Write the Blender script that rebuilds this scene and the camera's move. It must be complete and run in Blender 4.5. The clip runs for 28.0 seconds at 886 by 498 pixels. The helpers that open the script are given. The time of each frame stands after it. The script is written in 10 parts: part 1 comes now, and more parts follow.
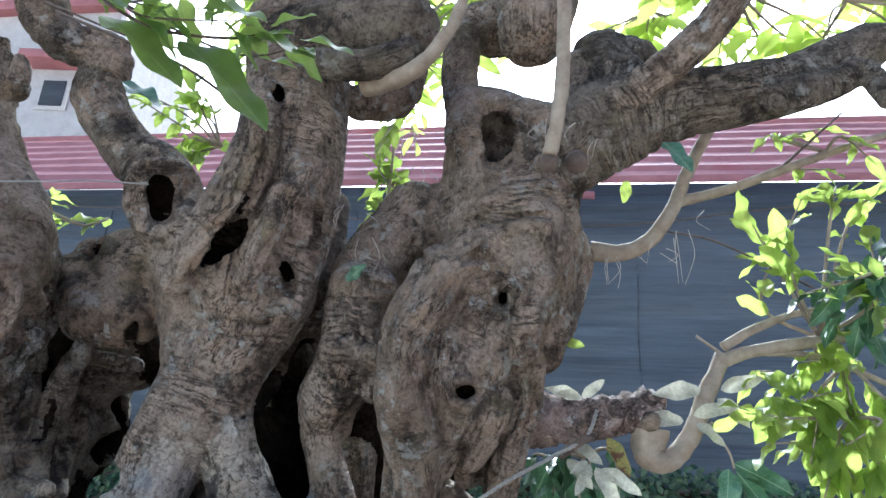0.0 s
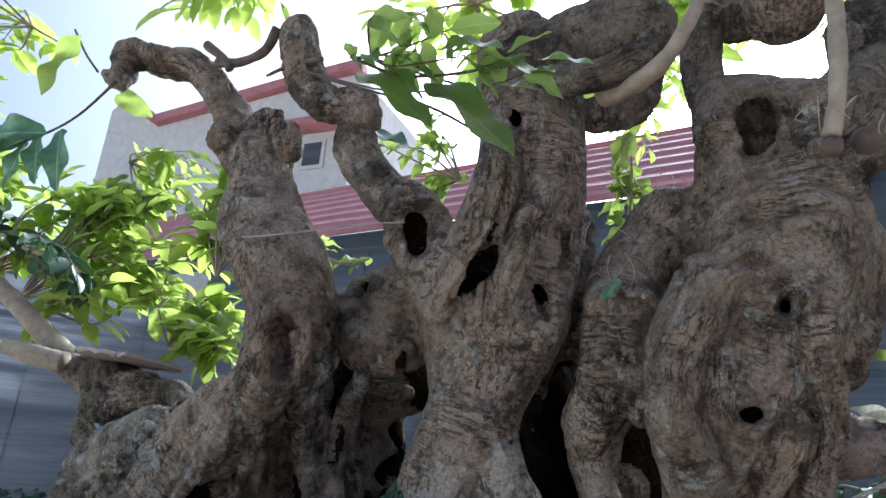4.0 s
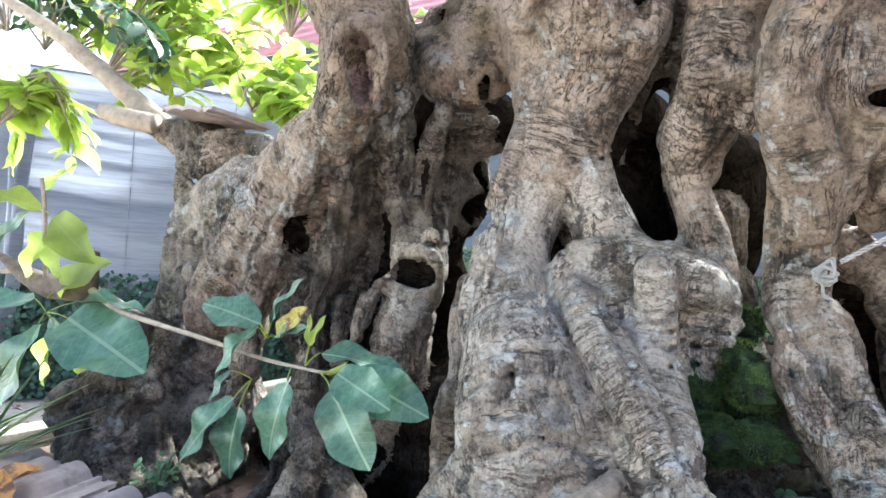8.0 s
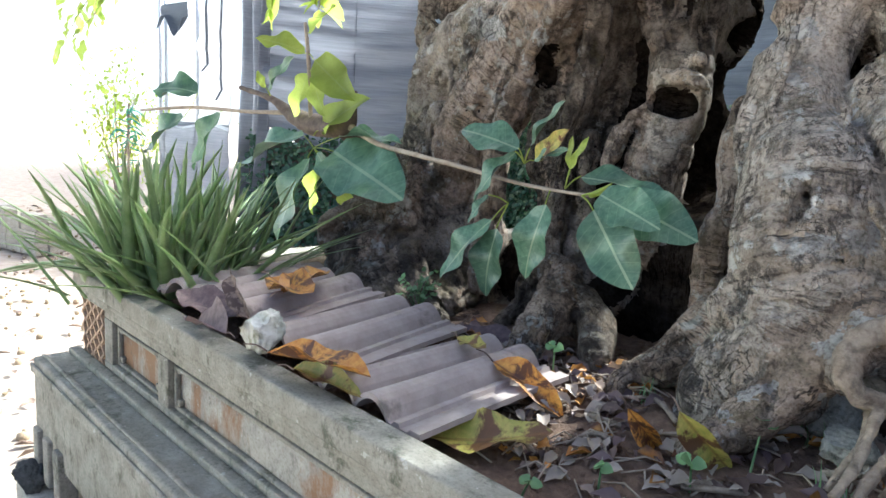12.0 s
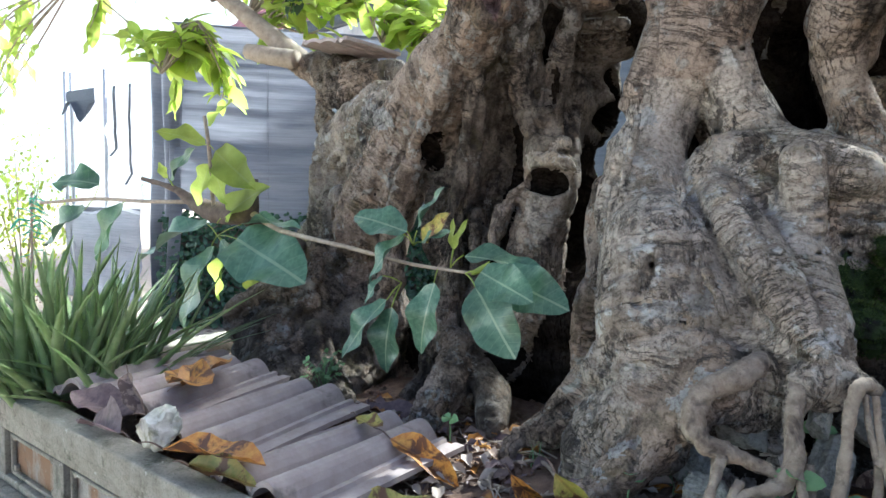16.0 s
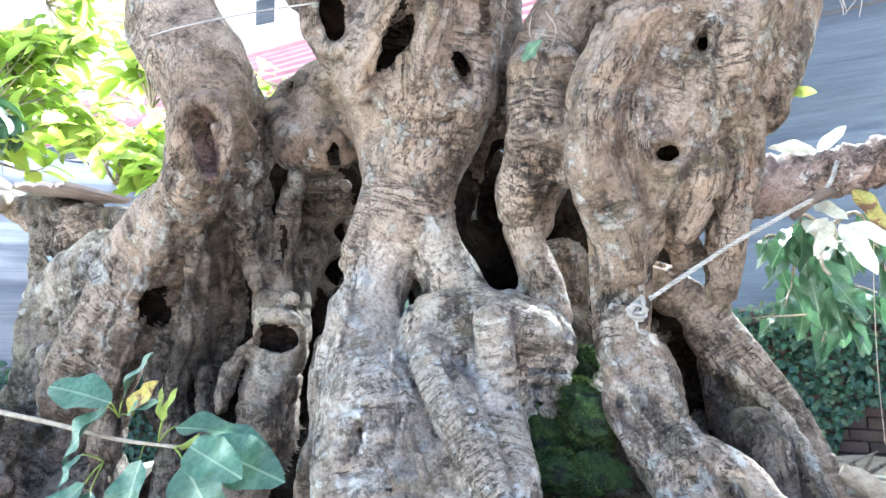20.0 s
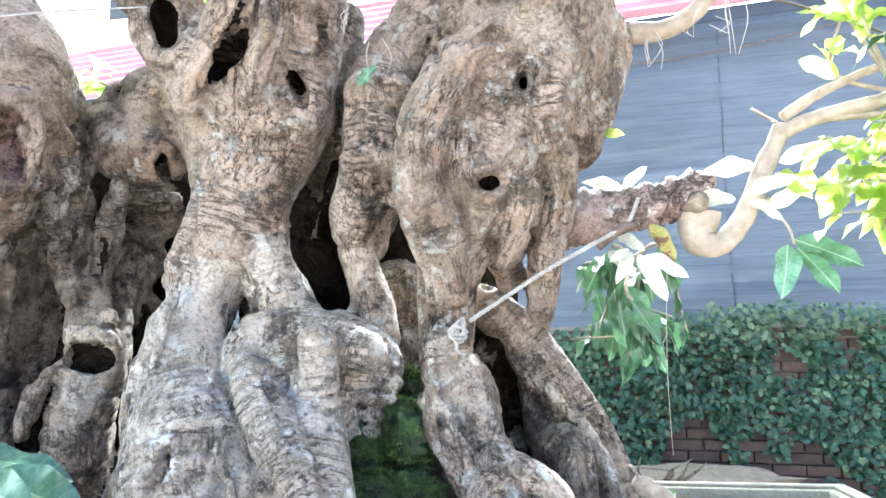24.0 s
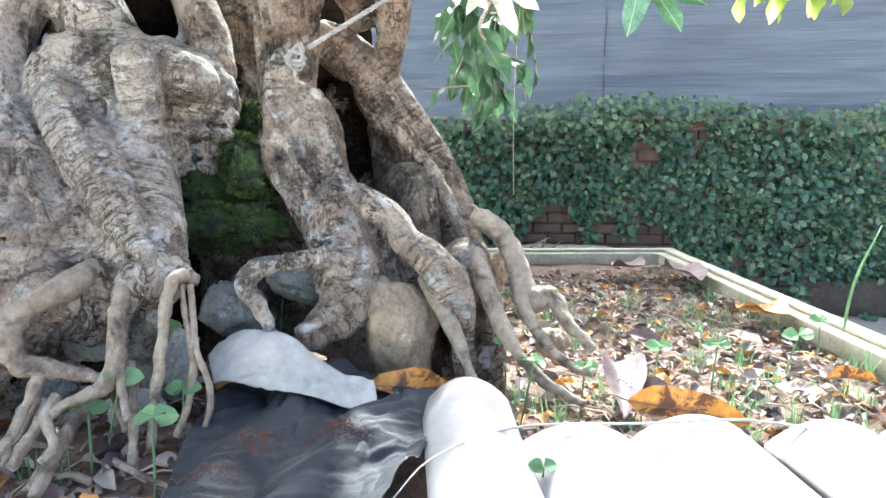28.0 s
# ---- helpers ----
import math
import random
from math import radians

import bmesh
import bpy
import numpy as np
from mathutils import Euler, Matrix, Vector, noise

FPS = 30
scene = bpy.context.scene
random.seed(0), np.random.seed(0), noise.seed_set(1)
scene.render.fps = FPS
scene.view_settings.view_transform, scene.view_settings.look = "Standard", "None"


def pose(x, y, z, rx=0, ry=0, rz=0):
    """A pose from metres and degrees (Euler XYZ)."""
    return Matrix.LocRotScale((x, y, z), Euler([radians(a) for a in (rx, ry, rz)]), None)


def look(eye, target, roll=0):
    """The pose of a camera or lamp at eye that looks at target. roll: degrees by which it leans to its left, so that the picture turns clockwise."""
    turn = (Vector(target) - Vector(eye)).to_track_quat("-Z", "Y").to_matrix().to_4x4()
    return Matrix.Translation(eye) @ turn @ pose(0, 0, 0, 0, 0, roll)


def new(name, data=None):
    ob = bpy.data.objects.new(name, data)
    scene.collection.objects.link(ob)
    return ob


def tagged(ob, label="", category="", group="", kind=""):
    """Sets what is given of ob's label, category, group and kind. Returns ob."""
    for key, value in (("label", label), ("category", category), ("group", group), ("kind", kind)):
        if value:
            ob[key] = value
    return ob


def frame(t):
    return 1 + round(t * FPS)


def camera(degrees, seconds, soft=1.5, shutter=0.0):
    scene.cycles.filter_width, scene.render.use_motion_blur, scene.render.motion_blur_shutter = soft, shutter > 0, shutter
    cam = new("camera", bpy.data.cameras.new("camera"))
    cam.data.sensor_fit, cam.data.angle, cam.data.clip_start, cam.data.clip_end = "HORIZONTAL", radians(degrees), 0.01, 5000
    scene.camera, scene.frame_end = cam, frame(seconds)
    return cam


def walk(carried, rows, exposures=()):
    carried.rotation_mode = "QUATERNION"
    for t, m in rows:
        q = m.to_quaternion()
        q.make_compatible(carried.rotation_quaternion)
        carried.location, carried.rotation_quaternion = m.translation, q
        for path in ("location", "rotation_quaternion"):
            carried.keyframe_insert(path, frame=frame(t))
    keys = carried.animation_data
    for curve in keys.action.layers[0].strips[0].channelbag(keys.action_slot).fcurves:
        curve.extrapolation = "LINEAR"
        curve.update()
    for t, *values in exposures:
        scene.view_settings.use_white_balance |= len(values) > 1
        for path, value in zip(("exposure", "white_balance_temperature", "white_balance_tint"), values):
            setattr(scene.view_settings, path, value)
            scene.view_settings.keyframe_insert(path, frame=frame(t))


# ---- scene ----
PATH = [
    (0, (0.486, 0.126, 1.604), (0.559, 2.027, 2.221), 3.1),
    (0.5, (0.403, 0.123, 1.618), (0.413, 2.024, 2.238), 2.4),
    (1, (0.372, 0.118, 1.643), (0.268, 2.016, 2.263), 2.3),
    (1.5, (0.361, 0.122, 1.647), (0.173, 2.012, 2.273), 1.9),
    (2, (0.355, 0.128, 1.644), (0.098, 2.009, 2.272), 1.6),
    (2.5, (0.354, 0.13, 1.645), (0.072, 2.0, 2.296), 2.1),
    (4.5, (0.458, 0.179, 1.595), (-0.27, 1.94, 2.202), 4.3),
    (5, (0.453, 0.21, 1.572), (-0.337, 1.975, 2.086), 3.5),
    (5.5, (0.446, 0.223, 1.522), (-0.36, 1.991, 1.995), 3.8),
    (6, (0.443, 0.218, 1.498), (-0.34, 2.009, 1.92), 4.1),
    (6.5, (0.44, 0.233, 1.489), (-0.365, 2.034, 1.816), 3.8),
    (7, (0.431, 0.247, 1.472), (-0.414, 2.044, 1.711), 3.6),
    (7.5, (0.416, 0.25, 1.437), (-0.436, 2.053, 1.593), 3.5),
    (8, (0.412, 0.262, 1.417), (-0.43, 2.076, 1.475), 3.4),
    (8.5, (0.398, 0.267, 1.386), (-0.467, 2.07, 1.337), 3.6),
    (9, (0.402, 0.269, 1.363), (-0.45, 2.074, 1.241), 3.7),
    (9.5, (0.394, 0.275, 1.344), (-0.459, 2.073, 1.14), 4.5),
    (10, (0.381, 0.275, 1.333), (-0.505, 2.049, 1.075), 4.8),
    (10.5, (0.36, 0.261, 1.323), (-0.619, 1.982, 1.04), 4.3),
    (11, (0.339, 0.238, 1.32), (-0.759, 1.884, 1.027), 3.7),
    (11.5, (0.317, 0.211, 1.305), (-0.869, 1.79, 0.992), 4.1),
    (12, (0.303, 0.189, 1.292), (-0.989, 1.674, 0.942), 3.9),
    (12.5, (0.303, 0.169, 1.28), (-1.032, 1.598, 0.858), 3.6),
    (14.5, (0.401, 0.19, 1.32), (-0.924, 1.67, 1.089), 1.1),
    (15, (0.394, 0.168, 1.335), (-0.882, 1.694, 1.132), 1.0),
    (15.5, (0.409, 0.168, 1.339), (-0.838, 1.721, 1.158), 0.8),
    (16, (0.419, 0.18, 1.341), (-0.728, 1.811, 1.197), 1.1),
    (16.5, (0.437, 0.209, 1.349), (-0.609, 1.909, 1.227), 0.9),
    (17, (0.452, 0.23, 1.363), (-0.51, 1.98, 1.265), 0.6),
    (17.5, (0.474, 0.245, 1.378), (-0.438, 2.025, 1.359), 0.6),
    (18, (0.491, 0.249, 1.385), (-0.359, 2.059, 1.389), 0.7),
    (18.5, (0.513, 0.25, 1.404), (-0.292, 2.08, 1.473), 0.0),
    (19, (0.527, 0.246, 1.417), (-0.243, 2.086, 1.56), -0.5),
    (19.5, (0.543, 0.239, 1.426), (-0.173, 2.096, 1.621), -1.0),
    (20, (0.555, 0.249, 1.424), (-0.024, 2.15, 1.654), -0.9),
    (20.5, (0.58, 0.25, 1.435), (0.061, 2.162, 1.708), -1.7),
    (21, (0.602, 0.25, 1.433), (0.108, 2.156, 1.78), -1.6),
    (21.5, (0.606, 0.243, 1.44), (0.195, 2.168, 1.793), -1.7),
    (23.5, (0.63, 0.23, 1.452), (0.33, 2.161, 1.874), -1.0),
    (24, (0.643, 0.249, 1.432), (0.453, 2.222, 1.705), -0.7),
    (24.5, (0.655, 0.26, 1.414), (0.529, 2.245, 1.623), -1.2),
    (25, (0.658, 0.272, 1.39), (0.568, 2.266, 1.509), -0.5),
    (25.5, (0.676, 0.286, 1.366), (0.642, 2.285, 1.391), -0.3),
    (26, (0.691, 0.288, 1.344), (0.712, 2.287, 1.293), -0.6),
    (26.5, (0.706, 0.304, 1.318), (0.783, 2.297, 1.174), -0.2),
    (27, (0.713, 0.307, 1.307), (0.815, 2.296, 1.118), 0.2),
    (27.5, (0.717, 0.307, 1.295), (0.824, 2.29, 1.057), -0.1),
    (28, (0.727, 0.296, 1.276), (0.873, 2.268, 0.974), 0.1),
]
cam = camera(67.6, 28.0)
walk(cam, [(t, look(eye, target, roll)) for t, eye, target, roll in PATH],
     exposures=[(t, e - 0.15, k, 4) for t, e, k in ((0, 1.6, 4950), (2.5, 1.6, 4950), (5, 0.85, 5150), (6.5, 1.55, 5250), (7, 1.95, 5300), (8, 2.85, 5400), (9, 3.35, 5400), (10, 3.45, 5400), (11, 3.2, 5500), (12, 2.2, 5650), (12.5, 1.85, 5700), (15, 1.75, 5700), (16, 2.1, 5450), (17, 3.1, 5400), (18, 3.3, 5200), (20, 3.35, 5100), (25, 3.6, 5300), (26, 3.65, 5400), (27, 3.45, 5300), (28, 3.15, 5500))])

# ---- light ----
SUN_DIR = Vector((0.10, 0.72, 0.69)).normalized()      # towards the sun, behind the tree
world = bpy.data.worlds.new("sky")
scene.world = world
world.use_nodes = True
wn = world.node_tree.nodes
sky = wn.new("ShaderNodeTexSky")
sky.sky_type = 'NISHITA'
sky.sun_disc = False
sky.sun_elevation = math.asin(SUN_DIR.z)
sky.sun_rotation = math.atan2(SUN_DIR.x, SUN_DIR.y)
sky.air_density, sky.dust_density = 0.45, 9.0
wn["Background"].inputs["Strength"].default_value = 0.15
world.node_tree.links.new(sky.outputs[0], wn["Background"].inputs["Color"])
sun = new("sun", bpy.data.lights.new("sun", 'SUN'))
sun.data.energy, sun.data.angle, sun.data.color = 2.6, radians(3), (1.0, 0.95, 0.86)
sun.matrix_world = look((0, 0, 6), Vector((0, 0, 6)) - SUN_DIR)


# ---- materials ----
def mat(name, rough=0.8, metal=0.0):
    m = bpy.data.materials.new(name)
    m.use_nodes = True
    b = m.node_tree.nodes["Principled BSDF"]
    b.inputs["Roughness"].default_value = rough
    b.inputs["Metallic"].default_value = metal
    return m, m.node_tree.nodes, m.node_tree.links, b


def math_node(n, l, op, a, b=None):
    m = n.new("ShaderNodeMath")
    m.operation = op
    for i, v in enumerate((a, b)):
        if v is None:
            continue
        if isinstance(v, (int, float)):
            m.inputs[i].default_value = v
        else:
            l.new(v, m.inputs[i])
    return m.outputs[0]


def coords(n, l, scale=(1, 1, 1)):
    tc = n.new("ShaderNodeTexCoord")
    mp = n.new("ShaderNodeMapping")
    mp.inputs["Scale"].default_value = scale
    l.new(tc.outputs["Object"], mp.inputs[0])
    return mp.outputs[0]


def noise_tex(n, l, vec, scale, detail=4, rough=0.6, distort=0.0):
    t = n.new("ShaderNodeTexNoise")
    t.inputs["Scale"].default_value = scale
    t.inputs["Detail"].default_value = detail
    t.inputs["Roughness"].default_value = rough
    t.inputs["Distortion"].default_value = distort
    l.new(vec, t.inputs["Vector"])
    return t.outputs["Fac"]


def ramp(n, l, fac, stops):
    r = n.new("ShaderNodeValToRGB")
    e = r.color_ramp.elements
    while len(e) < len(stops):
        e.new(0.5)
    for i, (p, c) in enumerate(stops):
        e[i].position = p
        e[i].color = (*c, 1) if len(c) == 3 else c
    l.new(fac, r.inputs[0])
    return r.outputs[0]


def mix(n, l, fac, a, b, mode='MIX'):
    m = n.new("ShaderNodeMix")
    m.data_type = 'RGBA'
    m.blend_type = mode
    for s, v in ((m.inputs[0], fac), (m.inputs[6], a), (m.inputs[7], b)):
        if isinstance(v, (int, float)):
            s.default_value = v
        elif isinstance(v, tuple):
            s.default_value = (*v, 1)
        else:
            l.new(v, s)
    return m.outputs[2]


def bump(n, l, b, height, strength, dist):
    u = n.new("ShaderNodeBump")
    u.inputs["Strength"].default_value = strength
    u.inputs["Distance"].default_value = dist
    l.new(height, u.inputs["Height"])
    l.new(u.outputs[0], b.inputs["Normal"])


def simple(name, c1, c2, scale, rough=0.8, bumps=0.3, dist=0.004, metal=0.0, stain=None, stain_at=0.55, stain_scale=3.0, stretch=(1, 1, 1), vary=0.0):
    """A two-tone surface with fine grain, large stains and relief."""
    m, n, l, b = mat(name, rough, metal)
    v = coords(n, l, stretch)
    f = noise_tex(n, l, v, scale, 6, 0.65)
    c = ramp(n, l, f, [(0.3, c1), (0.7, c2)])
    if stain:
        s = noise_tex(n, l, v, stain_scale, 5, 0.65, 0.4)
        k = ramp(n, l, s, [(stain_at, (0, 0, 0)), (min(stain_at + 0.12, 1), (1, 1, 1))])
        c = mix(n, l, k, c, stain)
    if vary:
        o = n.new("ShaderNodeObjectInfo")
        h = n.new("ShaderNodeHueSaturation")
        mr = n.new("ShaderNodeMapRange")
        mr.inputs[3].default_value, mr.inputs[4].default_value = 1 - vary, 1 + vary
        l.new(o.outputs["Random"], mr.inputs[0])
        l.new(mr.outputs[0], h.inputs["Value"])
        l.new(c, h.inputs["Color"])
        c = h.outputs[0]
    l.new(c, b.inputs["Base Color"])
    f2 = noise_tex(n, l, v, scale * 3, 5, 0.7)
    bump(n, l, b, f2, bumps, dist)
    return m


def bark_material(name, dark, mid_c, light, lichen=0.5, damp=0.6, green=0.5, crust=(0.47, 0.46, 0.40), crack=0.45, gloss=0.22):
    """Old bark: soft patches of three tones, rings and splits that follow the stem, sharp-edged lichen, black damp stains."""
    m, n, l, b = mat(name, 0.86)
    b.inputs["Specular IOR Level"].default_value = gloss
    v = coords(n, l)
    at = n.new("ShaderNodeAttribute")
    at.attribute_name = "grain"
    wander = mix(n, l, 0.035, at.outputs["Vector"], noise_color(n, l, v, 9))

    def along(s):
        mp = n.new("ShaderNodeMapping")
        mp.inputs["Scale"].default_value = s
        l.new(wander, mp.inputs[0])
        return mp.outputs[0]

    def line(fac, width, k):
        d = math_node(n, l, 'ABSOLUTE', math_node(n, l, 'SUBTRACT', fac, 0.5))
        return ramp(n, l, d, [(0.0, (k, k, k)), (width, (0, 0, 0))])

    def patch(scale, lo, hi, k=1.0, detail=5, rough=0.65):
        return ramp(n, l, noise_tex(n, l, v, scale, detail, rough), [(lo, (0, 0, 0)), (hi, (k, k, k))])

    big = noise_tex(n, l, v, 2.8, 5, 0.6)
    mid = noise_tex(n, l, v, 13, 9, 0.70)
    fine = noise_tex(n, l, v, 130, 5, 0.7)
    c = ramp(n, l, mid, [(0.32, dark), (0.46, mid_c), (0.64, light)])
    pale = tuple(min(x * 1.15 + 0.02, 0.62) for x in light)
    c2 = ramp(n, l, mid, [(0.30, tuple((x + y) / 2 for x, y in zip(dark, mid_c))), (0.47, light), (0.66, pale)])
    c = mix(n, l, ramp(n, l, big, [(0.42, (0, 0, 0)), (0.60, (1, 1, 1))]), c, c2)
    c = mix(n, l, 0.8, c, ramp(n, l, fine, [(0.36, (0.44, 0.40, 0.36)), (0.52, (1, 1, 1))]), 'MULTIPLY')
    # plates of bark that have come off and show warmer wood
    c = mix(n, l, patch(7.5, 0.575, 0.60, 0.55, 7, 0.7), c, tuple(x * y for x, y in zip(light, (0.88, 0.78, 0.66))))
    # rings lying across the stem and splits running along it
    ring = mix(n, l, 1.0, line(noise_tex(n, l, along((7, 7, 62)), 1.0, 6, 0.66, 0.3), 0.020, 0.85), patch(4.4, 0.45, 0.58), 'MULTIPLY')
    split = mix(n, l, 1.0, line(noise_tex(n, l, along((52, 52, 8)), 1.0, 5, 0.62, 0.2), 0.022, 0.9), patch(3.7, 0.48, 0.58), 'MULTIPLY')
    w = n.new("ShaderNodeTexVoronoi")
    w.feature = 'DISTANCE_TO_EDGE'
    w.inputs["Scale"].default_value = 30
    l.new(along((1.0, 1.0, 1.9)), w.inputs["Vector"])
    plate = mix(n, l, 1.0, ramp(n, l, w.outputs["Distance"], [(0.0, (crack, crack, crack)), (0.035, (0, 0, 0))]), patch(5.3, 0.53, 0.60), 'MULTIPLY')
    lines = mix(n, l, 1.0, mix(n, l, 1.0, ring, split, 'LIGHTEN'), plate, 'LIGHTEN')
    c = mix(n, l, lines, c, tuple(x * 0.4 for x in dark))
    lk = mix(n, l, 1.0, patch(21, 0.545, 0.57, lichen, 8, 0.72), patch(4.2, 0.47, 0.55), 'MULTIPLY')
    c = mix(n, l, lk, c, crust)
    c = mix(n, l, patch(7.0, 0.545, 0.595, damp, 10, 0.80), c, (0.026, 0.021, 0.017))
    c = mix(n, l, patch(5.1, 0.55, 0.68, green, 7, 0.72), c, (0.10, 0.085, 0.034))
    l.new(c, b.inputs["Base Color"])
    h = mix(n, l, 0.62, fine, mid)
    h = mix(n, l, mix(n, l, 1.0, lk, (0.35, 0.35, 0.35), 'MULTIPLY'), h, (1.0, 1.0, 1.0))
    h = mix(n, l, lines, h, (0.0, 0.0, 0.0))
    bump(n, l, b, h, 1.0, 0.015)
    return m


def noise_color(n, l, vec, scale):
    t = n.new("ShaderNodeTexNoise")
    t.inputs["Scale"].default_value = scale
    t.inputs["Detail"].default_value = 3
    l.new(vec, t.inputs["Vector"])
    return t.outputs["Color"]


def leaf_material(name, c1, c2, back=0.35, rough=0.35, spots=None, veins=0.0, spot_scale=5.0):
    m, n, l, b = mat(name, rough)
    v = coords(n, l)
    f = noise_tex(n, l, v, 14, 4, 0.6)
    c = ramp(n, l, f, [(0.35, c1), (0.65, c2)])
    o = n.new("ShaderNodeObjectInfo")
    g = n.new("ShaderNodeNewGeometry")
    add = n.new("ShaderNodeMath")
    add.operation = 'ADD'
    l.new(o.outputs["Random"], add.inputs[0])
    l.new(g.outputs["Random Per Island"], add.inputs[1])
    mr = n.new("ShaderNodeMapRange")
    mr.inputs[2].default_value = 2.0
    mr.inputs[3].default_value, mr.inputs[4].default_value = 0.6, 1.4
    l.new(add.outputs[0], mr.inputs[0])
    h = n.new("ShaderNodeHueSaturation")
    l.new(mr.outputs[0], h.inputs["Value"])
    l.new(c, h.inputs["Color"])
    c = h.outputs[0]
    if spots:
        s = noise_tex(n, l, v, spot_scale, 5, 0.65, 0.4)
        c = mix(n, l, ramp(n, l, s, [(0.50, (0, 0, 0)), (0.58, (1, 1, 1))]), c, spots)
    if veins:
        sx = n.new("ShaderNodeSeparateXYZ")
        l.new(v, sx.inputs[0])
        ay = math_node(n, l, 'ABSOLUTE', sx.outputs[1])
        rib = math_node(n, l, 'LESS_THAN', ay, 0.011)
        t1 = math_node(n, l, 'MULTIPLY', ay, 0.75)
        t2 = math_node(n, l, 'SUBTRACT', sx.outputs[0], t1)
        t3 = math_node(n, l, 'FRACT', math_node(n, l, 'MULTIPLY', t2, 9.0))
        side = math_node(n, l, 'MULTIPLY', math_node(n, l, 'LESS_THAN', t3, 0.07), 0.30)
        k = math_node(n, l, 'MULTIPLY', math_node(n, l, 'MAXIMUM', rib, side), veins)
        c = mix(n, l, k, c, (0.34, 0.42, 0.26) if not spots else (0.20, 0.08, 0.03))
        bump(n, l, b, t3, 0.25, 0.01)
    l.new(c, b.inputs["Base Color"])
    tr = n.new("ShaderNodeBsdfTranslucent")
    tc = mix(n, l, 0.6, c, (0.66, 0.80, 0.16), 'MIX') if back > 0.3 else c
    l.new(tc, tr.inputs["Color"])
    ms = n.new("ShaderNodeMixShader")
    ms.inputs[0].default_value = back
    out = n["Material Output"]
    l.new(b.outputs[0], ms.inputs[1])
    l.new(tr.outputs[0], ms.inputs[2])
    l.new(ms.outputs[0], out.inputs["Surface"])
    return m


BARK = bark_material("bark_brown", (0.056, 0.041, 0.028), (0.206, 0.155, 0.110), (0.355, 0.287, 0.222), 0.7, 0.7, 0.6, (0.42, 0.42, 0.38))
BARK_GREY = bark_material("bark_grey", (0.080, 0.065, 0.049), (0.272, 0.229, 0.179), (0.435, 0.383, 0.313), 0.8, 0.75, 0.4, (0.52, 0.515, 0.47))
# Rotten wood, coloured near-black to paint the shade inside hollows and gaps.
HEART_SHADE = bark_material("rotten_heartwood_shade", (0.004, 0.0034, 0.0028), (0.012, 0.0095, 0.0075), (0.032, 0.025, 0.019), 0.0, 0.8, 0.0, gloss=0.0)
# Dark bark for damp wood, and for shade painted on the left stems.
BARK_DARK = bark_material("bark_damp_and_shade", (0.014, 0.011, 0.0085), (0.076, 0.061, 0.046), (0.215, 0.180, 0.140), 0.5, 0.9, 0.6, (0.36, 0.35, 0.31))
SCAR = bark_material("pink_healed_scar", (0.10, 0.058, 0.050), (0.25, 0.155, 0.138), (0.42, 0.31, 0.28), 0.2, 0.5, 0.1)
CRUST = bark_material("lichen_crust", (0.13, 0.12, 0.10), (0.265, 0.25, 0.22), (0.37, 0.36, 0.33), 0.6, 0.7, 0.1, (0.58, 0.575, 0.54))
BRANCH = simple("branch_bark", (0.22, 0.17, 0.12), (0.40, 0.34, 0.26), 30, 0.8, 0.4, 0.003)
DARKTWIG = simple("dark_branch_bark", (0.07, 0.05, 0.04), (0.16, 0.12, 0.09), 40, 0.85, 0.5, 0.003)
ROOT = simple("root_bark", (0.17, 0.13, 0.09), (0.38, 0.315, 0.235), 45, 0.88, 0.9, 0.006, stain=(0.075, 0.055, 0.04), stain_at=0.54, stain_scale=14)


def concrete_material(name, c1, c2, moss, moss_at, rust=None):
    """Cement render: sand grain, pale worn spots, mossy black weathering, rust runs."""
    m, n, l, b = mat(name, 0.92)
    v = coords(n, l)
    g = noise_tex(n, l, v, 140, 6, 0.75)
    f = noise_tex(n, l, v, 17, 8, 0.7)
    c = ramp(n, l, f, [(0.32, c1), (0.66, c2)])
    c = mix(n, l, 0.7, c, ramp(n, l, g, [(0.32, (0.45, 0.45, 0.42)), (0.52, (1, 1, 1))]), 'MULTIPLY')
    if rust:
        r = noise_tex(n, l, coords(n, l, (1, 1, 0.45)), 7, 7, 0.7, 0.3)
        c = mix(n, l, ramp(n, l, r, [(0.47, (0, 0, 0)), (0.58, (0.9, 0.9, 0.9))]), c, rust)
    s = noise_tex(n, l, coords(n, l, (1, 1, 0.6)), 9, 9, 0.78)
    c = mix(n, l, ramp(n, l, s, [(moss_at, (0, 0, 0)), (moss_at + 0.10, (0.9, 0.9, 0.9))]), c, moss)
    p = noise_tex(n, l, v, 46, 4, 0.6)
    c = mix(n, l, ramp(n, l, p, [(0.66, (0, 0, 0)), (0.70, (0.7, 0.7, 0.7))]), c, (0.52, 0.51, 0.46))
    l.new(c, b.inputs["Base Color"])
    bump(n, l, b, mix(n, l, 0.5, g, f), 0.8, 0.005)
    return m


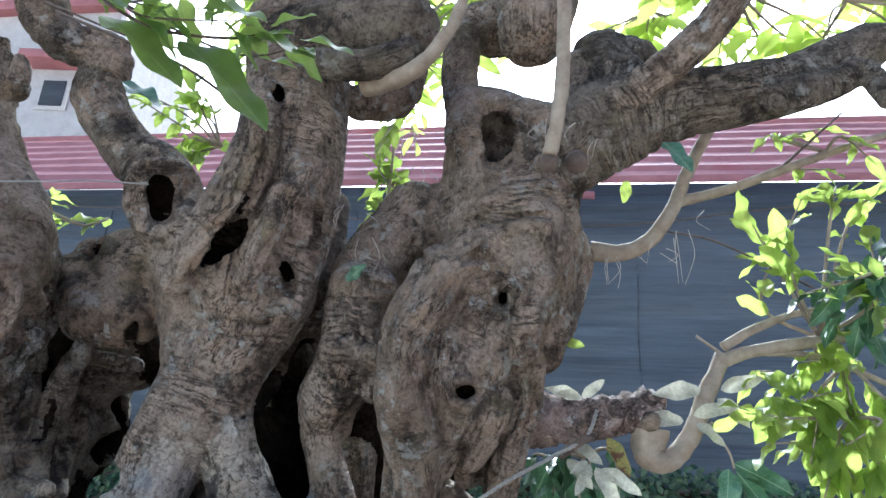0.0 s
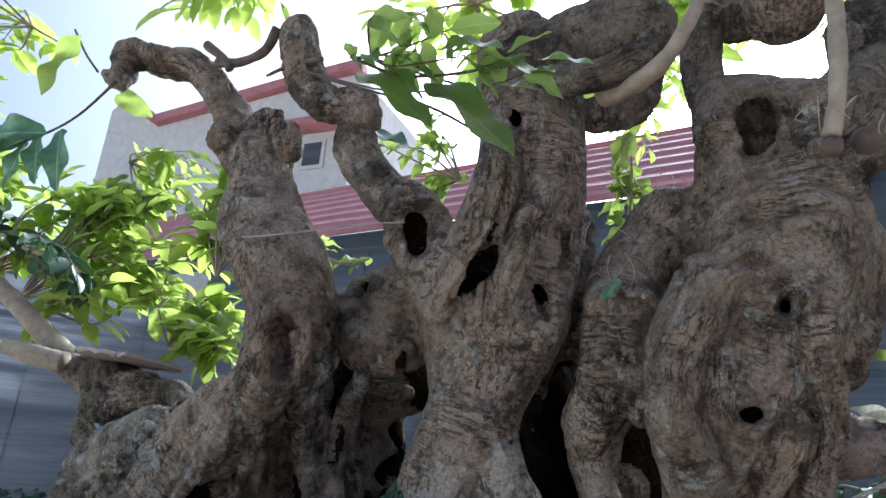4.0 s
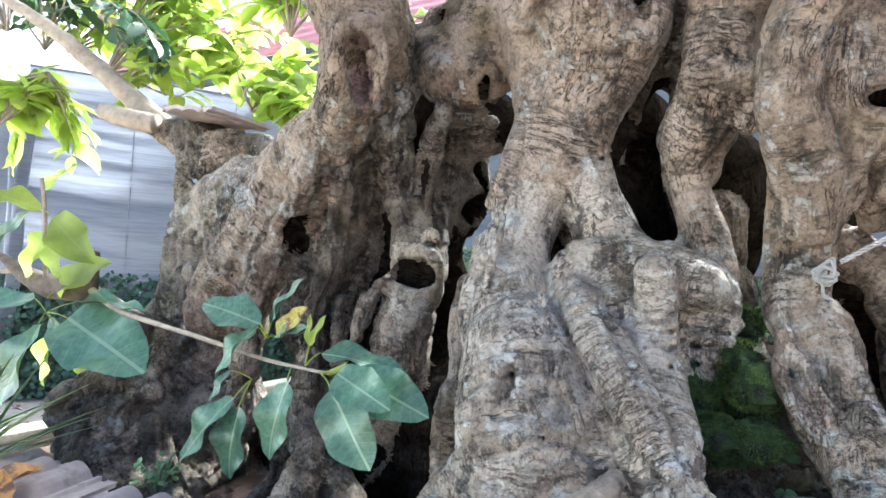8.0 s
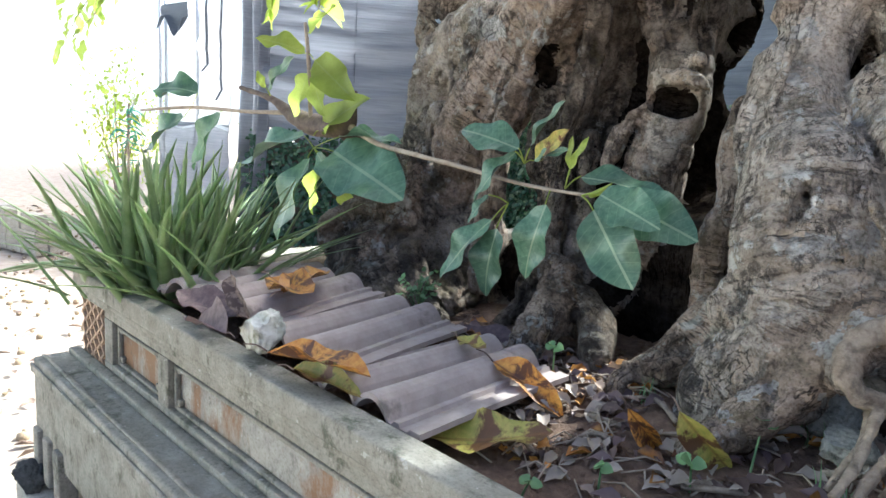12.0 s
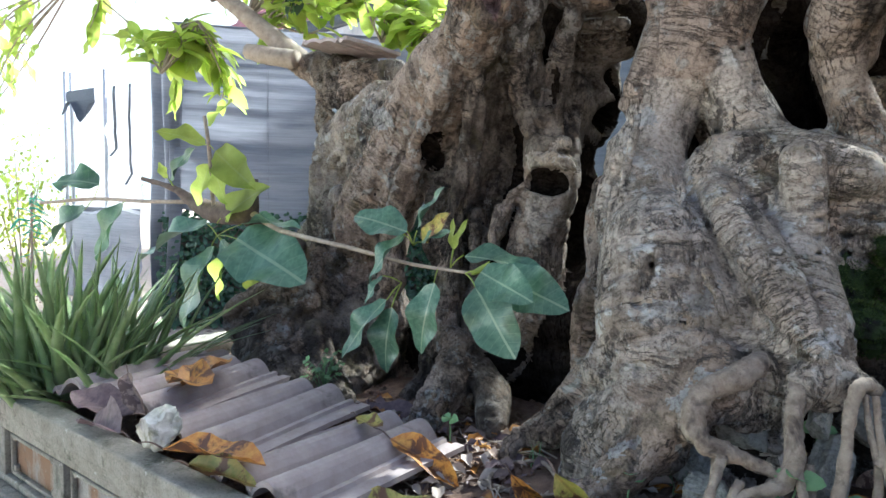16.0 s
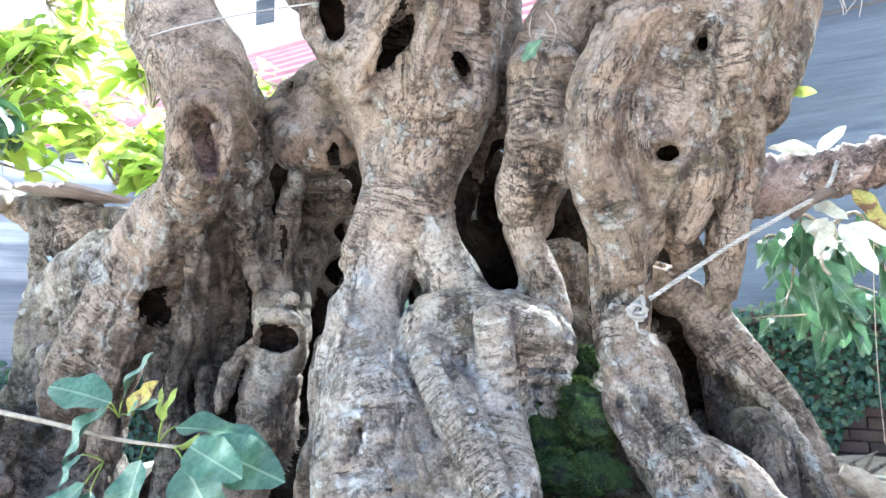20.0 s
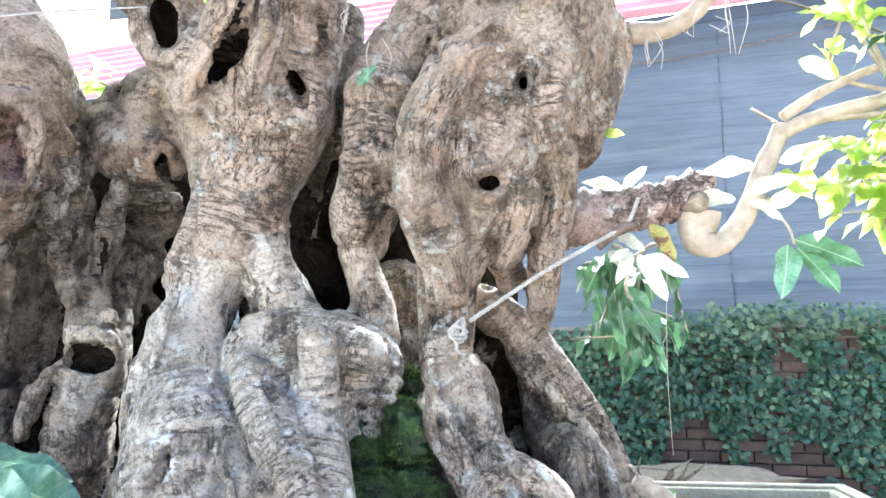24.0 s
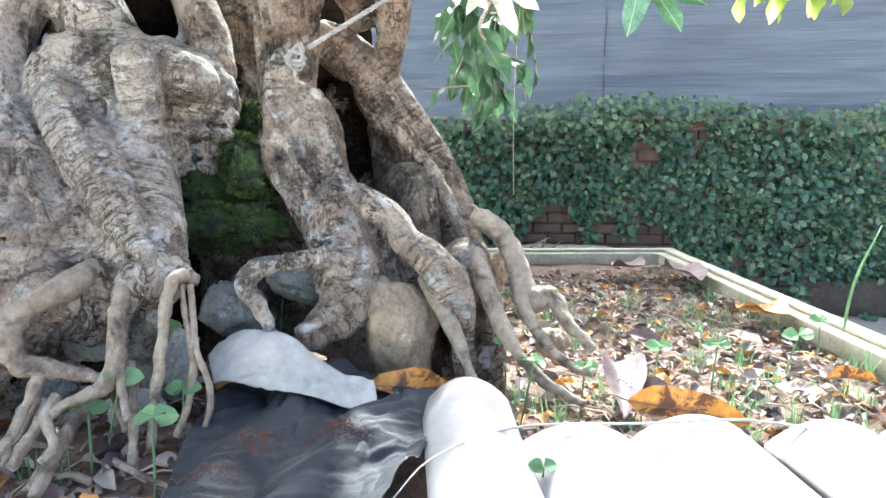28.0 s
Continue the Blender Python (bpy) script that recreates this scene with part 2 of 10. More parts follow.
CONCRETE = concrete_material("weathered_concrete", (0.215, 0.203, 0.162), (0.38, 0.358, 0.295), (0.080, 0.082, 0.052), 0.53)
CONCRETE_PALE = concrete_material("pale_concrete", (0.36, 0.33, 0.27), (0.52, 0.49, 0.41), (0.17, 0.16, 0.12), 0.58)
CONCRETE_TAN = concrete_material("tan_concrete", (0.30, 0.275, 0.20), (0.43, 0.395, 0.30), (0.16, 0.15, 0.10), 0.58)
RUSTY = concrete_material("stained_render", (0.29, 0.27, 0.23), (0.46, 0.43, 0.375), (0.09, 0.085, 0.06), 0.56, (0.24, 0.125, 0.055))
ROCK = concrete_material("grey_green_rock", (0.17, 0.172, 0.145), (0.38, 0.372, 0.325), (0.06, 0.066, 0.045), 0.55)
ROCK_TAN = concrete_material("tan_rock", (0.26, 0.195, 0.12), (0.45, 0.355, 0.24), (0.13, 0.095, 0.06), 0.58)
SOIL = simple("red_brown_soil", (0.10, 0.062, 0.042), (0.23, 0.15, 0.10), 35, 0.95, 0.9, 0.012, stain=(0.05, 0.036, 0.026), stain_at=0.58, stain_scale=9)
YARD = simple("dry_yard_earth", (0.33, 0.27, 0.21), (0.50, 0.43, 0.35), 12, 0.95, 0.6, 0.01, stain=(0.30, 0.21, 0.15), stain_at=0.6, stain_scale=4)
TILE = simple("roof_tile_clay", (0.29, 0.235, 0.21), (0.42, 0.36, 0.33), 20, 0.8, 0.3, 0.002, stain=(0.15, 0.125, 0.11), stain_at=0.6, stain_scale=8, vary=0.12)
TILE_WHITE = simple("sunlit_pale_tile", (0.25, 0.232, 0.218), (0.36, 0.338, 0.32), 16, 0.75, 0.25, 0.002, stain=(0.24, 0.21, 0.19), stain_at=0.6, stain_scale=5)
BRICK = simple("ivy_wall_brick", (0.070, 0.044, 0.034), (0.135, 0.085, 0.064), 14, 0.92, 0.5, 0.004, stain=(0.10, 0.07, 0.055), stain_at=0.55, stain_scale=4, vary=0.25)
MORTAR = simple("wall_mortar", (0.09, 0.075, 0.06), (0.16, 0.135, 0.11), 20, 0.95, 0.5, 0.004)
PINK = simple("pink_metal_roof", (0.29, 0.115, 0.125), (0.40, 0.18, 0.19), 3, 0.75, 0.1, 0.002, metal=0.0, stain=(0.33, 0.10, 0.11), stain_at=0.6, stain_scale=2)


def net_material(name, c1, c2, back):
    """Woven shade net: pulled threads and long wrinkles, some light through it."""
    m, n, l, b = mat(name, 0.6)
    v = coords(n, l, (0.5, 1, 14))
    f = noise_tex(n, l, v, 4.0, 7, 0.7, 0.3)
    w = noise_tex(n, l, coords(n, l, (0.25, 1, 1.4)), 2.2, 5, 0.6, 0.4)
    c = mix(n, l, 0.5, ramp(n, l, f, [(0.35, c1), (0.65, c2)]), ramp(n, l, w, [(0.35, c1), (0.65, c2)]))
    l.new(c, b.inputs["Base Color"])
    bump(n, l, b, f, 0.9, 0.02)
    tr = n.new("ShaderNodeBsdfTranslucent")
    l.new(c, tr.inputs["Color"])
    ms = n.new("ShaderNodeMixShader")
    ms.inputs[0].default_value = back
    l.new(b.outputs[0], ms.inputs[1])
    l.new(tr.outputs[0], ms.inputs[2])
    l.new(ms.outputs[0], n["Material Output"].inputs["Surface"])
    return m


TARP = net_material("black_shade_net", (0.036, 0.046, 0.060), (0.088, 0.106, 0.134), 0.15)
# Paler copy of the net; light from behind is put into its colour.
NET_GREY_LIT = net_material("grey_shade_net_lit", (0.15, 0.165, 0.195), (0.29, 0.31, 0.35), 0.4)
PLASTER = simple("grey_gable_plaster", (0.42, 0.42, 0.42), (0.58, 0.58, 0.57), 4, 0.9, 0.2, 0.003, stain=(0.33, 0.34, 0.35), stain_at=0.6, stain_scale=2)
STEEL = simple("galvanised_pole", (0.40, 0.42, 0.45), (0.55, 0.57, 0.60), 20, 0.45, 0.1, 0.001, metal=0.6)
IVY = leaf_material("ivy_leaf", (0.026, 0.066, 0.034), (0.080, 0.155, 0.078), 0.15, 0.26)
# Backlit and shaded copies of the crown leaf carry the light in their colour.
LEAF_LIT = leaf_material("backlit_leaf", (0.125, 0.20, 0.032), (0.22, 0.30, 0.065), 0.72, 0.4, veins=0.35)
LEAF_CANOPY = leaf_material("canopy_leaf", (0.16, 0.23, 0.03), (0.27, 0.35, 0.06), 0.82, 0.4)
LEAF_DARK = leaf_material("glossy_leaf", (0.040, 0.095, 0.045), (0.07, 0.14, 0.06), 0.22, 0.34, veins=0.4)
LEAF_BLUE = leaf_material("big_leaf", (0.050, 0.115, 0.066), (0.105, 0.19, 0.112), 0.14, 0.30, veins=0.55)
LEAF_OVER = leaf_material("overhanging_leaf", (0.045, 0.11, 0.025), (0.075, 0.15, 0.04), 0.4, 0.35, veins=0.3)
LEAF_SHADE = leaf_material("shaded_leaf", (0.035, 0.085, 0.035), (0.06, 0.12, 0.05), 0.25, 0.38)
LEAF_YOUNG = leaf_material("young_leaf", (0.20, 0.27, 0.04), (0.30, 0.36, 0.07), 0.4, 0.4)
CLOVER = leaf_material("weed_leaf", (0.13, 0.25, 0.10), (0.22, 0.36, 0.16), 0.3, 0.5)
ALOE = leaf_material("aloe_leaf", (0.22, 0.34, 0.12), (0.40, 0.50, 0.25), 0.3, 0.28)
DEAD = leaf_material("dead_leaf", (0.17, 0.115, 0.09), (0.32, 0.24, 0.18), 0.1, 0.7, (0.08, 0.05, 0.04))
LITTER = leaf_material("pale_litter", (0.30, 0.25, 0.20), (0.50, 0.43, 0.36), 0.1, 0.8)
DEAD_PURPLE = leaf_material("dead_purple_leaf", (0.10, 0.065, 0.065), (0.19, 0.13, 0.125), 0.1, 0.6)
DEAD_ORANGE = leaf_material("orange_leaf", (0.36, 0.14, 0.025), (0.52, 0.27, 0.05), 0.15, 0.5, (0.10, 0.04, 0.018), veins=0.7)
DEAD_YELLOW = leaf_material("yellow_green_leaf", (0.24, 0.25, 0.045), (0.42, 0.33, 0.08), 0.15, 0.5, (0.12, 0.055, 0.02), veins=0.4, spot_scale=3.5)
MOSS = simple("moss", (0.016, 0.034, 0.008), (0.060, 0.105, 0.020), 40, 0.95, 1.0, 0.008, stain=(0.016, 0.018, 0.012), stain_at=0.50, stain_scale=12)
TERRA = simple("terracotta_strip", (0.36, 0.24, 0.15), (0.48, 0.34, 0.23), 30, 0.85, 0.3, 0.002)
MOSS_TIP = leaf_material("moss_frond", (0.035, 0.070, 0.014), (0.13, 0.19, 0.035), 0.25, 0.7, spots=(0.020, 0.030, 0.012), spot_scale=16)
STONE_WHITE = simple("white_olive_stone", (0.26, 0.26, 0.19), (0.70, 0.69, 0.62), 16, 0.8, 0.7, 0.006, stain=(0.20, 0.20, 0.13), stain_at=0.52, stain_scale=12)
ROPE = simple("white_nylon_rope", (0.24, 0.23, 0.20), (0.44, 0.42, 0.38), 60, 0.7, 0.4, 0.001)
BAG = simple("black_plastic_bag", (0.010, 0.011, 0.014), (0.026, 0.028, 0.033), 30, 0.78, 0.5, 0.004)
CLOTH = simple("white_sack", (0.26, 0.25, 0.225), (0.39, 0.375, 0.345), 40, 0.85, 0.4, 0.003, stain=(0.16, 0.15, 0.14), stain_at=0.62, stain_scale=7)
HUSK = simple("coir_fibre", (0.08, 0.032, 0.016), (0.16, 0.065, 0.032), 60, 0.95, 0.8, 0.004)


# ---- building blocks ----
def part(name, bm, material, parent=None, label="", smooth=True):
    me = bpy.data.meshes.new(name)
    bm.to_mesh(me)
    bm.free()
    return part_mesh(name, me, material, parent, label, smooth)


def part_mesh(name, me, material, parent=None, label="", smooth=True):
    if smooth:
        me.polygons.foreach_set("use_smooth", [True] * len(me.polygons))
    if material and not me.materials:
        me.materials.append(material)
    ob = new(name, me)
    ob.parent = parent
    if label:
        tagged(ob, label)
    return ob


def thing(name, label, category, place=(0, 0, 0), rot=(0, 0, 0), group="", kind=""):
    ob = new(name)
    ob.matrix_world = pose(*place, *rot)
    return tagged(ob, label, category, group, kind)


def box(bm, lo, hi, m=None, bev=0.0):
    r = bmesh.ops.create_cube(bm, size=1)
    c = [(a + b) / 2 for a, b in zip(lo, hi)]
    s = [b - a for a, b in zip(lo, hi)]
    mm = Matrix.Translation(c) @ Matrix.Diagonal((*s, 1))
    if m is not None:
        mm = m @ mm
    bmesh.ops.transform(bm, matrix=mm, verts=r["verts"])
    if bev:
        es = list({e for v in r["verts"] for e in v.link_edges})
        bmesh.ops.bevel(bm, geom=es, offset=bev, segments=2, affect='EDGES', profile=0.6)


def boxed(lo, hi, bev=0.004):
    bm = bmesh.new()
    box(bm, lo, hi, None, bev)
    return bm


def smooth_path(pts, n):
    """Catmull-Rom through rows of numbers, n steps a span."""
    p = np.array(pts, float)
    p = np.vstack([2 * p[0] - p[1], p, 2 * p[-1] - p[-2]])
    out = []
    for i in range(1, len(p) - 2):
        for s in range(n):
            u = s / n
            out.append(0.5 * (2 * p[i] + (p[i + 1] - p[i - 1]) * u + (2 * p[i - 1] - 5 * p[i] + 4 * p[i + 1] - p[i + 2]) * u * u
                              + (3 * p[i] - p[i - 1] - 3 * p[i + 1] + p[i + 2]) * u ** 3))
    out.append(p[-2])
    return np.array(out)


def tube(bm, pts, sides=8, steps=4, wob=0.0, seed=0, cap=True):
    """A tapered tube along rows (x, y, z, r), with a little unevenness."""
    q = smooth_path(pts, steps)
    rng = np.random.RandomState(seed)
    up = Vector((0.3, 0.2, 1))
    rings = []
    for i, (x, y, z, r) in enumerate(q):
        a, b = q[max(i - 1, 0)], q[min(i + 1, len(q) - 1)]
        d = Vector(b[:3] - a[:3])
        d = d.normalized() if d.length > 1e-9 else Vector((0, 0, 1))
        s = d.cross(up)
        s = s.normalized() if s.length > 1e-3 else d.orthogonal().normalized()
        w = s.cross(d)
        ring = []
        for k in range(sides):
            an = 2 * math.pi * k / sides
            rr = max(r, 1e-4) * (1 + wob * rng.uniform(-1, 1))
            ring.append(bm.verts.new(Vector((x, y, z)) + (s * math.cos(an) + w * math.sin(an)) * rr))
        rings.append(ring)
    for a, b in zip(rings, rings[1:]):
        for k in range(sides):
            bm.faces.new((a[k], a[(k + 1) % sides], b[(k + 1) % sides], b[k]))
    if cap:
        bm.faces.new(rings[0][::-1])
        bm.faces.new(rings[-1])


def tubed(pts, **kw):
    bm = bmesh.new()
    tube(bm, pts, **kw)
    bm.normal_update()
    bmesh.ops.recalc_face_normals(bm, faces=bm.faces)
    return bm


def gnarled(rows, amp=0.25, sides=22, steps=12, scale=30.0, seed=0):
    """A limb with lumpy bark: a tube pushed in and out by noise."""
    bm = tubed(rows, sides=sides, steps=steps)
    r = float(np.mean([q[3] for q in rows]))
    co = np.array([v.co[:] for v in bm.verts]) + seed
    d = (fbm(co * scale, 4) * 1.6 - np.abs(fbm(co * scale * 2.2 + 7, 3)) * 1.2) * amp * r
    bm.normal_update()
    for v, k in zip(bm.verts, d):
        v.co += v.normal * k
    return bm


def lattice(shape, seed):
    return np.random.RandomState(seed).rand(*shape).astype(np.float32)


NOISE_A = lattice((64, 64, 64), 7)


def vnoise(p):
    """Smooth value noise in 0..1 for rows of points."""
    i = np.floor(p).astype(np.int64)
    f = p - i
    f = f * f * (3 - 2 * f)
    out = 0
    for dx in (0, 1):
        wx = f[:, 0] if dx else 1 - f[:, 0]
        for dy in (0, 1):
            wy = f[:, 1] if dy else 1 - f[:, 1]
            for dz in (0, 1):
                wz = f[:, 2] if dz else 1 - f[:, 2]
                out = out + wx * wy * wz * NOISE_A[(i[:, 0] + dx) % 64, (i[:, 1] + dy) % 64, (i[:, 2] + dz) % 64]
    return out


def fbm(p, octaves=4, gain=0.5):
    s, a, t = 0, 1.0, 0
    for o in range(octaves):
        s = s + a * (vnoise(p * 2.03 ** o + 17.3 * o) - 0.5)
        t += a
        a *= gain
    return s / t


def mesh_from(name, verts, faces):
    me = bpy.data.meshes.new(name)
    me.from_pydata(verts.tolist() if hasattr(verts, "tolist") else verts, [], faces.tolist() if hasattr(faces, "tolist") else faces)
    me.update()
    return me


def rock(name, size, seed, material, parent=None, label="", rough=0.16, facets=9):
    """A broken stone: a lumpy ball cut by random planes, with fine unevenness."""
    bm = bmesh.new()
    bmesh.ops.create_icosphere(bm, subdivisions=5, radius=1)
    co = np.array([v.co[:] for v in bm.verts])
    g = np.random.RandomState(int(abs(seed) * 13) + 1)
    p = co * (1 + fbm(co * 1.3 + seed * 5.1, 4) * 6.6 * rough)[:, None]
    for _ in range(facets):
        n = g.normal(0, 1, 3)
        n /= np.linalg.norm(n)
        over = np.maximum(p @ n - g.uniform(.55, .85), 0)
        p -= over[:, None] * n * 0.9
    p *= (1 + fbm(co * 5 + seed * 3.3 + 9, 4) * rough * 1.6 - np.abs(fbm(co * 3.1 + seed, 3)) * rough * 1.2)[:, None]
    for v, q in zip(bm.verts, p):
        v.co = Vector((q[0] * size[0], q[1] * size[1], q[2] * size[2]))
    return part(name, bm, material, parent, label)


# ---- the tree: stems blended as one solid, then skinned ----
STEP = 0.0062
LO = np.array([-1.72, 1.06, 0.62])
HI = np.array([1.72, 2.45, 3.0])
DIMS = np.ceil((HI - LO) / STEP).astype(int) + 1
FIELD = np.full(DIMS, 0.25, np.float32)
TONE = np.zeros(DIMS, np.int8)
OWNER = np.zeros(DIMS, np.int16)      # the stem that each piece of bark belongs to
STEMS = []


def stretch_of(a, b, ra, rb, reach):
    """The piece of the grid near a tapered capsule, and its distance there."""
    r = max(ra, rb) + reach
    lo = np.clip(np.floor((np.minimum(a, b) - r - LO) / STEP).astype(int), 0, DIMS - 1)
    hi = np.clip(np.ceil((np.maximum(a, b) + r - LO) / STEP).astype(int) + 1, 1, DIMS)
    if (hi <= lo).any():
        return None, None
    ax = [LO[i] + STEP * np.arange(lo[i], hi[i], dtype=np.float32) for i in range(3)]
    x, y, z = ax[0][:, None, None], ax[1][None, :, None], ax[2][None, None, :]
    d = b - a
    n = float(d @ d) + 1e-9
    t = np.clip(((x - a[0]) * d[0] + (y - a[1]) * d[1] + (z - a[2]) * d[2]) / n, 0, 1)
    q = np.sqrt((x - a[0] - t * d[0]) ** 2 + (y - a[1] - t * d[1]) ** 2 + (z - a[2] - t * d[2]) ** 2)
    return tuple(slice(p, s) for p, s in zip(lo, hi)), (q - (ra + (rb - ra) * t)).astype(np.float32)


def whole(rows, reach):
    """The stretch of the grid that rows take up, and the distance to all of them."""
    q = smooth_path(rows, 3) if len(rows) > 2 else np.array(rows, float)
    if len(q) == 1:
        q = np.vstack([q, q + (0, 0, 0.002, 0)])
    q[:, 3] = np.maximum(q[:, 3], 0.003)
    r = q[:, 3:].max() + reach
    lo = np.clip(np.floor((q[:, :3].min(0) - r - LO) / STEP).astype(int), 0, DIMS - 1)
    hi = np.clip(np.ceil((q[:, :3].max(0) + r - LO) / STEP).astype(int) + 1, 1, DIMS)
    if (hi <= lo).any():
        return None, None
    own = np.full(hi - lo, 0.3, np.float32)
    for p, e in zip(q[:-1], q[1:]):
        s, d = stretch_of(p[:3], e[:3], p[3], e[3], reach)
        if s is None:
            continue
        t = tuple(slice(a.start - b, a.stop - b) for a, b in zip(s, lo))
        own[t] = np.minimum(own[t], d)
    return tuple(slice(a, b) for a, b in zip(lo, hi)), own


def limb(*rows, k=0.03, tone=0):
    """Blend a tapering stem along rows (x, y, z, radius) into the solid."""
    s, d = whole(rows, 0.06)
    if s is None:
        return
    f = FIELD[s]
    h = np.maximum(k - np.abs(f - d), 0) / k
    own = (d < f) & (d < 0.04)
    TONE[s][own] = tone
    if max(q[3] for q in rows) > 0.03 and len(rows) > 1 or not STEMS:
        OWNER[s][own] = len(STEMS)
        STEMS.append(smooth_path(rows, 3) if len(rows) > 2 else np.array(rows, float))
    FIELD[s] = np.minimum(f, d) - h * h * k / 4.0


def carve(*rows, k=0.01):
    """Hollow the solid out along rows."""
    s, d = whole(rows, 0.05)
    if s is None:
        return
    f, g = FIELD[s], -d
    h = np.maximum(k - np.abs(f - g), 0) / k
    # Deep parts take the near-black tone that paints shade.
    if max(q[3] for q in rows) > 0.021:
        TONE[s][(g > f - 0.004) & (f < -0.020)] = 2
    FIELD[s] = np.maximum(f, g) + h * h * k / 4.0


def dent(*rows, k=0.03):
    """Press the solid in softly along rows."""
    s, d = whole(rows, 0.05)
    if s is not None:
        f, g = FIELD[s], -d
        h = np.maximum(k - np.abs(f - g), 0) / k
        FIELD[s] = np.maximum(f, g) + h * h * k / 4.0


def stain(*rows, tone=3):
    """Give the wood along rows another bark, leaving its shape alone."""
    s, d = whole(rows, 0.02)
    if s is not None:
        TONE[s][d < 0] = tone


limb((0.103, 1.703, 2.710, 0.128), (0.132, 1.689, 2.492, 0.128), (0.129, 1.709, 2.305, 0.145), (0.062, 1.747, 2.052, 0.178), (0.064, 1.768, 1.994, 0.165), (0.020, 1.781, 1.828, 0.121), (-0.022, 1.795, 1.690, 0.114), k=0.028)  # central trunk
limb((-0.059, 1.777, 2.053, 0.127), (-0.060, 1.775, 2.011, 0.109), (-0.045, 1.773, 1.847, 0.081), k=0.028)  # central trunk left swell
limb((-0.043, 1.818, 1.706, 0.107), (-0.085, 1.779, 1.562, 0.097), (-0.090, 1.714, 1.425, 0.092), (-0.032, 1.628, 1.274, 0.107), (-0.002, 1.569, 1.239, 0.123), (0.026, 1.519, 1.107, 0.136), (0.045, 1.500, 1.038, 0.127), (0.022, 1.468, 0.929, 0.118), (-0.069, 1.423, 0.852, 0.072), (-0.069, 1.443, 0.660, 0.083), k=0.028, tone=1)  # left leg
limb((0.063, 1.786, 1.655, 0.065), (0.090, 1.795, 1.557, 0.073), (0.152, 1.765, 1.455, 0.080), (0.243, 1.705, 1.425, 0.070), (0.333, 1.679, 1.405, 0.049), k=0.017, tone=1)  # right leg
limb((0.112, 1.761, 1.340, 0.095), (0.123, 1.687, 1.285, 0.083), (0.142, 1.641, 1.172, 0.099), (0.161, 1.594, 1.068, 0.114), (0.168, 1.561, 1.072, 0.105), (0.168, 1.581, 0.660, 0.121), k=0.028, tone=1)  # front mass
limb((-0.181, 1.679, 1.385, 0.021), (-0.192, 1.685, 1.279, 0.029), (-0.162, 1.646, 1.184, 0.030), (-0.185, 1.632, 1.100, 0.035), (-0.177, 1.611, 0.975, 0.035), (-0.177, 1.631, 0.660, 0.040), k=0.008)  # left side root
limb((-0.140, 1.572, 0.914, 0.081), (-0.202, 1.489, 0.846, 0.046), (-0.268, 1.419, 0.814, 0.023), (-0.268, 1.439, 0.660, 0.026), k=0.022)  # flare to left soil
limb((0.151, 1.422, 1.032, 0.065), (0.059, 1.364, 0.903, 0.050), (0.002, 1.313, 0.833, 0.038), (-0.056, 1.259, 0.785, 0.024), (-0.056, 1.279, 0.660, 0.027), k=0.017)  # front foot
limb((0.249, 1.766, 1.458, 0.048), (0.333, 1.743, 1.419, 0.044), (0.353, 1.769, 1.367, 0.050), (0.294, 1.796, 1.328, 0.058), k=0.011, tone=1)  # ledge strata
limb((-0.021, 1.768, 2.098, 0.096), (-0.158, 1.726, 2.150, 0.075), (-0.188, 1.734, 2.260, 0.086), (-0.282, 1.714, 2.339, 0.065), (-0.374, 1.690, 2.467, 0.064), (-0.354, 1.666, 2.580, 0.060), (-0.469, 1.642, 2.596, 0.057), (-0.533, 1.622, 2.697, 0.060), (-0.573, 1.622, 2.837, 0.061), k=0.017)  # side limb
limb((-0.280, 1.858, 2.066, 0.093), (-0.233, 1.819, 1.921, 0.080), (-0.313, 1.824, 1.931, 0.088), (-0.403, 1.857, 2.014, 0.069), (-0.449, 1.846, 1.933, 0.056), k=0.017)  # knothole block
limb((-0.383, 1.884, 2.087, 0.054), (-0.227, 1.822, 2.079, 0.074), (-0.090, 1.772, 2.044, 0.083), k=0.017)  # bridge above hole
limb((-0.705, 1.709, 2.557, 0.070), (-0.666, 1.698, 2.395, 0.093), (-0.610, 1.677, 2.221, 0.127), (-0.489, 1.635, 2.051, 0.119), (-0.463, 1.595, 1.903, 0.092), (-0.520, 1.627, 1.780, 0.082), (-0.663, 1.744, 1.707, 0.109), (-0.843, 1.839, 1.581, 0.132), (-0.984, 1.879, 1.418, 0.136), (-1.094, 1.892, 1.248, 0.130), (-1.104, 1.930, 1.210, 0.121), (-1.161, 1.930, 0.961, 0.124), (-1.080, 1.908, 0.748, 0.123), (-1.080, 1.928, 0.660, 0.141), k=0.028)  # left trunk
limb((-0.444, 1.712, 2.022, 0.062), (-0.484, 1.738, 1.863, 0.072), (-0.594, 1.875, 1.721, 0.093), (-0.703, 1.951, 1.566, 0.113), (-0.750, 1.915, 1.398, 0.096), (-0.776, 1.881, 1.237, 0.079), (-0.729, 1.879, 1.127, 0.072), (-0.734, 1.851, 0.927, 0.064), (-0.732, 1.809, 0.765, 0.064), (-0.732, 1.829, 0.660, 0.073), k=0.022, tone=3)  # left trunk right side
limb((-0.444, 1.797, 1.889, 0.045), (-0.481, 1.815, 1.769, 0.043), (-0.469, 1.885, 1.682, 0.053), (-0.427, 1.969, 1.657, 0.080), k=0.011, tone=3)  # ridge
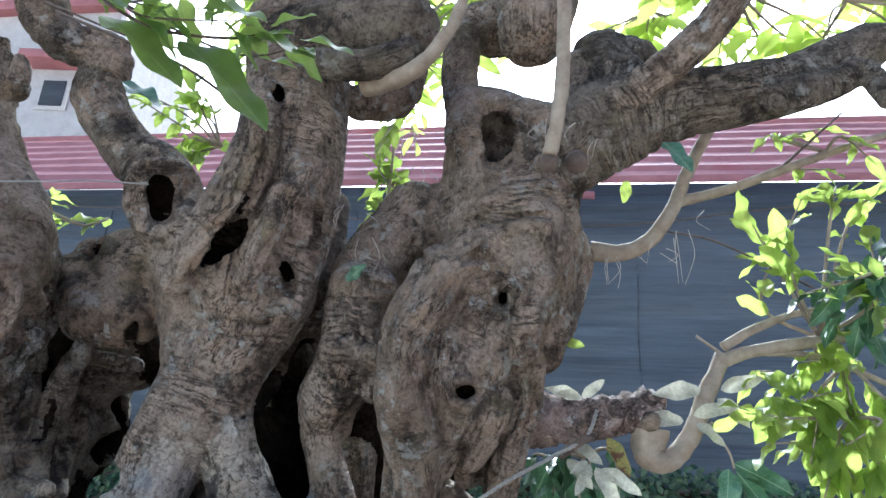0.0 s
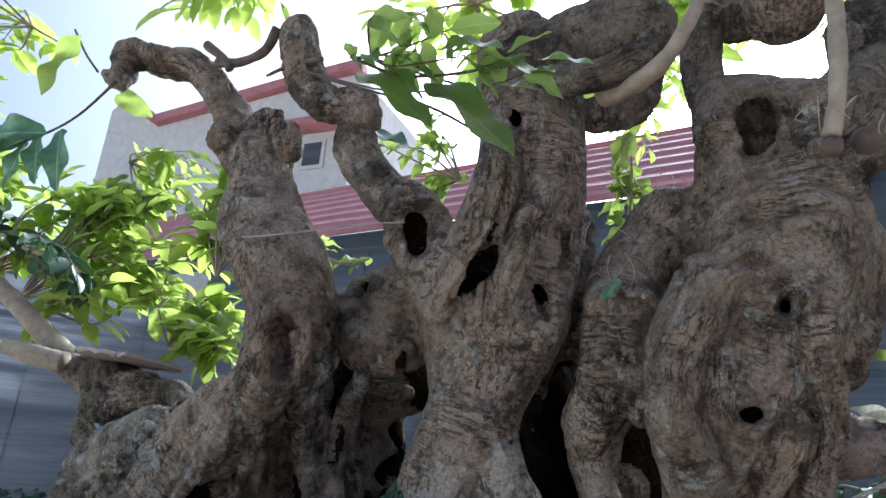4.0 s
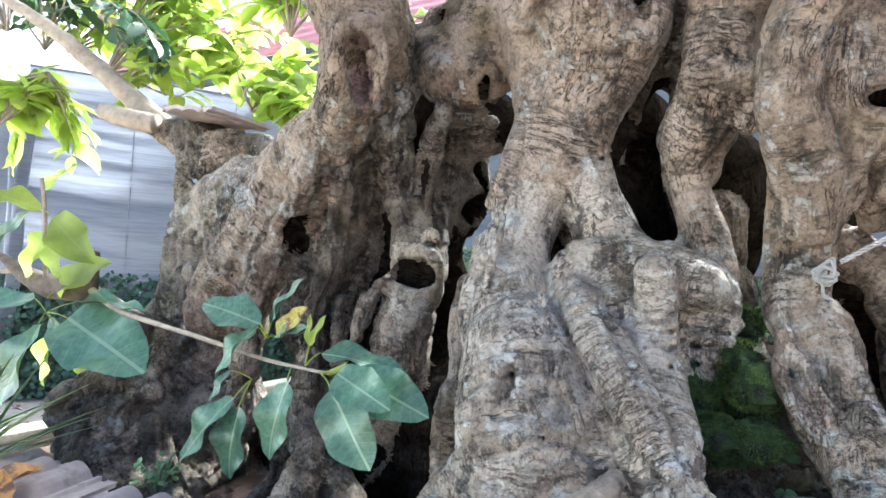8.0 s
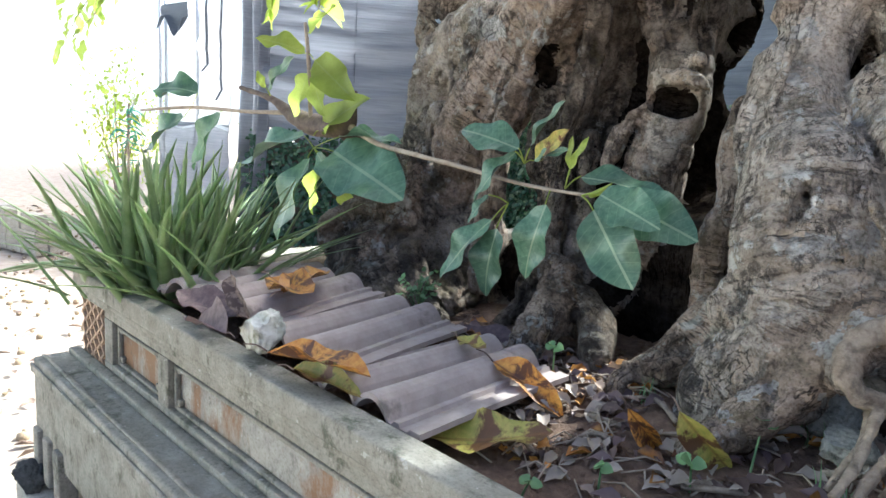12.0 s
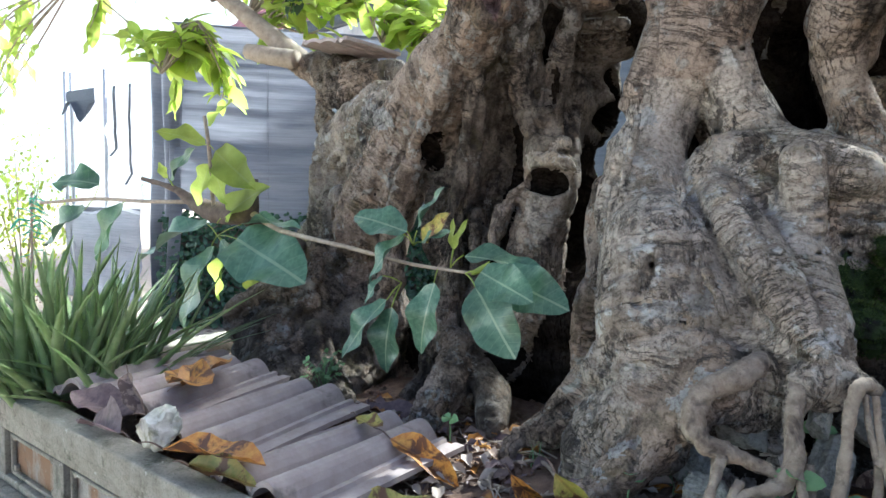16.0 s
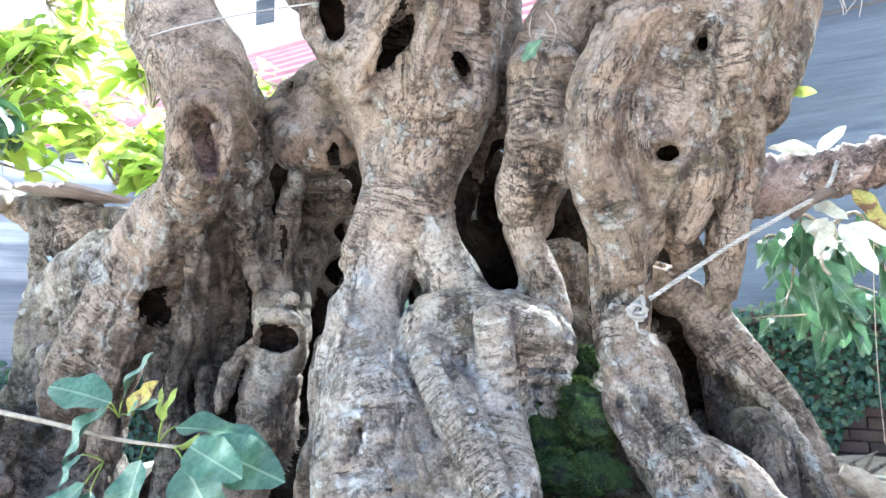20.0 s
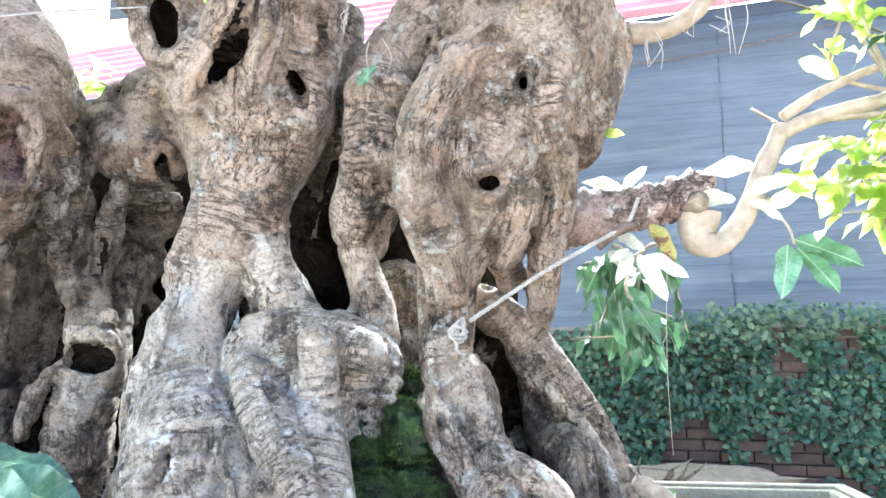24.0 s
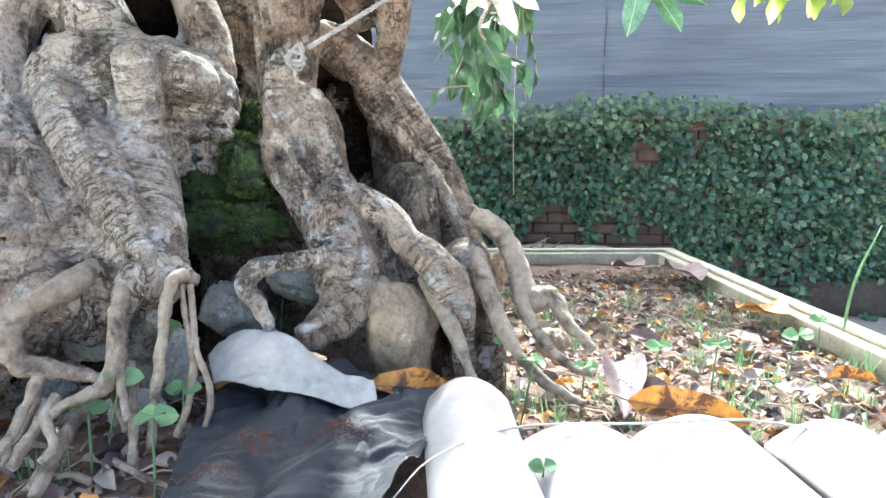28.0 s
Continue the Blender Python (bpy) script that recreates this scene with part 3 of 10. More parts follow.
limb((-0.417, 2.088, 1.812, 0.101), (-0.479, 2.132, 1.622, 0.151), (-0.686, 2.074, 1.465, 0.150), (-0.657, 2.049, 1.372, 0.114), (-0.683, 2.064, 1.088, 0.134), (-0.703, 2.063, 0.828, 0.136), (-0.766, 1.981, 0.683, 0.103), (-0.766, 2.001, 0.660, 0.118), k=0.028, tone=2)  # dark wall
limb((-0.435, 1.921, 1.587, 0.072), (-0.405, 1.867, 1.480, 0.078), (-0.400, 1.866, 1.380, 0.077), (-0.436, 1.870, 1.258, 0.083), (-0.438, 1.873, 1.254, 0.082), (-0.461, 1.878, 1.096, 0.089), (-0.500, 1.844, 0.935, 0.075), (-0.552, 1.769, 0.811, 0.060), (-0.552, 1.789, 0.660, 0.069), k=0.011)  # mouth stem
limb((-0.457, 1.818, 1.382, 0.021), (-0.514, 1.800, 1.323, 0.024), (-0.546, 1.799, 1.219, 0.024), (-0.552, 1.798, 1.243, 0.021), k=0.007)  # mouth side root
limb((-1.034, 1.896, 1.662, 0.078), (-1.286, 1.994, 1.551, 0.108), (-1.317, 1.987, 1.402, 0.099), (-1.363, 1.953, 1.239, 0.080), (-1.340, 1.977, 1.515, 0.082), (-1.341, 1.975, 1.324, 0.079), (-1.451, 1.972, 1.159, 0.077), (-1.550, 1.964, 1.068, 0.068), k=0.017, tone=1)  # left outer stem
limb((-0.862, 1.852, 1.684, 0.067), (-1.029, 1.882, 1.578, 0.056), (-1.281, 1.974, 1.540, 0.076), (-1.313, 1.976, 1.384, 0.079), k=0.017, tone=1)  # left saddle
limb((-1.459, 2.102, 1.646, 0.089), (-1.392, 2.081, 1.747, 0.114), (-1.443, 2.069, 1.830, 0.100), (-1.508, 2.049, 1.848, 0.073), k=0.011, tone=3)  # stump
limb((-1.371, 2.055, 1.784, 0.079), (-1.201, 2.027, 1.785, 0.065), (-1.165, 2.006, 1.732, 0.049), k=0.011)  # stump b
limb((-1.178, 2.013, 1.801, 0.046), (-1.051, 1.980, 1.779, 0.040), (-0.983, 1.944, 1.728, 0.032), k=0.008, tone=3)  # stump arm
limb((-1.497, 2.039, 1.822, 0.058), (-1.584, 1.979, 1.877, 0.045), (-1.661, 1.942, 1.892, 0.035), (-1.770, 1.916, 1.918, 0.027), k=0.008)  # stump branch
limb((-1.293, 1.978, 0.613, 0.115), (-0.957, 1.938, 0.653, 0.105), (-0.687, 1.926, 0.695, 0.083), (-0.608, 1.982, 0.788, 0.099), (-0.485, 2.018, 0.945, 0.112), (-0.485, 2.038, 0.660, 0.128), k=0.028, tone=3)  # lower wall
limb((-0.729, 1.828, 1.080, 0.035), (-0.703, 1.808, 0.938, 0.035), (-0.715, 1.731, 0.819, 0.040), (-0.756, 1.690, 0.738, 0.040), (-0.756, 1.710, 0.660, 0.046), k=0.011, tone=3)  # lower rib
limb((-0.612, 1.844, 0.948, 0.028), (-0.652, 1.749, 0.827, 0.037), (-0.634, 1.708, 0.729, 0.036), (-0.634, 1.728, 0.660, 0.042), k=0.011, tone=3)  # lower rib 2
limb((-0.675, 1.701, 2.453, 0.085), (-0.765, 1.705, 2.487, 0.064), (-0.840, 1.702, 2.645, 0.063), (-0.956, 1.677, 2.790, 0.059), (-1.098, 1.655, 2.833, 0.059), (-1.217, 1.631, 2.854, 0.056), (-1.201, 1.603, 2.736, 0.040), (-1.271, 1.592, 2.765, 0.022), k=0.014)  # upper left arm
limb((-0.803, 1.659, 2.517, 0.057), k=0.008)  # nub a
limb((-0.594, 1.643, 2.503, 0.032), (-0.543, 1.625, 2.441, 0.034), k=0.007)  # nub b
limb((-0.618, 1.666, 2.501, 0.036), (-0.620, 1.654, 2.578, 0.020), k=0.006)  # nub c
limb((-0.525, 1.616, 2.455, 0.021), (-0.519, 1.589, 2.504, 0.012), k=0.006)  # nub d
limb((0.479, 1.843, 2.240, 0.110), (0.409, 1.822, 2.146, 0.087), (0.361, 1.798, 2.012, 0.070), (0.357, 1.802, 1.894, 0.063), (0.316, 1.840, 1.769, 0.061), (0.329, 1.781, 1.966, 0.065), (0.316, 1.797, 1.847, 0.060), (0.257, 1.876, 1.749, 0.058), k=0.017)  # middle stem
limb((0.315, 1.921, 1.775, 0.063), (0.242, 1.991, 1.702, 0.073), (0.174, 2.008, 1.631, 0.060), k=0.017, tone=3)  # middle stem dark foot
limb((0.396, 1.772, 1.766, 0.033), (0.406, 1.767, 1.844, 0.028), k=0.011)  # thin fold
limb((0.178, 1.989, 1.613, 0.050), (0.224, 1.901, 1.516, 0.042), (0.282, 1.798, 1.430, 0.039), k=0.011)  # left prop
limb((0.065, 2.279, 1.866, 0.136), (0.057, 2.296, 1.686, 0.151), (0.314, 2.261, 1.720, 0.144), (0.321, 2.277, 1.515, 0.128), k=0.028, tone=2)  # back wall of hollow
limb((0.323, 2.150, 1.590, 0.080), (0.339, 2.119, 1.492, 0.070), k=0.011)  # wood knob
limb((0.343, 2.049, 1.384, 0.100), (0.301, 2.023, 1.319, 0.126), (0.380, 1.914, 1.156, 0.117), (0.360, 1.869, 1.029, 0.113), (0.360, 1.889, 0.660, 0.130), k=0.028, tone=3)  # behind moss
limb((0.688, 1.796, 2.388, 0.151), (0.723, 1.797, 2.257, 0.192), (0.722, 1.769, 2.104, 0.178), (0.633, 1.715, 1.952, 0.149), (0.582, 1.698, 1.836, 0.129), (0.542, 1.740, 1.772, 0.102), (0.511, 1.734, 1.672, 0.075), (0.505, 1.769, 1.576, 0.070), (0.503, 1.788, 1.476, 0.068), (0.504, 1.774, 1.364, 0.064), (0.544, 1.762, 1.328, 0.072), (0.560, 1.737, 1.205, 0.078), (0.610, 1.698, 1.115, 0.080), (0.604, 1.643, 1.120, 0.063), (0.628, 1.603, 1.045, 0.064), (0.630, 1.553, 0.976, 0.054), (0.579, 1.513, 0.932, 0.035), k=0.033)  # right trunk
limb((0.832, 1.876, 2.159, 0.145), (0.795, 1.835, 1.927, 0.098), (0.739, 1.847, 1.993, 0.093), (0.753, 1.837, 1.842, 0.059), (0.664, 1.864, 1.737, 0.066), (0.636, 1.889, 1.649, 0.049), (0.653, 1.919, 1.584, 0.039), k=0.028)  # right trunk back
limb((0.751, 1.864, 1.769, 0.045), (0.729, 1.880, 1.668, 0.041), (0.719, 1.912, 1.554, 0.032), (0.723, 1.944, 1.462, 0.024), k=0.011)  # right back post
limb((0.543, 1.684, 2.052, 0.066), (0.469, 1.629, 1.923, 0.050), (0.451, 1.624, 1.817, 0.044), (0.445, 1.655, 1.720, 0.035), k=0.011)  # right trunk ridge
limb((0.606, 1.668, 1.774, 0.039), k=0.007)  # knot rim
limb((0.611, 1.665, 1.179, 0.046), (0.718, 1.629, 1.143, 0.027), (0.751, 1.597, 1.090, 0.033), (0.806, 1.576, 1.049, 0.038), (0.842, 1.560, 0.990, 0.036), (0.862, 1.545, 0.925, 0.022), (0.866, 1.530, 0.790, 0.013), k=0.011, tone=0)  # right root b
limb((0.718, 1.955, 1.319, 0.055), (0.742, 1.918, 1.182, 0.059), (0.776, 1.835, 1.101, 0.056), (0.756, 1.817, 1.189, 0.057), (0.779, 1.748, 1.106, 0.048), (0.779, 1.768, 0.660, 0.055), k=0.011, tone=3)  # back leg side
limb((0.803, 1.739, 2.387, 0.134), (0.946, 1.689, 2.475, 0.129), (1.084, 1.642, 2.519, 0.101), (1.240, 1.584, 2.532, 0.083), (1.392, 1.534, 2.555, 0.074), (1.516, 1.509, 2.616, 0.071), (1.578, 1.475, 2.655, 0.052), k=0.028, tone=3)  # right limb
limb((1.333, 1.494, 2.486, 0.045), (1.433, 1.448, 2.505, 0.039), (1.502, 1.421, 2.533, 0.031), (1.520, 1.392, 2.434, 0.018), k=0.011, tone=3)  # right limb lower fork
limb((1.004, 1.715, 2.634, 0.093), (0.978, 1.784, 2.770, 0.080), (1.084, 1.750, 2.737, 0.063), k=0.028, tone=3)  # upper mass right
limb((0.961, 1.590, 2.487, 0.037), (1.031, 1.535, 2.541, 0.044), (1.111, 1.494, 2.602, 0.045), (1.190, 1.449, 2.691, 0.041), (1.264, 1.407, 2.814, 0.041), k=0.011)  # pale limb
limb((0.601, 1.718, 2.428, 0.066), (0.615, 1.752, 2.552, 0.061), (0.788, 1.661, 2.447, 0.071), (0.755, 1.739, 2.538, 0.046), k=0.017)  # hollow collar
limb((0.580, 1.847, 2.622, 0.055), (0.574, 1.849, 2.758, 0.060), (0.599, 1.906, 2.902, 0.069), (0.729, 1.947, 3.009, 0.123), (0.785, 1.964, 3.234, 0.154), k=0.017)  # far upright
limb((0.768, 1.737, 2.795, 0.096), (0.787, 1.755, 2.928, 0.123), (0.803, 1.755, 3.095, 0.130), k=0.022)  # top right block
limb((0.899, 1.738, 2.695, 0.047), (0.906, 1.710, 2.569, 0.060), k=0.017)  # bar between
limb((0.112, 1.682, 2.659, 0.101), (0.247, 1.577, 2.632, 0.095), (0.379, 1.516, 2.616, 0.095), (0.428, 1.483, 2.604, 0.078), k=0.022, tone=3)  # top stump
limb((0.216, 1.490, 2.488, 0.036), (0.327, 1.452, 2.464, 0.038), (0.429, 1.454, 2.498, 0.041), k=0.011, tone=3)  # top stump lip
limb((0.296, 1.806, 2.574, 0.053), (0.388, 1.856, 2.630, 0.065), (0.414, 1.855, 2.728, 0.066), k=0.022)  # centre back upper
limb((0.760, 1.521, 2.281, 0.023), k=0.007)  # cut branch foot
limb((0.632, 1.549, 1.076, 0.029), (0.564, 1.499, 1.073, 0.019), (0.497, 1.478, 1.067, 0.019), (0.463, 1.457, 1.043, 0.018), (0.486, 1.446, 1.004, 0.017), (0.505, 1.442, 0.970, 0.013), (0.500, 1.437, 0.935, 0.008), k=0.008, tone=1)  # loop root
limb((0.656, 1.729, 1.072, 0.070), (0.702, 1.741, 0.904, 0.083), (0.702, 1.761, 0.660, 0.096), k=0.022, tone=0)  # right column base
# Backing added behind the gaps, near-black in place of deep shade.
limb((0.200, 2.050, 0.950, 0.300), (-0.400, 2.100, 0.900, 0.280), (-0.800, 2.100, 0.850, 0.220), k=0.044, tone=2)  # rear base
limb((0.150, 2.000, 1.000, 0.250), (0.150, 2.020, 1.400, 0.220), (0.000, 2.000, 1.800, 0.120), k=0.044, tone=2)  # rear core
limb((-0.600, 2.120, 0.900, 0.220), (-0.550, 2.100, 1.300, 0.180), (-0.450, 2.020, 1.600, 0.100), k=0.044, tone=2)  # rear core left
limb((-0.079, 1.610, 1.499, 0.011), (-0.092, 1.581, 1.375, 0.012), (-0.040, 1.541, 1.260, 0.012), (-0.057, 1.510, 1.128, 0.011), k=0.004, tone=1)  # rib a
limb((0.033, 1.566, 1.375, 0.012), (0.072, 1.512, 1.265, 0.013), (0.110, 1.451, 1.243, 0.012), (0.160, 1.410, 1.151, 0.012), k=0.004, tone=1)  # rib b
limb((0.084, 1.557, 2.441, 0.032), (0.110, 1.557, 2.277, 0.036), (0.068, 1.557, 2.131, 0.035), (-0.013, 1.580, 2.038, 0.033), (-0.060, 1.610, 1.964, 0.033), k=0.007)  # upper rib left
limb((0.201, 1.566, 2.244, 0.029), (0.159, 1.553, 2.123, 0.030), (0.127, 1.558, 2.028, 0.030), (0.101, 1.573, 1.965, 0.025), k=0.007)  # upper rib mid
limb((0.553, 1.577, 1.996, 0.018), (0.628, 1.580, 2.097, 0.021), (0.614, 1.597, 2.144, 0.019), k=0.007)  # R fold b
limb((0.601, 1.618, 2.179, 0.019), (0.669, 1.620, 2.230, 0.022), (0.780, 1.620, 2.268, 0.022), (0.855, 1.637, 2.236, 0.019), k=0.007)  # R fold c
limb((0.754, 1.620, 2.105, 0.021), (0.817, 1.660, 2.078, 0.022), (0.794, 1.678, 1.954, 0.019), k=0.007)  # R fold d
limb((0.745, 1.632, 1.941, 0.034), (0.782, 1.688, 1.900, 0.029), k=0.008)  # R lump
limb((0.474, 1.724, 1.439, 0.014), (0.481, 1.704, 1.320, 0.014), (0.528, 1.676, 1.260, 0.017), (0.566, 1.636, 1.150, 0.016), k=0.003, tone=1)  # column rib a
limb((0.547, 1.724, 1.390, 0.014), (0.599, 1.697, 1.282, 0.017), (0.623, 1.666, 1.191, 0.016), k=0.003, tone=1)  # column rib b
limb((0.478, 1.697, 1.331, 0.017), (0.480, 1.679, 1.237, 0.019), (0.543, 1.638, 1.155, 0.018), k=0.004)  # column knobs
limb((0.492, 1.737, 1.442, 0.027), (0.537, 1.724, 1.441, 0.024), k=0.006)  # knot boss
limb((0.732, 1.856, 1.317, 0.016), (0.808, 1.818, 1.228, 0.018), (0.868, 1.757, 1.117, 0.017), (0.888, 1.714, 1.060, 0.015), k=0.004, tone=1)  # back leg edge
limb((-0.595, 1.732, 1.594, 0.015), (-0.632, 1.762, 1.461, 0.015), (-0.671, 1.772, 1.325, 0.015), (-0.717, 1.795, 1.243, 0.019), (-0.725, 1.795, 1.083, 0.019), k=0.004)  # left rib a
limb((-0.835, 1.711, 1.587, 0.015), (-0.878, 1.743, 1.465, 0.019), (-0.911, 1.764, 1.340, 0.019), (-1.010, 1.817, 1.336, 0.023), (-0.973, 1.818, 1.101, 0.024), k=0.004)  # left rib b
limb((-1.198, 1.892, 1.508, 0.018), (-1.178, 1.892, 1.368, 0.017), (-1.244, 1.896, 1.252, 0.022), k=0.004, tone=1)  # left rib c
limb((-1.277, 1.896, 1.484, 0.016), (-1.246, 1.896, 1.510, 0.016), (-1.209, 1.897, 1.490, 0.016), (-1.236, 1.897, 1.457, 0.016), k=0.003, tone=1)  # knot L ring
limb((-0.468, 1.879, 1.828, 0.022), (-0.472, 1.919, 1.687, 0.023), (-0.409, 1.939, 1.587, 0.022), k=0.006, tone=3)  # wall rib
limb((-0.376, 1.876, 1.820, 0.019), (-0.307, 1.879, 1.815, 0.022), (-0.210, 1.856, 1.803, 0.018), k=0.006, tone=3)  # wall rib b
limb((-0.418, 1.787, 1.439, 0.015), (-0.362, 1.786, 1.463, 0.019), (-0.313, 1.788, 1.437, 0.015), (-0.295, 1.800, 1.396, 0.012), k=0.003)  # mouth lip
limb((-0.428, 1.823, 1.518, 0.027), (-0.341, 1.821, 1.500, 0.024), k=0.004)  # mouth cheek
limb((-0.829, 1.810, 1.678, 0.026), (-0.936, 1.818, 1.635, 0.024), (-1.070, 1.848, 1.592, 0.025), (-1.190, 1.876, 1.582, 0.022), k=0.006, tone=1)  # saddle rim
limb((0.666, 1.494, 1.011, 0.014), (0.605, 1.474, 0.975, 0.014), (0.555, 1.461, 0.948, 0.012), k=0.003)  # spider roots
limb((-0.442, 2.073, 1.403, 0.080), (-0.447, 2.088, 1.184, 0.097), (-0.456, 2.103, 1.008, 0.115), (-0.456, 2.123, 0.660, 0.132), k=0.017, tone=2)  # left low fill
limb((-0.413, 2.126, 1.341, 0.083), (-0.402, 2.103, 1.171, 0.091), (-0.393, 2.066, 1.008, 0.096), (-0.364, 2.001, 0.894, 0.092), (-0.364, 2.021, 0.660, 0.106), k=0.017, tone=2)  # left low fill b
limb((0.188, 1.743, 2.745, 0.081), (0.192, 1.735, 2.569, 0.078), (0.204, 1.724, 2.338, 0.072), (0.200, 1.722, 2.146, 0.067), (0.167, 1.699, 1.947, 0.062), k=0.017)  # central right
limb((-0.439, 1.871, 2.014, 0.063), (-0.320, 1.869, 2.000, 0.094), (-0.177, 1.840, 1.960, 0.080), k=0.011)  # block fill
limb((-0.579, 1.959, 1.975, 0.073), (-0.522, 1.996, 1.855, 0.091), (-0.416, 2.049, 1.858, 0.115), (-0.295, 2.036, 1.846, 0.097), k=0.017, tone=2)  # left fill
limb((-0.607, 1.974, 1.858, 0.067), (-0.650, 2.044, 1.712, 0.102), (-0.691, 2.079, 1.536, 0.119), k=0.017, tone=2)  # left fill b
limb((0.582, 2.139, 1.599, 0.090), (0.581, 2.114, 1.440, 0.094), (0.626, 2.102, 1.269, 0.102), (0.716, 2.049, 1.089, 0.100), (0.773, 1.994, 0.949, 0.097), (0.773, 2.014, 0.660, 0.111), k=0.017, tone=2)  # leg fill
limb((-0.585, 1.628, 1.686, 0.036), (-0.704, 1.696, 1.551, 0.041), (-0.788, 1.721, 1.403, 0.042), (-0.864, 1.741, 1.250, 0.042), (-0.891, 1.774, 1.080, 0.045), (-0.900, 1.753, 0.846, 0.045), k=0.008)  # flute 1
limb((-0.550, 1.693, 1.663, 0.029), (-0.599, 1.758, 1.521, 0.036), (-0.643, 1.784, 1.400, 0.036), (-0.682, 1.788, 1.263, 0.036), (-0.696, 1.800, 1.166, 0.037), (-0.705, 1.780, 0.974, 0.037), (-0.743, 1.731, 0.797, 0.040), (-0.770, 1.687, 0.687, 0.037), k=0.008, tone=3)  # flute 2
limb((-1.000, 1.808, 1.635, 0.039), (-1.097, 1.861, 1.471, 0.044), (-1.135, 1.860, 1.318, 0.044), (-1.236, 1.883, 1.344, 0.047), (-1.298, 1.880, 1.136, 0.044), k=0.008, tone=1)  # flute 3
limb((-0.405, 1.718, 1.851, 0.035), (-0.464, 1.751, 1.741, 0.038), (-0.483, 1.823, 1.644, 0.040), (-0.442, 1.831, 1.550, 0.036), k=0.007, tone=3)  # flute 4
limb((-0.328, 1.808, 1.819, 0.033), (-0.387, 1.851, 1.705, 0.037), (-0.403, 1.851, 1.596, 0.037), k=0.007, tone=3)  # flute 5
limb((-0.624, 1.846, 1.299, 0.031), (-0.627, 1.846, 1.108, 0.031), (-0.636, 1.826, 0.914, 0.032), (-0.627, 1.746, 0.769, 0.034), k=0.007, tone=3)  # flute 6
limb((0.244, 1.610, 1.430, 0.041), (0.252, 1.617, 1.337, 0.043), (0.248, 1.604, 1.268, 0.046), (0.275, 1.556, 1.185, 0.038), (0.323, 1.503, 1.132, 0.035), k=0.008, tone=1)  # shoulder drape
limb((-0.112, 1.623, 1.449, 0.025), (-0.142, 1.627, 1.335, 0.030), (-0.091, 1.580, 1.206, 0.033), (-0.069, 1.527, 1.191, 0.032), (-0.049, 1.479, 1.096, 0.034), (-0.084, 1.479, 0.995, 0.044), k=0.007, tone=1)  # leg outer fold
limb((-0.062, 1.719, 1.801, 0.032), (-0.078, 1.721, 1.720, 0.034), (-0.111, 1.713, 1.612, 0.037), k=0.008)  # trunk waist fold
limb((0.702, 1.622, 1.990, 0.076), (0.743, 1.633, 2.094, 0.078), (0.771, 1.641, 2.171, 0.067), k=0.022)  # R belly
limb((0.593, 1.643, 1.852, 0.045), (0.577, 1.664, 1.752, 0.046), (0.543, 1.714, 1.655, 0.045), (0.526, 1.756, 1.562, 0.046), k=0.011)  # R lower lobe
limb((0.687, 1.687, 1.917, 0.050), (0.682, 1.704, 1.812, 0.046), (0.651, 1.739, 1.725, 0.040), (0.656, 1.812, 1.637, 0.032), k=0.011)  # R right lobe
limb((0.761, 1.774, 1.900, 0.036), (0.757, 1.793, 1.804, 0.034), (0.756, 1.829, 1.723, 0.030), k=0.008)  # R right lobe b
limb((0.331, 1.737, 1.993, 0.051), (0.334, 1.740, 1.911, 0.053), k=0.007)  # stem knuckles
limb((0.308, 1.759, 1.811, 0.051), (0.286, 1.796, 1.766, 0.047), k=0.007)  # stem knuckles b
limb((-0.460, 1.510, 1.855, 0.017), (-0.441, 1.503, 1.918, 0.017), (-0.406, 1.517, 1.944, 0.017), (-0.377, 1.547, 1.925, 0.017), (-0.369, 1.559, 1.859, 0.017), (-0.397, 1.570, 1.795, 0.017), (-0.441, 1.566, 1.775, 0.018), (-0.460, 1.532, 1.799, 0.016), (-0.460, 1.510, 1.855, 0.016), k=0.003)  # burl ring
limb((-0.441, 1.518, 1.851, 0.008), (-0.421, 1.510, 1.898, 0.008), (-0.399, 1.518, 1.909, 0.008), (-0.384, 1.536, 1.881, 0.008), (-0.400, 1.559, 1.834, 0.008), (-0.428, 1.560, 1.803, 0.008), (-0.454, 1.552, 1.819, 0.008), k=0.002)  # burl inner
dent((-0.408, 1.507, 1.876, 0.026), (-0.431, 1.563, 1.838, 0.030), k=0.008)  # burl dish
limb((0.417, 1.874, 0.903, 0.078), (0.539, 1.854, 0.878, 0.077), (0.660, 1.834, 0.826, 0.077), (0.809, 1.856, 0.873, 0.078), (0.809, 1.876, 0.660, 0.090), k=0.011)  # low fill
stain((-0.439, 1.700, 1.790, 0.058), (-0.566, 1.811, 1.678, 0.078), (-0.633, 1.884, 1.527, 0.090), (-0.681, 1.930, 1.331, 0.083), tone=3)  # left shade, painted as dark bark
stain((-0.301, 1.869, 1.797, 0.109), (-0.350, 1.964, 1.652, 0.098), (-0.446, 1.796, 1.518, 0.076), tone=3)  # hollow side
stain((-0.376, 1.820, 1.577, 0.070), (-0.349, 1.773, 1.477, 0.088), (-0.364, 1.807, 1.338, 0.089), tone=1)  # mouth light
stain((-0.418, 1.510, 1.904, 0.026), (-0.414, 1.537, 1.844, 0.040), (-0.436, 1.549, 1.787, 0.024), tone=4)  # burl scar
stain((-0.360, 1.625, 1.954, 0.020), (-0.398, 1.711, 1.916, 0.021), tone=4)  # cheek scar
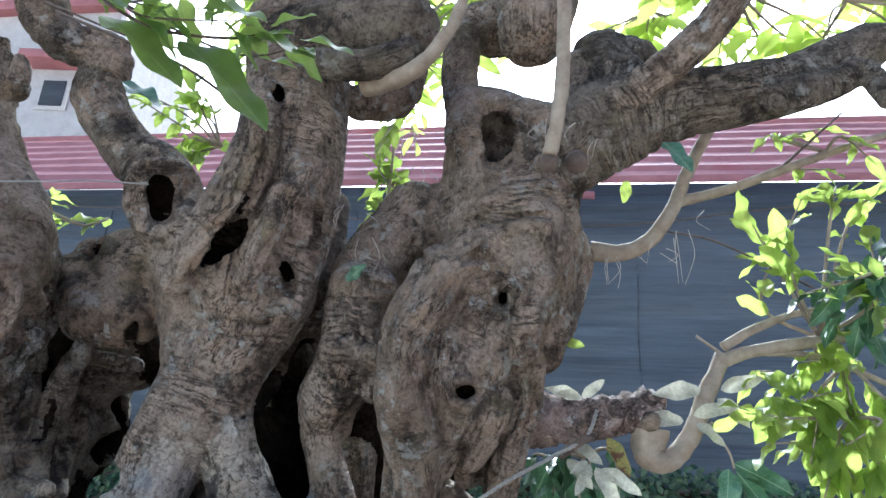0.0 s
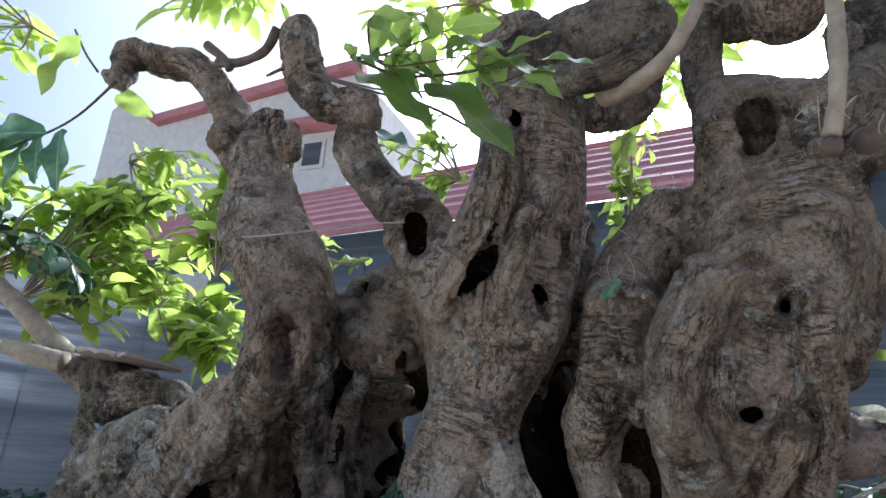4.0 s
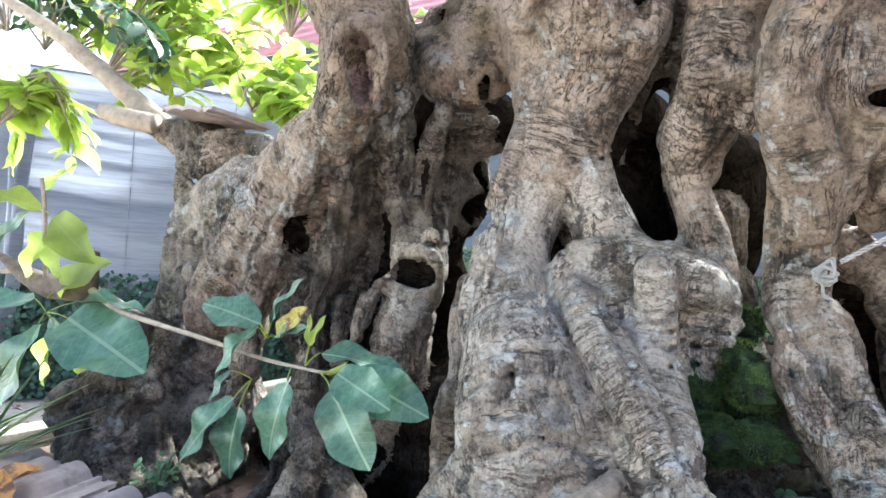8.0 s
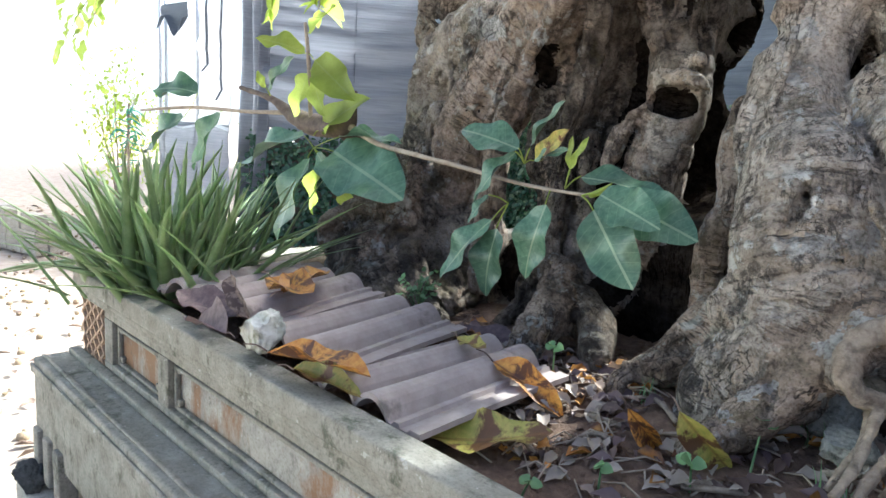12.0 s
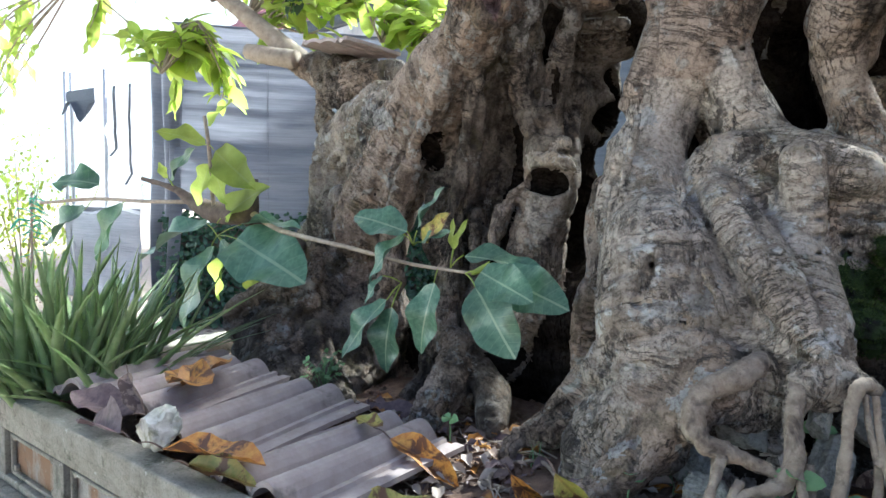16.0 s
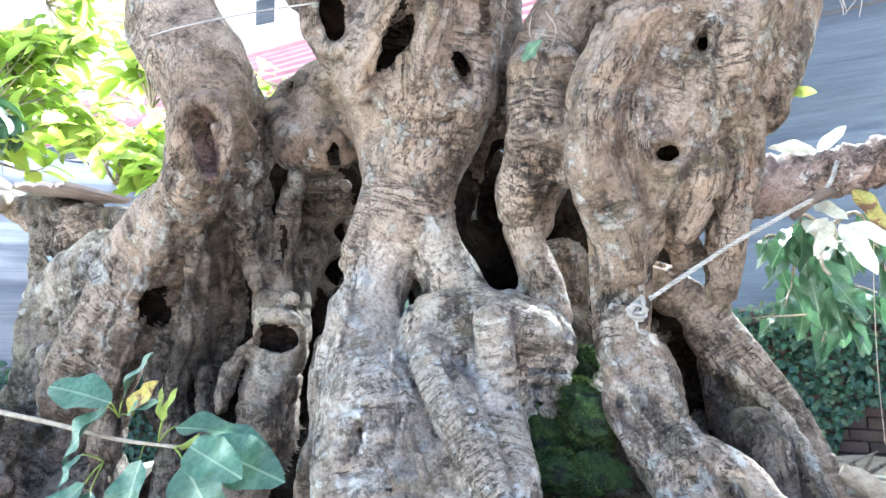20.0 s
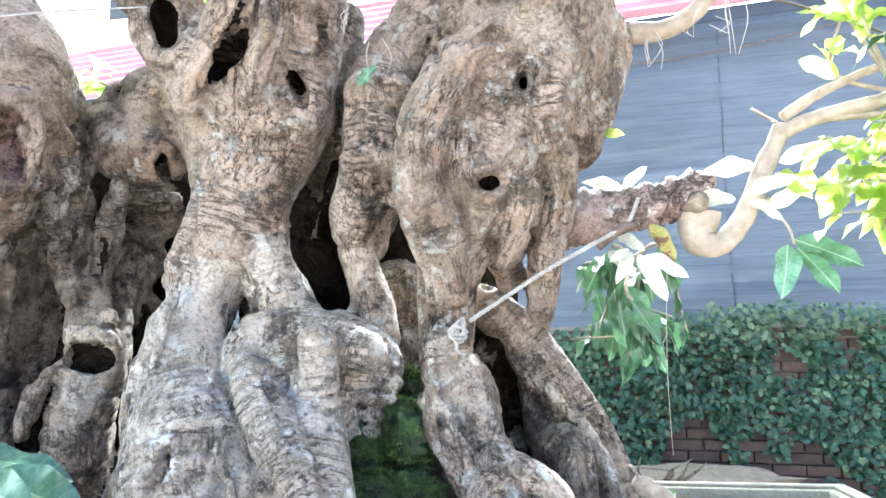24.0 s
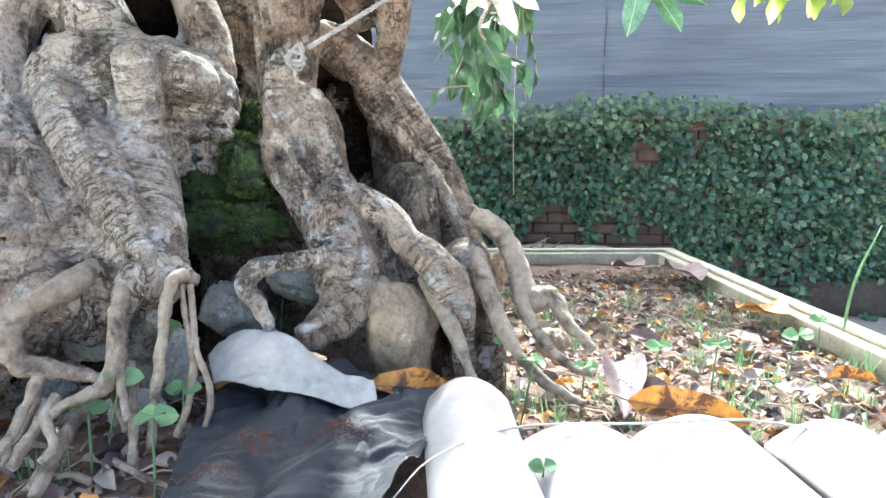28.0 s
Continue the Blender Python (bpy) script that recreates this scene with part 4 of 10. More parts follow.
stain((-0.396, 1.697, 1.830, 0.029), (-0.433, 1.717, 1.763, 0.026), tone=5)  # cheek crust
stain((0.486, 1.627, 1.592, 0.039), (0.557, 1.702, 1.585, 0.036), tone=3)  # column wet
stain((0.468, 1.734, 1.463, 0.037), (0.527, 1.702, 1.437, 0.036), tone=3)  # column wet b
stain((0.496, 1.713, 1.535, 0.036), (0.536, 1.728, 1.510, 0.032), tone=5)  # column crust
stain((0.482, 1.549, 1.893, 0.025), (0.460, 1.543, 1.802, 0.022), tone=5)  # roll crust
stain((0.753, 1.600, 1.934, 0.020), tone=5)  # roll crust b
stain((0.711, 1.861, 1.602, 0.036), (0.715, 1.900, 1.513, 0.037), tone=3)  # post dark
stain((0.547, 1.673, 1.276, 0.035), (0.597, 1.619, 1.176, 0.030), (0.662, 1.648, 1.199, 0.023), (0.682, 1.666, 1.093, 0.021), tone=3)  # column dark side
stain((0.181, 1.492, 1.326, 0.017), tone=5)  # front crust
stain((0.108, 1.447, 1.174, 0.026), (0.148, 1.533, 1.203, 0.021), tone=5)  # front crust b
stain((0.064, 1.402, 1.147, 0.031), tone=5)  # leg crust
stain((0.181, 1.510, 1.179, 0.022), (0.339, 1.445, 1.193, 0.013), tone=5)  # leg crust b
stain((0.334, 1.369, 1.127, 0.020), (0.308, 1.367, 1.109, 0.018), (0.156, 1.362, 1.012, 0.016), tone=5)  # foot crust
stain((-0.081, 1.646, 1.553, 0.034), (-0.098, 1.652, 1.660, 0.021), tone=5)  # leg upper crust
stain((-1.039, 1.775, 1.617, 0.040), (-0.896, 1.714, 1.606, 0.034), tone=5)  # left crust
stain((0.288, 1.442, 1.248, 0.028), (0.294, 1.376, 1.053, 0.027), tone=5)  # heel crust
stain((-0.428, 1.513, 1.886, 0.029), (-0.417, 1.531, 1.847, 0.045), (-0.442, 1.570, 1.806, 0.030), tone=4)  # burl scar b
dent((0.600, 1.533, 1.918, 0.036), (0.590, 1.536, 1.819, 0.027), k=0.030)  # R hollow
dent((0.158, 1.630, 1.730, 0.032), (0.113, 1.646, 1.698, 0.027), k=0.020)  # waist dent
dent((0.076, 1.488, 1.334, 0.020), (0.117, 1.439, 1.254, 0.021), (0.187, 1.369, 1.253, 0.020), k=0.020)  # leg valley
carve((-0.549, 1.815, 1.599, 0.031), (-0.560, 1.832, 1.413, 0.040), (-0.583, 1.825, 1.276, 0.030), k=0.012)  # left black gap
carve((-0.260, 1.839, 1.788, 0.045), (-0.259, 1.855, 1.667, 0.062), (-0.299, 1.867, 1.547, 0.054), (-0.273, 1.826, 1.425, 0.029), (-0.282, 1.803, 1.281, 0.026), (-0.305, 1.783, 1.181, 0.025), (-0.331, 1.772, 1.005, 0.037), (-0.336, 1.741, 0.891, 0.047), k=0.015)  # gap by mouth
carve((-0.588, 1.805, 0.958, 0.031), (-0.451, 1.769, 0.878, 0.058), (-0.343, 1.702, 0.840, 0.049), k=0.015)  # low black cave
carve((-0.857, 1.802, 0.845, 0.030), (-0.794, 1.785, 0.758, 0.032), k=0.012)  # low cave left
carve((0.311, 1.920, 1.651, 0.061), (0.379, 1.943, 1.628, 0.064), (0.359, 2.023, 1.533, 0.064), k=0.015)  # hollow behind column
carve((0.643, 1.830, 1.367, 0.030), (0.669, 1.764, 1.266, 0.024), (0.706, 1.717, 1.171, 0.017), k=0.010)  # gap behind column
carve((0.674, 1.863, 1.591, 0.023), (0.678, 1.903, 1.502, 0.023), k=0.010)  # gap by post
carve((0.257, 1.750, 1.854, 0.011), (0.218, 1.763, 1.765, 0.024), (0.176, 1.786, 1.704, 0.048), (0.165, 1.824, 1.640, 0.046), k=0.015)  # centre black gap
carve((0.293, 1.668, 2.252, 0.008), (0.299, 1.670, 2.104, 0.011), (0.293, 1.693, 1.953, 0.013), k=0.008)  # upper crevice
limb((0.328, 2.105, 1.578, 0.076), (0.344, 2.075, 1.490, 0.065), k=0.011)  # wood knob b
carve((-0.175, 1.741, 1.910, 0.024), (-0.181, 1.747, 1.864, 0.031), (-0.204, 1.799, 1.852, 0.022), k=0.012)  # knothole
carve((0.686, 1.539, 1.947, 0.021), (0.693, 1.616, 1.978, 0.018), k=0.010)  # eye hole
carve((0.245, 1.572, 2.136, 0.013), (0.249, 1.571, 2.040, 0.011), k=0.010)  # slit 3
carve((-0.405, 1.790, 1.400, 0.035), (-0.357, 1.794, 1.397, 0.039), (-0.321, 1.787, 1.400, 0.032), k=0.010)  # mouth
carve((-0.146, 1.639, 2.206, 0.045), (-0.145, 1.648, 2.151, 0.032), k=0.012)  # side limb hollow
dent((0.671, 1.608, 2.377, 0.055), (0.666, 1.622, 2.352, 0.047), k=0.015)  # dark hollow
carve((-0.089, 1.697, 1.874, 0.004), (-0.012, 1.653, 1.893, 0.005), (0.051, 1.638, 1.895, 0.005), (0.163, 1.578, 1.871, 0.005), (0.206, 1.772, 1.922, 0.004), k=0.004)  # wrinkle a
carve((-0.117, 1.662, 1.635, 0.003), (-0.046, 1.664, 1.599, 0.004), (0.000, 1.690, 1.606, 0.003), k=0.004)  # wrinkle c
carve((0.085, 1.687, 1.641, 0.003), (0.118, 1.715, 1.662, 0.004), k=0.004)  # wrinkle d
carve((-0.121, 1.641, 1.528, 0.003), (-0.058, 1.626, 1.509, 0.004), (-0.011, 1.680, 1.519, 0.003), k=0.004)  # wrinkle e
carve((0.040, 1.756, 1.648, 0.007), (0.027, 1.737, 1.567, 0.008), (0.043, 1.730, 1.476, 0.010), k=0.008)  # leg groove
carve((-0.006, 1.508, 1.208, 0.009), (0.000, 1.516, 1.241, 0.007), (0.024, 1.447, 1.223, 0.008), (0.046, 1.428, 1.167, 0.009), k=0.006)  # left leg slit
carve((0.186, 1.550, 1.372, 0.011), (0.179, 1.539, 1.340, 0.010), k=0.006)  # front pit
carve((0.170, 1.446, 1.213, 0.006), (0.199, 1.438, 1.190, 0.009), k=0.006)  # front pit b
carve((0.664, 1.607, 1.213, 0.007), (0.692, 1.567, 1.160, 0.008), (0.707, 1.557, 1.096, 0.008), (0.706, 1.547, 1.032, 0.008), k=0.006)  # black seam
carve((-0.077, 1.608, 1.399, 0.009), (-0.108, 1.587, 1.301, 0.007), k=0.008)  # rib groove
carve((0.509, 1.605, 2.111, 0.005), (0.613, 1.577, 2.137, 0.008), (0.694, 1.596, 2.207, 0.007), k=0.006)  # R crease
carve((0.283, 1.724, 1.865, 0.004), (0.336, 1.715, 1.844, 0.005), (0.399, 1.724, 1.866, 0.004), k=0.004)  # stem bands
carve((0.270, 1.744, 1.784, 0.004), (0.313, 1.758, 1.743, 0.008), k=0.004)  # stem bands b
carve((0.688, 1.757, 1.291, 0.017), (0.671, 1.712, 1.231, 0.012), k=0.010)  # column gap
carve((-0.691, 1.711, 1.491, 0.041), (-0.711, 1.725, 1.462, 0.033), k=0.012)  # left pit
carve((-1.018, 1.810, 1.370, 0.042), k=0.012)  # left pit 2
carve((-1.128, 1.865, 1.436, 0.035), k=0.010)  # outer pit
carve((0.775, 1.681, 1.215, 0.021), k=0.010)  # back leg pit
carve((0.631, 1.617, 1.276, 0.017), (0.612, 1.553, 1.146, 0.013), k=0.010)  # right root pit
carve((0.119, 1.558, 2.429, 0.022), k=0.010)  # upper knot
carve((-0.357, 1.807, 2.090, 0.034), k=0.012)  # saddle pit
carve((0.287, 1.669, 2.146, 0.010), (0.292, 1.692, 2.009, 0.012), (0.277, 1.736, 1.906, 0.016), (0.236, 1.742, 1.786, 0.024), (0.164, 1.806, 1.708, 0.048), (0.152, 1.845, 1.643, 0.047), k=0.020)  # dark crevice
limb((0.578, 1.954, 1.524, 0.055), (0.656, 1.929, 1.458, 0.059), (0.718, 1.924, 1.373, 0.064), (0.779, 1.917, 1.275, 0.067), (0.832, 1.898, 1.179, 0.069), (0.869, 1.869, 1.073, 0.070), k=0.008, tone=0)  # back leg
limb((0.856, 1.869, 1.100, 0.070), (0.891, 1.831, 0.972, 0.073), (0.910, 1.785, 0.866, 0.069), (0.875, 1.697, 1.025, 0.059), (0.906, 1.649, 0.949, 0.051), (0.906, 1.669, 0.660, 0.058), k=0.011, tone=0)  # back leg low
carve((0.767, 1.826, 1.220, 0.026), (0.748, 1.841, 1.252, 0.021), k=0.010)  # back leg hole
carve((0.643, 1.838, 1.320, 0.018), (0.664, 1.821, 1.215, 0.021), (0.685, 1.793, 1.153, 0.013), k=0.008)  # leg gap
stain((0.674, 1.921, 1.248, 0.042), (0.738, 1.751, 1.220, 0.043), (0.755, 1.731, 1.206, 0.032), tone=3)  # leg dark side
carve((-0.421, 1.510, 1.895, 0.014), k=0.006)  # burl eye
carve((0.102, 1.406, 0.963, 0.031), (0.140, 1.439, 0.967, 0.045), (0.186, 1.458, 0.946, 0.055), (0.260, 1.465, 0.953, 0.050), (0.328, 1.466, 0.961, 0.039), k=0.015)  # root cave
carve((0.126, 1.398, 0.887, 0.045), (0.193, 1.428, 0.864, 0.056), (0.277, 1.454, 0.852, 0.061), (0.350, 1.468, 0.845, 0.054), k=0.015)  # root cave low
limb((0.292, 1.847, 1.777, 0.059), (0.289, 1.886, 1.684, 0.058), (0.232, 1.909, 1.610, 0.050), (0.259, 1.865, 1.506, 0.046), (0.314, 1.803, 1.416, 0.044), k=0.011)  # stem foot b
limb((0.280, 1.484, 1.070, 0.048), (0.216, 1.428, 1.052, 0.031), (0.154, 1.404, 1.030, 0.027), (0.125, 1.359, 0.990, 0.023), (0.138, 1.336, 0.946, 0.019), (0.191, 1.313, 0.935, 0.015), (0.230, 1.309, 0.933, 0.010), k=0.011, tone=1)  # arch root
limb((0.321, 1.480, 1.071, 0.042), (0.286, 1.402, 1.047, 0.024), (0.279, 1.379, 0.986, 0.022), (0.278, 1.357, 0.936, 0.020), (0.272, 1.334, 0.907, 0.016), (0.230, 1.291, 0.884, 0.013), (0.201, 1.249, 0.863, 0.011), (0.164, 1.227, 0.840, 0.009), k=0.008, tone=1)  # post root
limb((0.371, 1.438, 1.058, 0.019), (0.387, 1.431, 1.053, 0.011), k=0.006, tone=1)  # hand root
limb((0.152, 1.711, 1.378, 0.083), (0.203, 1.654, 1.267, 0.090), (0.249, 1.558, 1.173, 0.084), (0.281, 1.494, 1.097, 0.076), (0.307, 1.448, 1.054, 0.060), k=0.020, tone=1)  # front right mass
limb((0.044, 1.616, 1.182, 0.121), (0.137, 1.550, 1.070, 0.116), (0.176, 1.487, 1.007, 0.093), k=0.030, tone=1)  # front middle mass
limb((0.151, 1.705, 1.472, 0.035), (0.079, 1.698, 1.450, 0.049), (0.055, 1.692, 1.398, 0.053), (0.129, 1.584, 1.320, 0.055), (0.193, 1.521, 1.249, 0.052), (0.246, 1.463, 1.186, 0.044), (0.291, 1.429, 1.127, 0.030), (0.316, 1.417, 1.092, 0.018), k=0.006, tone=1)  # strap root
limb((0.263, 1.691, 1.368, 0.026), (0.322, 1.701, 1.381, 0.026), (0.382, 1.722, 1.372, 0.022), k=0.003, tone=1)  # ledge stratum
limb((0.255, 1.689, 1.332, 0.024), (0.324, 1.705, 1.346, 0.024), (0.392, 1.726, 1.338, 0.020), k=0.003, tone=1)  # ledge stratum
limb((0.257, 1.686, 1.299, 0.022), (0.319, 1.709, 1.313, 0.022), (0.381, 1.730, 1.304, 0.018), k=0.003, tone=1)  # ledge stratum
limb((0.259, 1.689, 1.264, 0.024), (0.307, 1.717, 1.276, 0.024), (0.358, 1.738, 1.266, 0.020), k=0.003, tone=1)  # ledge stratum
limb((0.273, 1.686, 1.226, 0.022), (0.310, 1.721, 1.236, 0.022), (0.350, 1.742, 1.225, 0.018), k=0.003, tone=1)  # ledge stratum
limb((0.273, 1.745, 1.386, 0.055), (0.310, 1.782, 1.293, 0.062), (0.298, 1.797, 1.205, 0.057), k=0.020, tone=1)  # ledge core
limb((-1.242, 1.858, 1.065, 0.112), (-1.226, 1.749, 0.935, 0.135), (-1.274, 1.658, 0.874, 0.126), (-1.227, 1.586, 0.812, 0.109), (-1.052, 1.511, 0.768, 0.098), (-1.000, 1.490, 0.695, 0.097), k=0.015, tone=3)  # left root crown
limb((-1.096, 1.905, 0.930, 0.145), (-1.111, 1.832, 0.796, 0.161), (-1.065, 1.680, 0.721, 0.121), (-0.990, 1.616, 0.642, 0.101), k=0.020, tone=3)  # left root crown back
limb((-1.274, 1.826, 1.165, 0.039), (-1.206, 1.747, 1.078, 0.041), (-1.203, 1.691, 1.029, 0.047), (-1.305, 1.665, 1.023, 0.056), (-1.402, 1.644, 0.987, 0.057), (-1.472, 1.642, 0.930, 0.055), (-1.422, 1.627, 0.877, 0.047), k=0.005, tone=0)  # crown curl
limb((-1.136, 1.663, 1.011, 0.035), (-1.227, 1.623, 0.991, 0.036), (-1.334, 1.615, 0.940, 0.041), (-1.439, 1.620, 0.889, 0.035), k=0.004, tone=0)  # crown curl low
limb((-1.099, 1.619, 0.876, 0.060), (-1.109, 1.511, 0.803, 0.067), (-1.105, 1.476, 0.752, 0.061), k=0.008, tone=0)  # crown lobe
limb((-0.712, 1.826, 1.159, 0.032), (-0.698, 1.788, 1.052, 0.035), (-0.656, 1.734, 0.957, 0.043), (-0.554, 1.666, 0.927, 0.058), (-0.534, 1.573, 0.868, 0.056), (-0.537, 1.497, 0.808, 0.049), (-0.543, 1.470, 0.737, 0.041), k=0.008, tone=0)  # buttress root
limb((-0.546, 1.655, 0.931, 0.043), (-0.434, 1.618, 0.862, 0.047), (-0.387, 1.552, 0.798, 0.040), k=0.008, tone=3)  # buttress side
limb((0.520, 1.860, 2.250, 0.100), (0.420, 1.815, 2.170, 0.090), (0.362, 1.785, 2.085, 0.082), (0.339, 1.767, 1.994, 0.077), (0.334, 1.759, 1.893, 0.073), (0.318, 1.764, 1.812, 0.067), (0.286, 1.788, 1.743, 0.060), (0.269, 1.814, 1.700, 0.046), k=0.010)  # middle stem front
limb((0.312, 1.712, 2.013, 0.040), (0.403, 1.717, 2.011, 0.040), k=0.025)  # stem knuckle
limb((0.296, 1.714, 1.843, 0.031), (0.388, 1.722, 1.843, 0.034), k=0.025)  # stem knuckle b
limb((0.711, 1.646, 2.104, 0.051), (0.633, 1.626, 2.081, 0.062), (0.565, 1.608, 2.018, 0.063), (0.520, 1.590, 1.935, 0.059), (0.481, 1.582, 1.851, 0.055), (0.464, 1.593, 1.771, 0.055), (0.480, 1.626, 1.698, 0.062), (0.507, 1.673, 1.625, 0.063), (0.512, 1.720, 1.556, 0.061), k=0.010)  # right roll
limb((0.585, 1.610, 1.788, 0.046), (0.596, 1.646, 1.717, 0.047), (0.573, 1.683, 1.646, 0.043), (0.549, 1.722, 1.579, 0.042), k=0.007)  # right lower lobe
limb((0.684, 1.664, 1.744, 0.046), (0.669, 1.695, 1.690, 0.046), (0.636, 1.737, 1.625, 0.037), k=0.006)  # right lobe b
limb((0.758, 1.708, 1.847, 0.050), (0.763, 1.724, 1.762, 0.045), (0.743, 1.775, 1.674, 0.046), (0.732, 1.819, 1.578, 0.039), (0.721, 1.852, 1.492, 0.032), k=0.006)  # right lobe c
limb((0.804, 1.652, 2.112, 0.058), (0.746, 1.603, 2.009, 0.046), (0.734, 1.608, 1.915, 0.041), (0.742, 1.639, 1.864, 0.041), k=0.012)  # right upper fold
dent((0.648, 1.535, 1.970, 0.053), (0.620, 1.532, 1.878, 0.061), (0.583, 1.522, 1.799, 0.051), k=0.030)  # roll hollow
carve((0.049, 1.677, 1.468, 0.019), k=0.006)  # knob pit
carve((0.002, 1.598, 2.017, 0.019), (0.027, 1.592, 2.039, 0.027), (0.056, 1.591, 2.076, 0.025), (0.083, 1.559, 2.106, 0.016), (0.095, 1.543, 2.131, 0.008), k=0.006)  # slit
carve((0.170, 1.630, 2.021, 0.016), (0.185, 1.651, 1.993, 0.021), (0.193, 1.658, 1.960, 0.012), k=0.006)  # slit low
carve((0.229, 1.655, 2.150, 0.011), (0.229, 1.671, 2.114, 0.014), (0.233, 1.671, 2.064, 0.008), k=0.006)  # slit high
dent((0.117, 1.531, 2.203, 0.008), (0.104, 1.538, 2.141, 0.009), (0.089, 1.549, 2.108, 0.008), k=0.006)  # rib groove high
dent((0.189, 1.539, 2.155, 0.008), (0.170, 1.545, 2.080, 0.009), (0.136, 1.536, 2.003, 0.008), k=0.008)  # rib groove mid
carve((0.592, 1.593, 1.759, 0.020), (0.619, 1.597, 1.755, 0.019), k=0.006)  # right knot
carve((0.632, 1.638, 1.689, 0.010), (0.610, 1.671, 1.636, 0.015), (0.594, 1.945, 1.570, 0.020), k=0.008)  # lobe gap
carve((0.701, 1.675, 1.672, 0.010), (0.694, 1.888, 1.627, 0.020), (0.693, 1.849, 1.531, 0.020), k=0.008)  # lobe gap b
carve((0.617, 1.933, 1.417, 0.028), (0.641, 2.051, 1.345, 0.039), (0.661, 2.023, 1.263, 0.027), k=0.010)  # right back gap
carve((0.147, 1.586, 1.377, 0.011), (0.172, 1.606, 1.354, 0.017), (0.197, 1.561, 1.327, 0.011), k=0.006)  # strap pit
dent((0.042, 1.593, 1.393, 0.005), (0.087, 1.550, 1.317, 0.006), (0.153, 1.496, 1.241, 0.005), (0.224, 1.425, 1.179, 0.005), k=0.005)  # strap crease
dent((0.138, 1.575, 1.376, 0.005), (0.203, 1.502, 1.298, 0.005), (0.259, 1.450, 1.229, 0.005), (0.294, 1.418, 1.162, 0.004), k=0.005)  # strap crease b
carve((0.274, 1.588, 1.354, 0.006), (0.314, 1.652, 1.361, 0.007), (0.378, 1.706, 1.355, 0.007), k=0.003)  # ledge seam
carve((0.276, 1.583, 1.322, 0.006), (0.314, 1.687, 1.327, 0.007), (0.380, 1.721, 1.321, 0.007), k=0.003)  # ledge seam
carve((0.279, 1.577, 1.290, 0.006), (0.315, 1.701, 1.291, 0.007), (0.381, 1.855, 1.277, 0.008), k=0.003)  # ledge seam
carve((0.284, 1.547, 1.260, 0.005), (0.317, 1.707, 1.255, 0.007), (0.384, 1.832, 1.241, 0.008), k=0.003)  # ledge seam
dent((0.037, 1.697, 1.690, 0.005), (0.011, 1.700, 1.617, 0.006), (0.014, 1.740, 1.547, 0.009), (0.058, 1.621, 1.482, 0.010), k=0.006)  # waist crease
dent((0.023, 1.628, 1.440, 0.004), (0.033, 1.549, 1.358, 0.005), (0.081, 1.496, 1.287, 0.004), (0.090, 1.444, 1.208, 0.004), k=0.006)  # leg crease
carve((0.019, 1.438, 1.242, 0.008), (0.019, 1.424, 1.202, 0.014), (0.006, 1.399, 1.157, 0.009), k=0.006)  # leg hollow
dent((0.029, 1.693, 1.653, 0.006), (0.087, 1.698, 1.677, 0.006), (0.116, 1.874, 1.698, 0.006), k=0.006)  # trunk fold
dent((0.012, 1.381, 1.084, 0.005), (0.070, 1.390, 1.112, 0.006), (0.138, 1.435, 1.125, 0.005), (0.202, 1.426, 1.088, 0.005), k=0.012)  # foot valley
carve((0.021, 1.381, 1.037, 0.013), k=0.006)  # foot pit
dent((-0.363, 1.941, 1.682, 0.017), (-0.371, 1.911, 1.607, 0.023), (-0.351, 1.865, 1.519, 0.013), k=0.008)  # beard
dent((-0.437, 1.854, 1.724, 0.013), (-0.424, 1.826, 1.626, 0.016), k=0.008)  # beard b
carve((-0.740, 1.750, 1.514, 0.044), (-0.793, 1.835, 1.471, 0.039), k=0.008)  # left pit rim
dent((-0.529, 1.707, 1.636, 0.013), (-0.571, 1.737, 1.523, 0.015), (-0.618, 1.789, 1.377, 0.015), (-0.642, 1.778, 1.291, 0.012), k=0.012)  # left groove a
dent((-0.556, 1.614, 1.684, 0.009), (-0.635, 1.695, 1.582, 0.013), (-0.759, 1.742, 1.381, 0.014), k=0.012)  # left groove b
dent((-0.799, 1.687, 1.618, 0.012), (-0.869, 1.726, 1.473, 0.014), (-0.961, 1.763, 1.353, 0.015), k=0.012)  # left groove c
dent((-0.394, 1.699, 1.951, 0.012), (-0.420, 1.695, 1.832, 0.015), (-0.463, 1.713, 1.750, 0.014), k=0.010)  # crease by burl
stain((0.454, 1.704, 1.582, 0.037), (0.511, 1.712, 1.531, 0.044), (0.564, 1.740, 1.530, 0.037), tone=3)  # column wet band
stain((0.503, 1.714, 1.501, 0.017), (0.546, 1.710, 1.511, 0.015), tone=5)  # column crust band
stain((0.305, 1.753, 1.756, 0.034), (0.369, 1.773, 1.768, 0.029), (0.388, 1.728, 1.878, 0.018), tone=3)  # stem damp
stain((0.308, 1.708, 1.950, 0.019), (0.392, 1.733, 1.976, 0.021), tone=3)  # stem damp b
stain((0.150, 1.643, 1.424, 0.019), (0.181, 1.644, 1.368, 0.026), (0.199, 1.613, 1.336, 0.014), tone=3)  # leg damp
stain((0.161, 1.396, 1.068, 0.020), (0.224, 1.422, 1.054, 0.022), (0.344, 1.454, 1.088, 0.025), tone=3)  # foot damp
stain((-0.234, 1.732, 2.240, 0.091), (-0.334, 1.700, 2.377, 0.064), (-0.406, 1.671, 2.503, 0.058), (-0.497, 1.634, 2.606, 0.060), tone=3)  # side limb dark
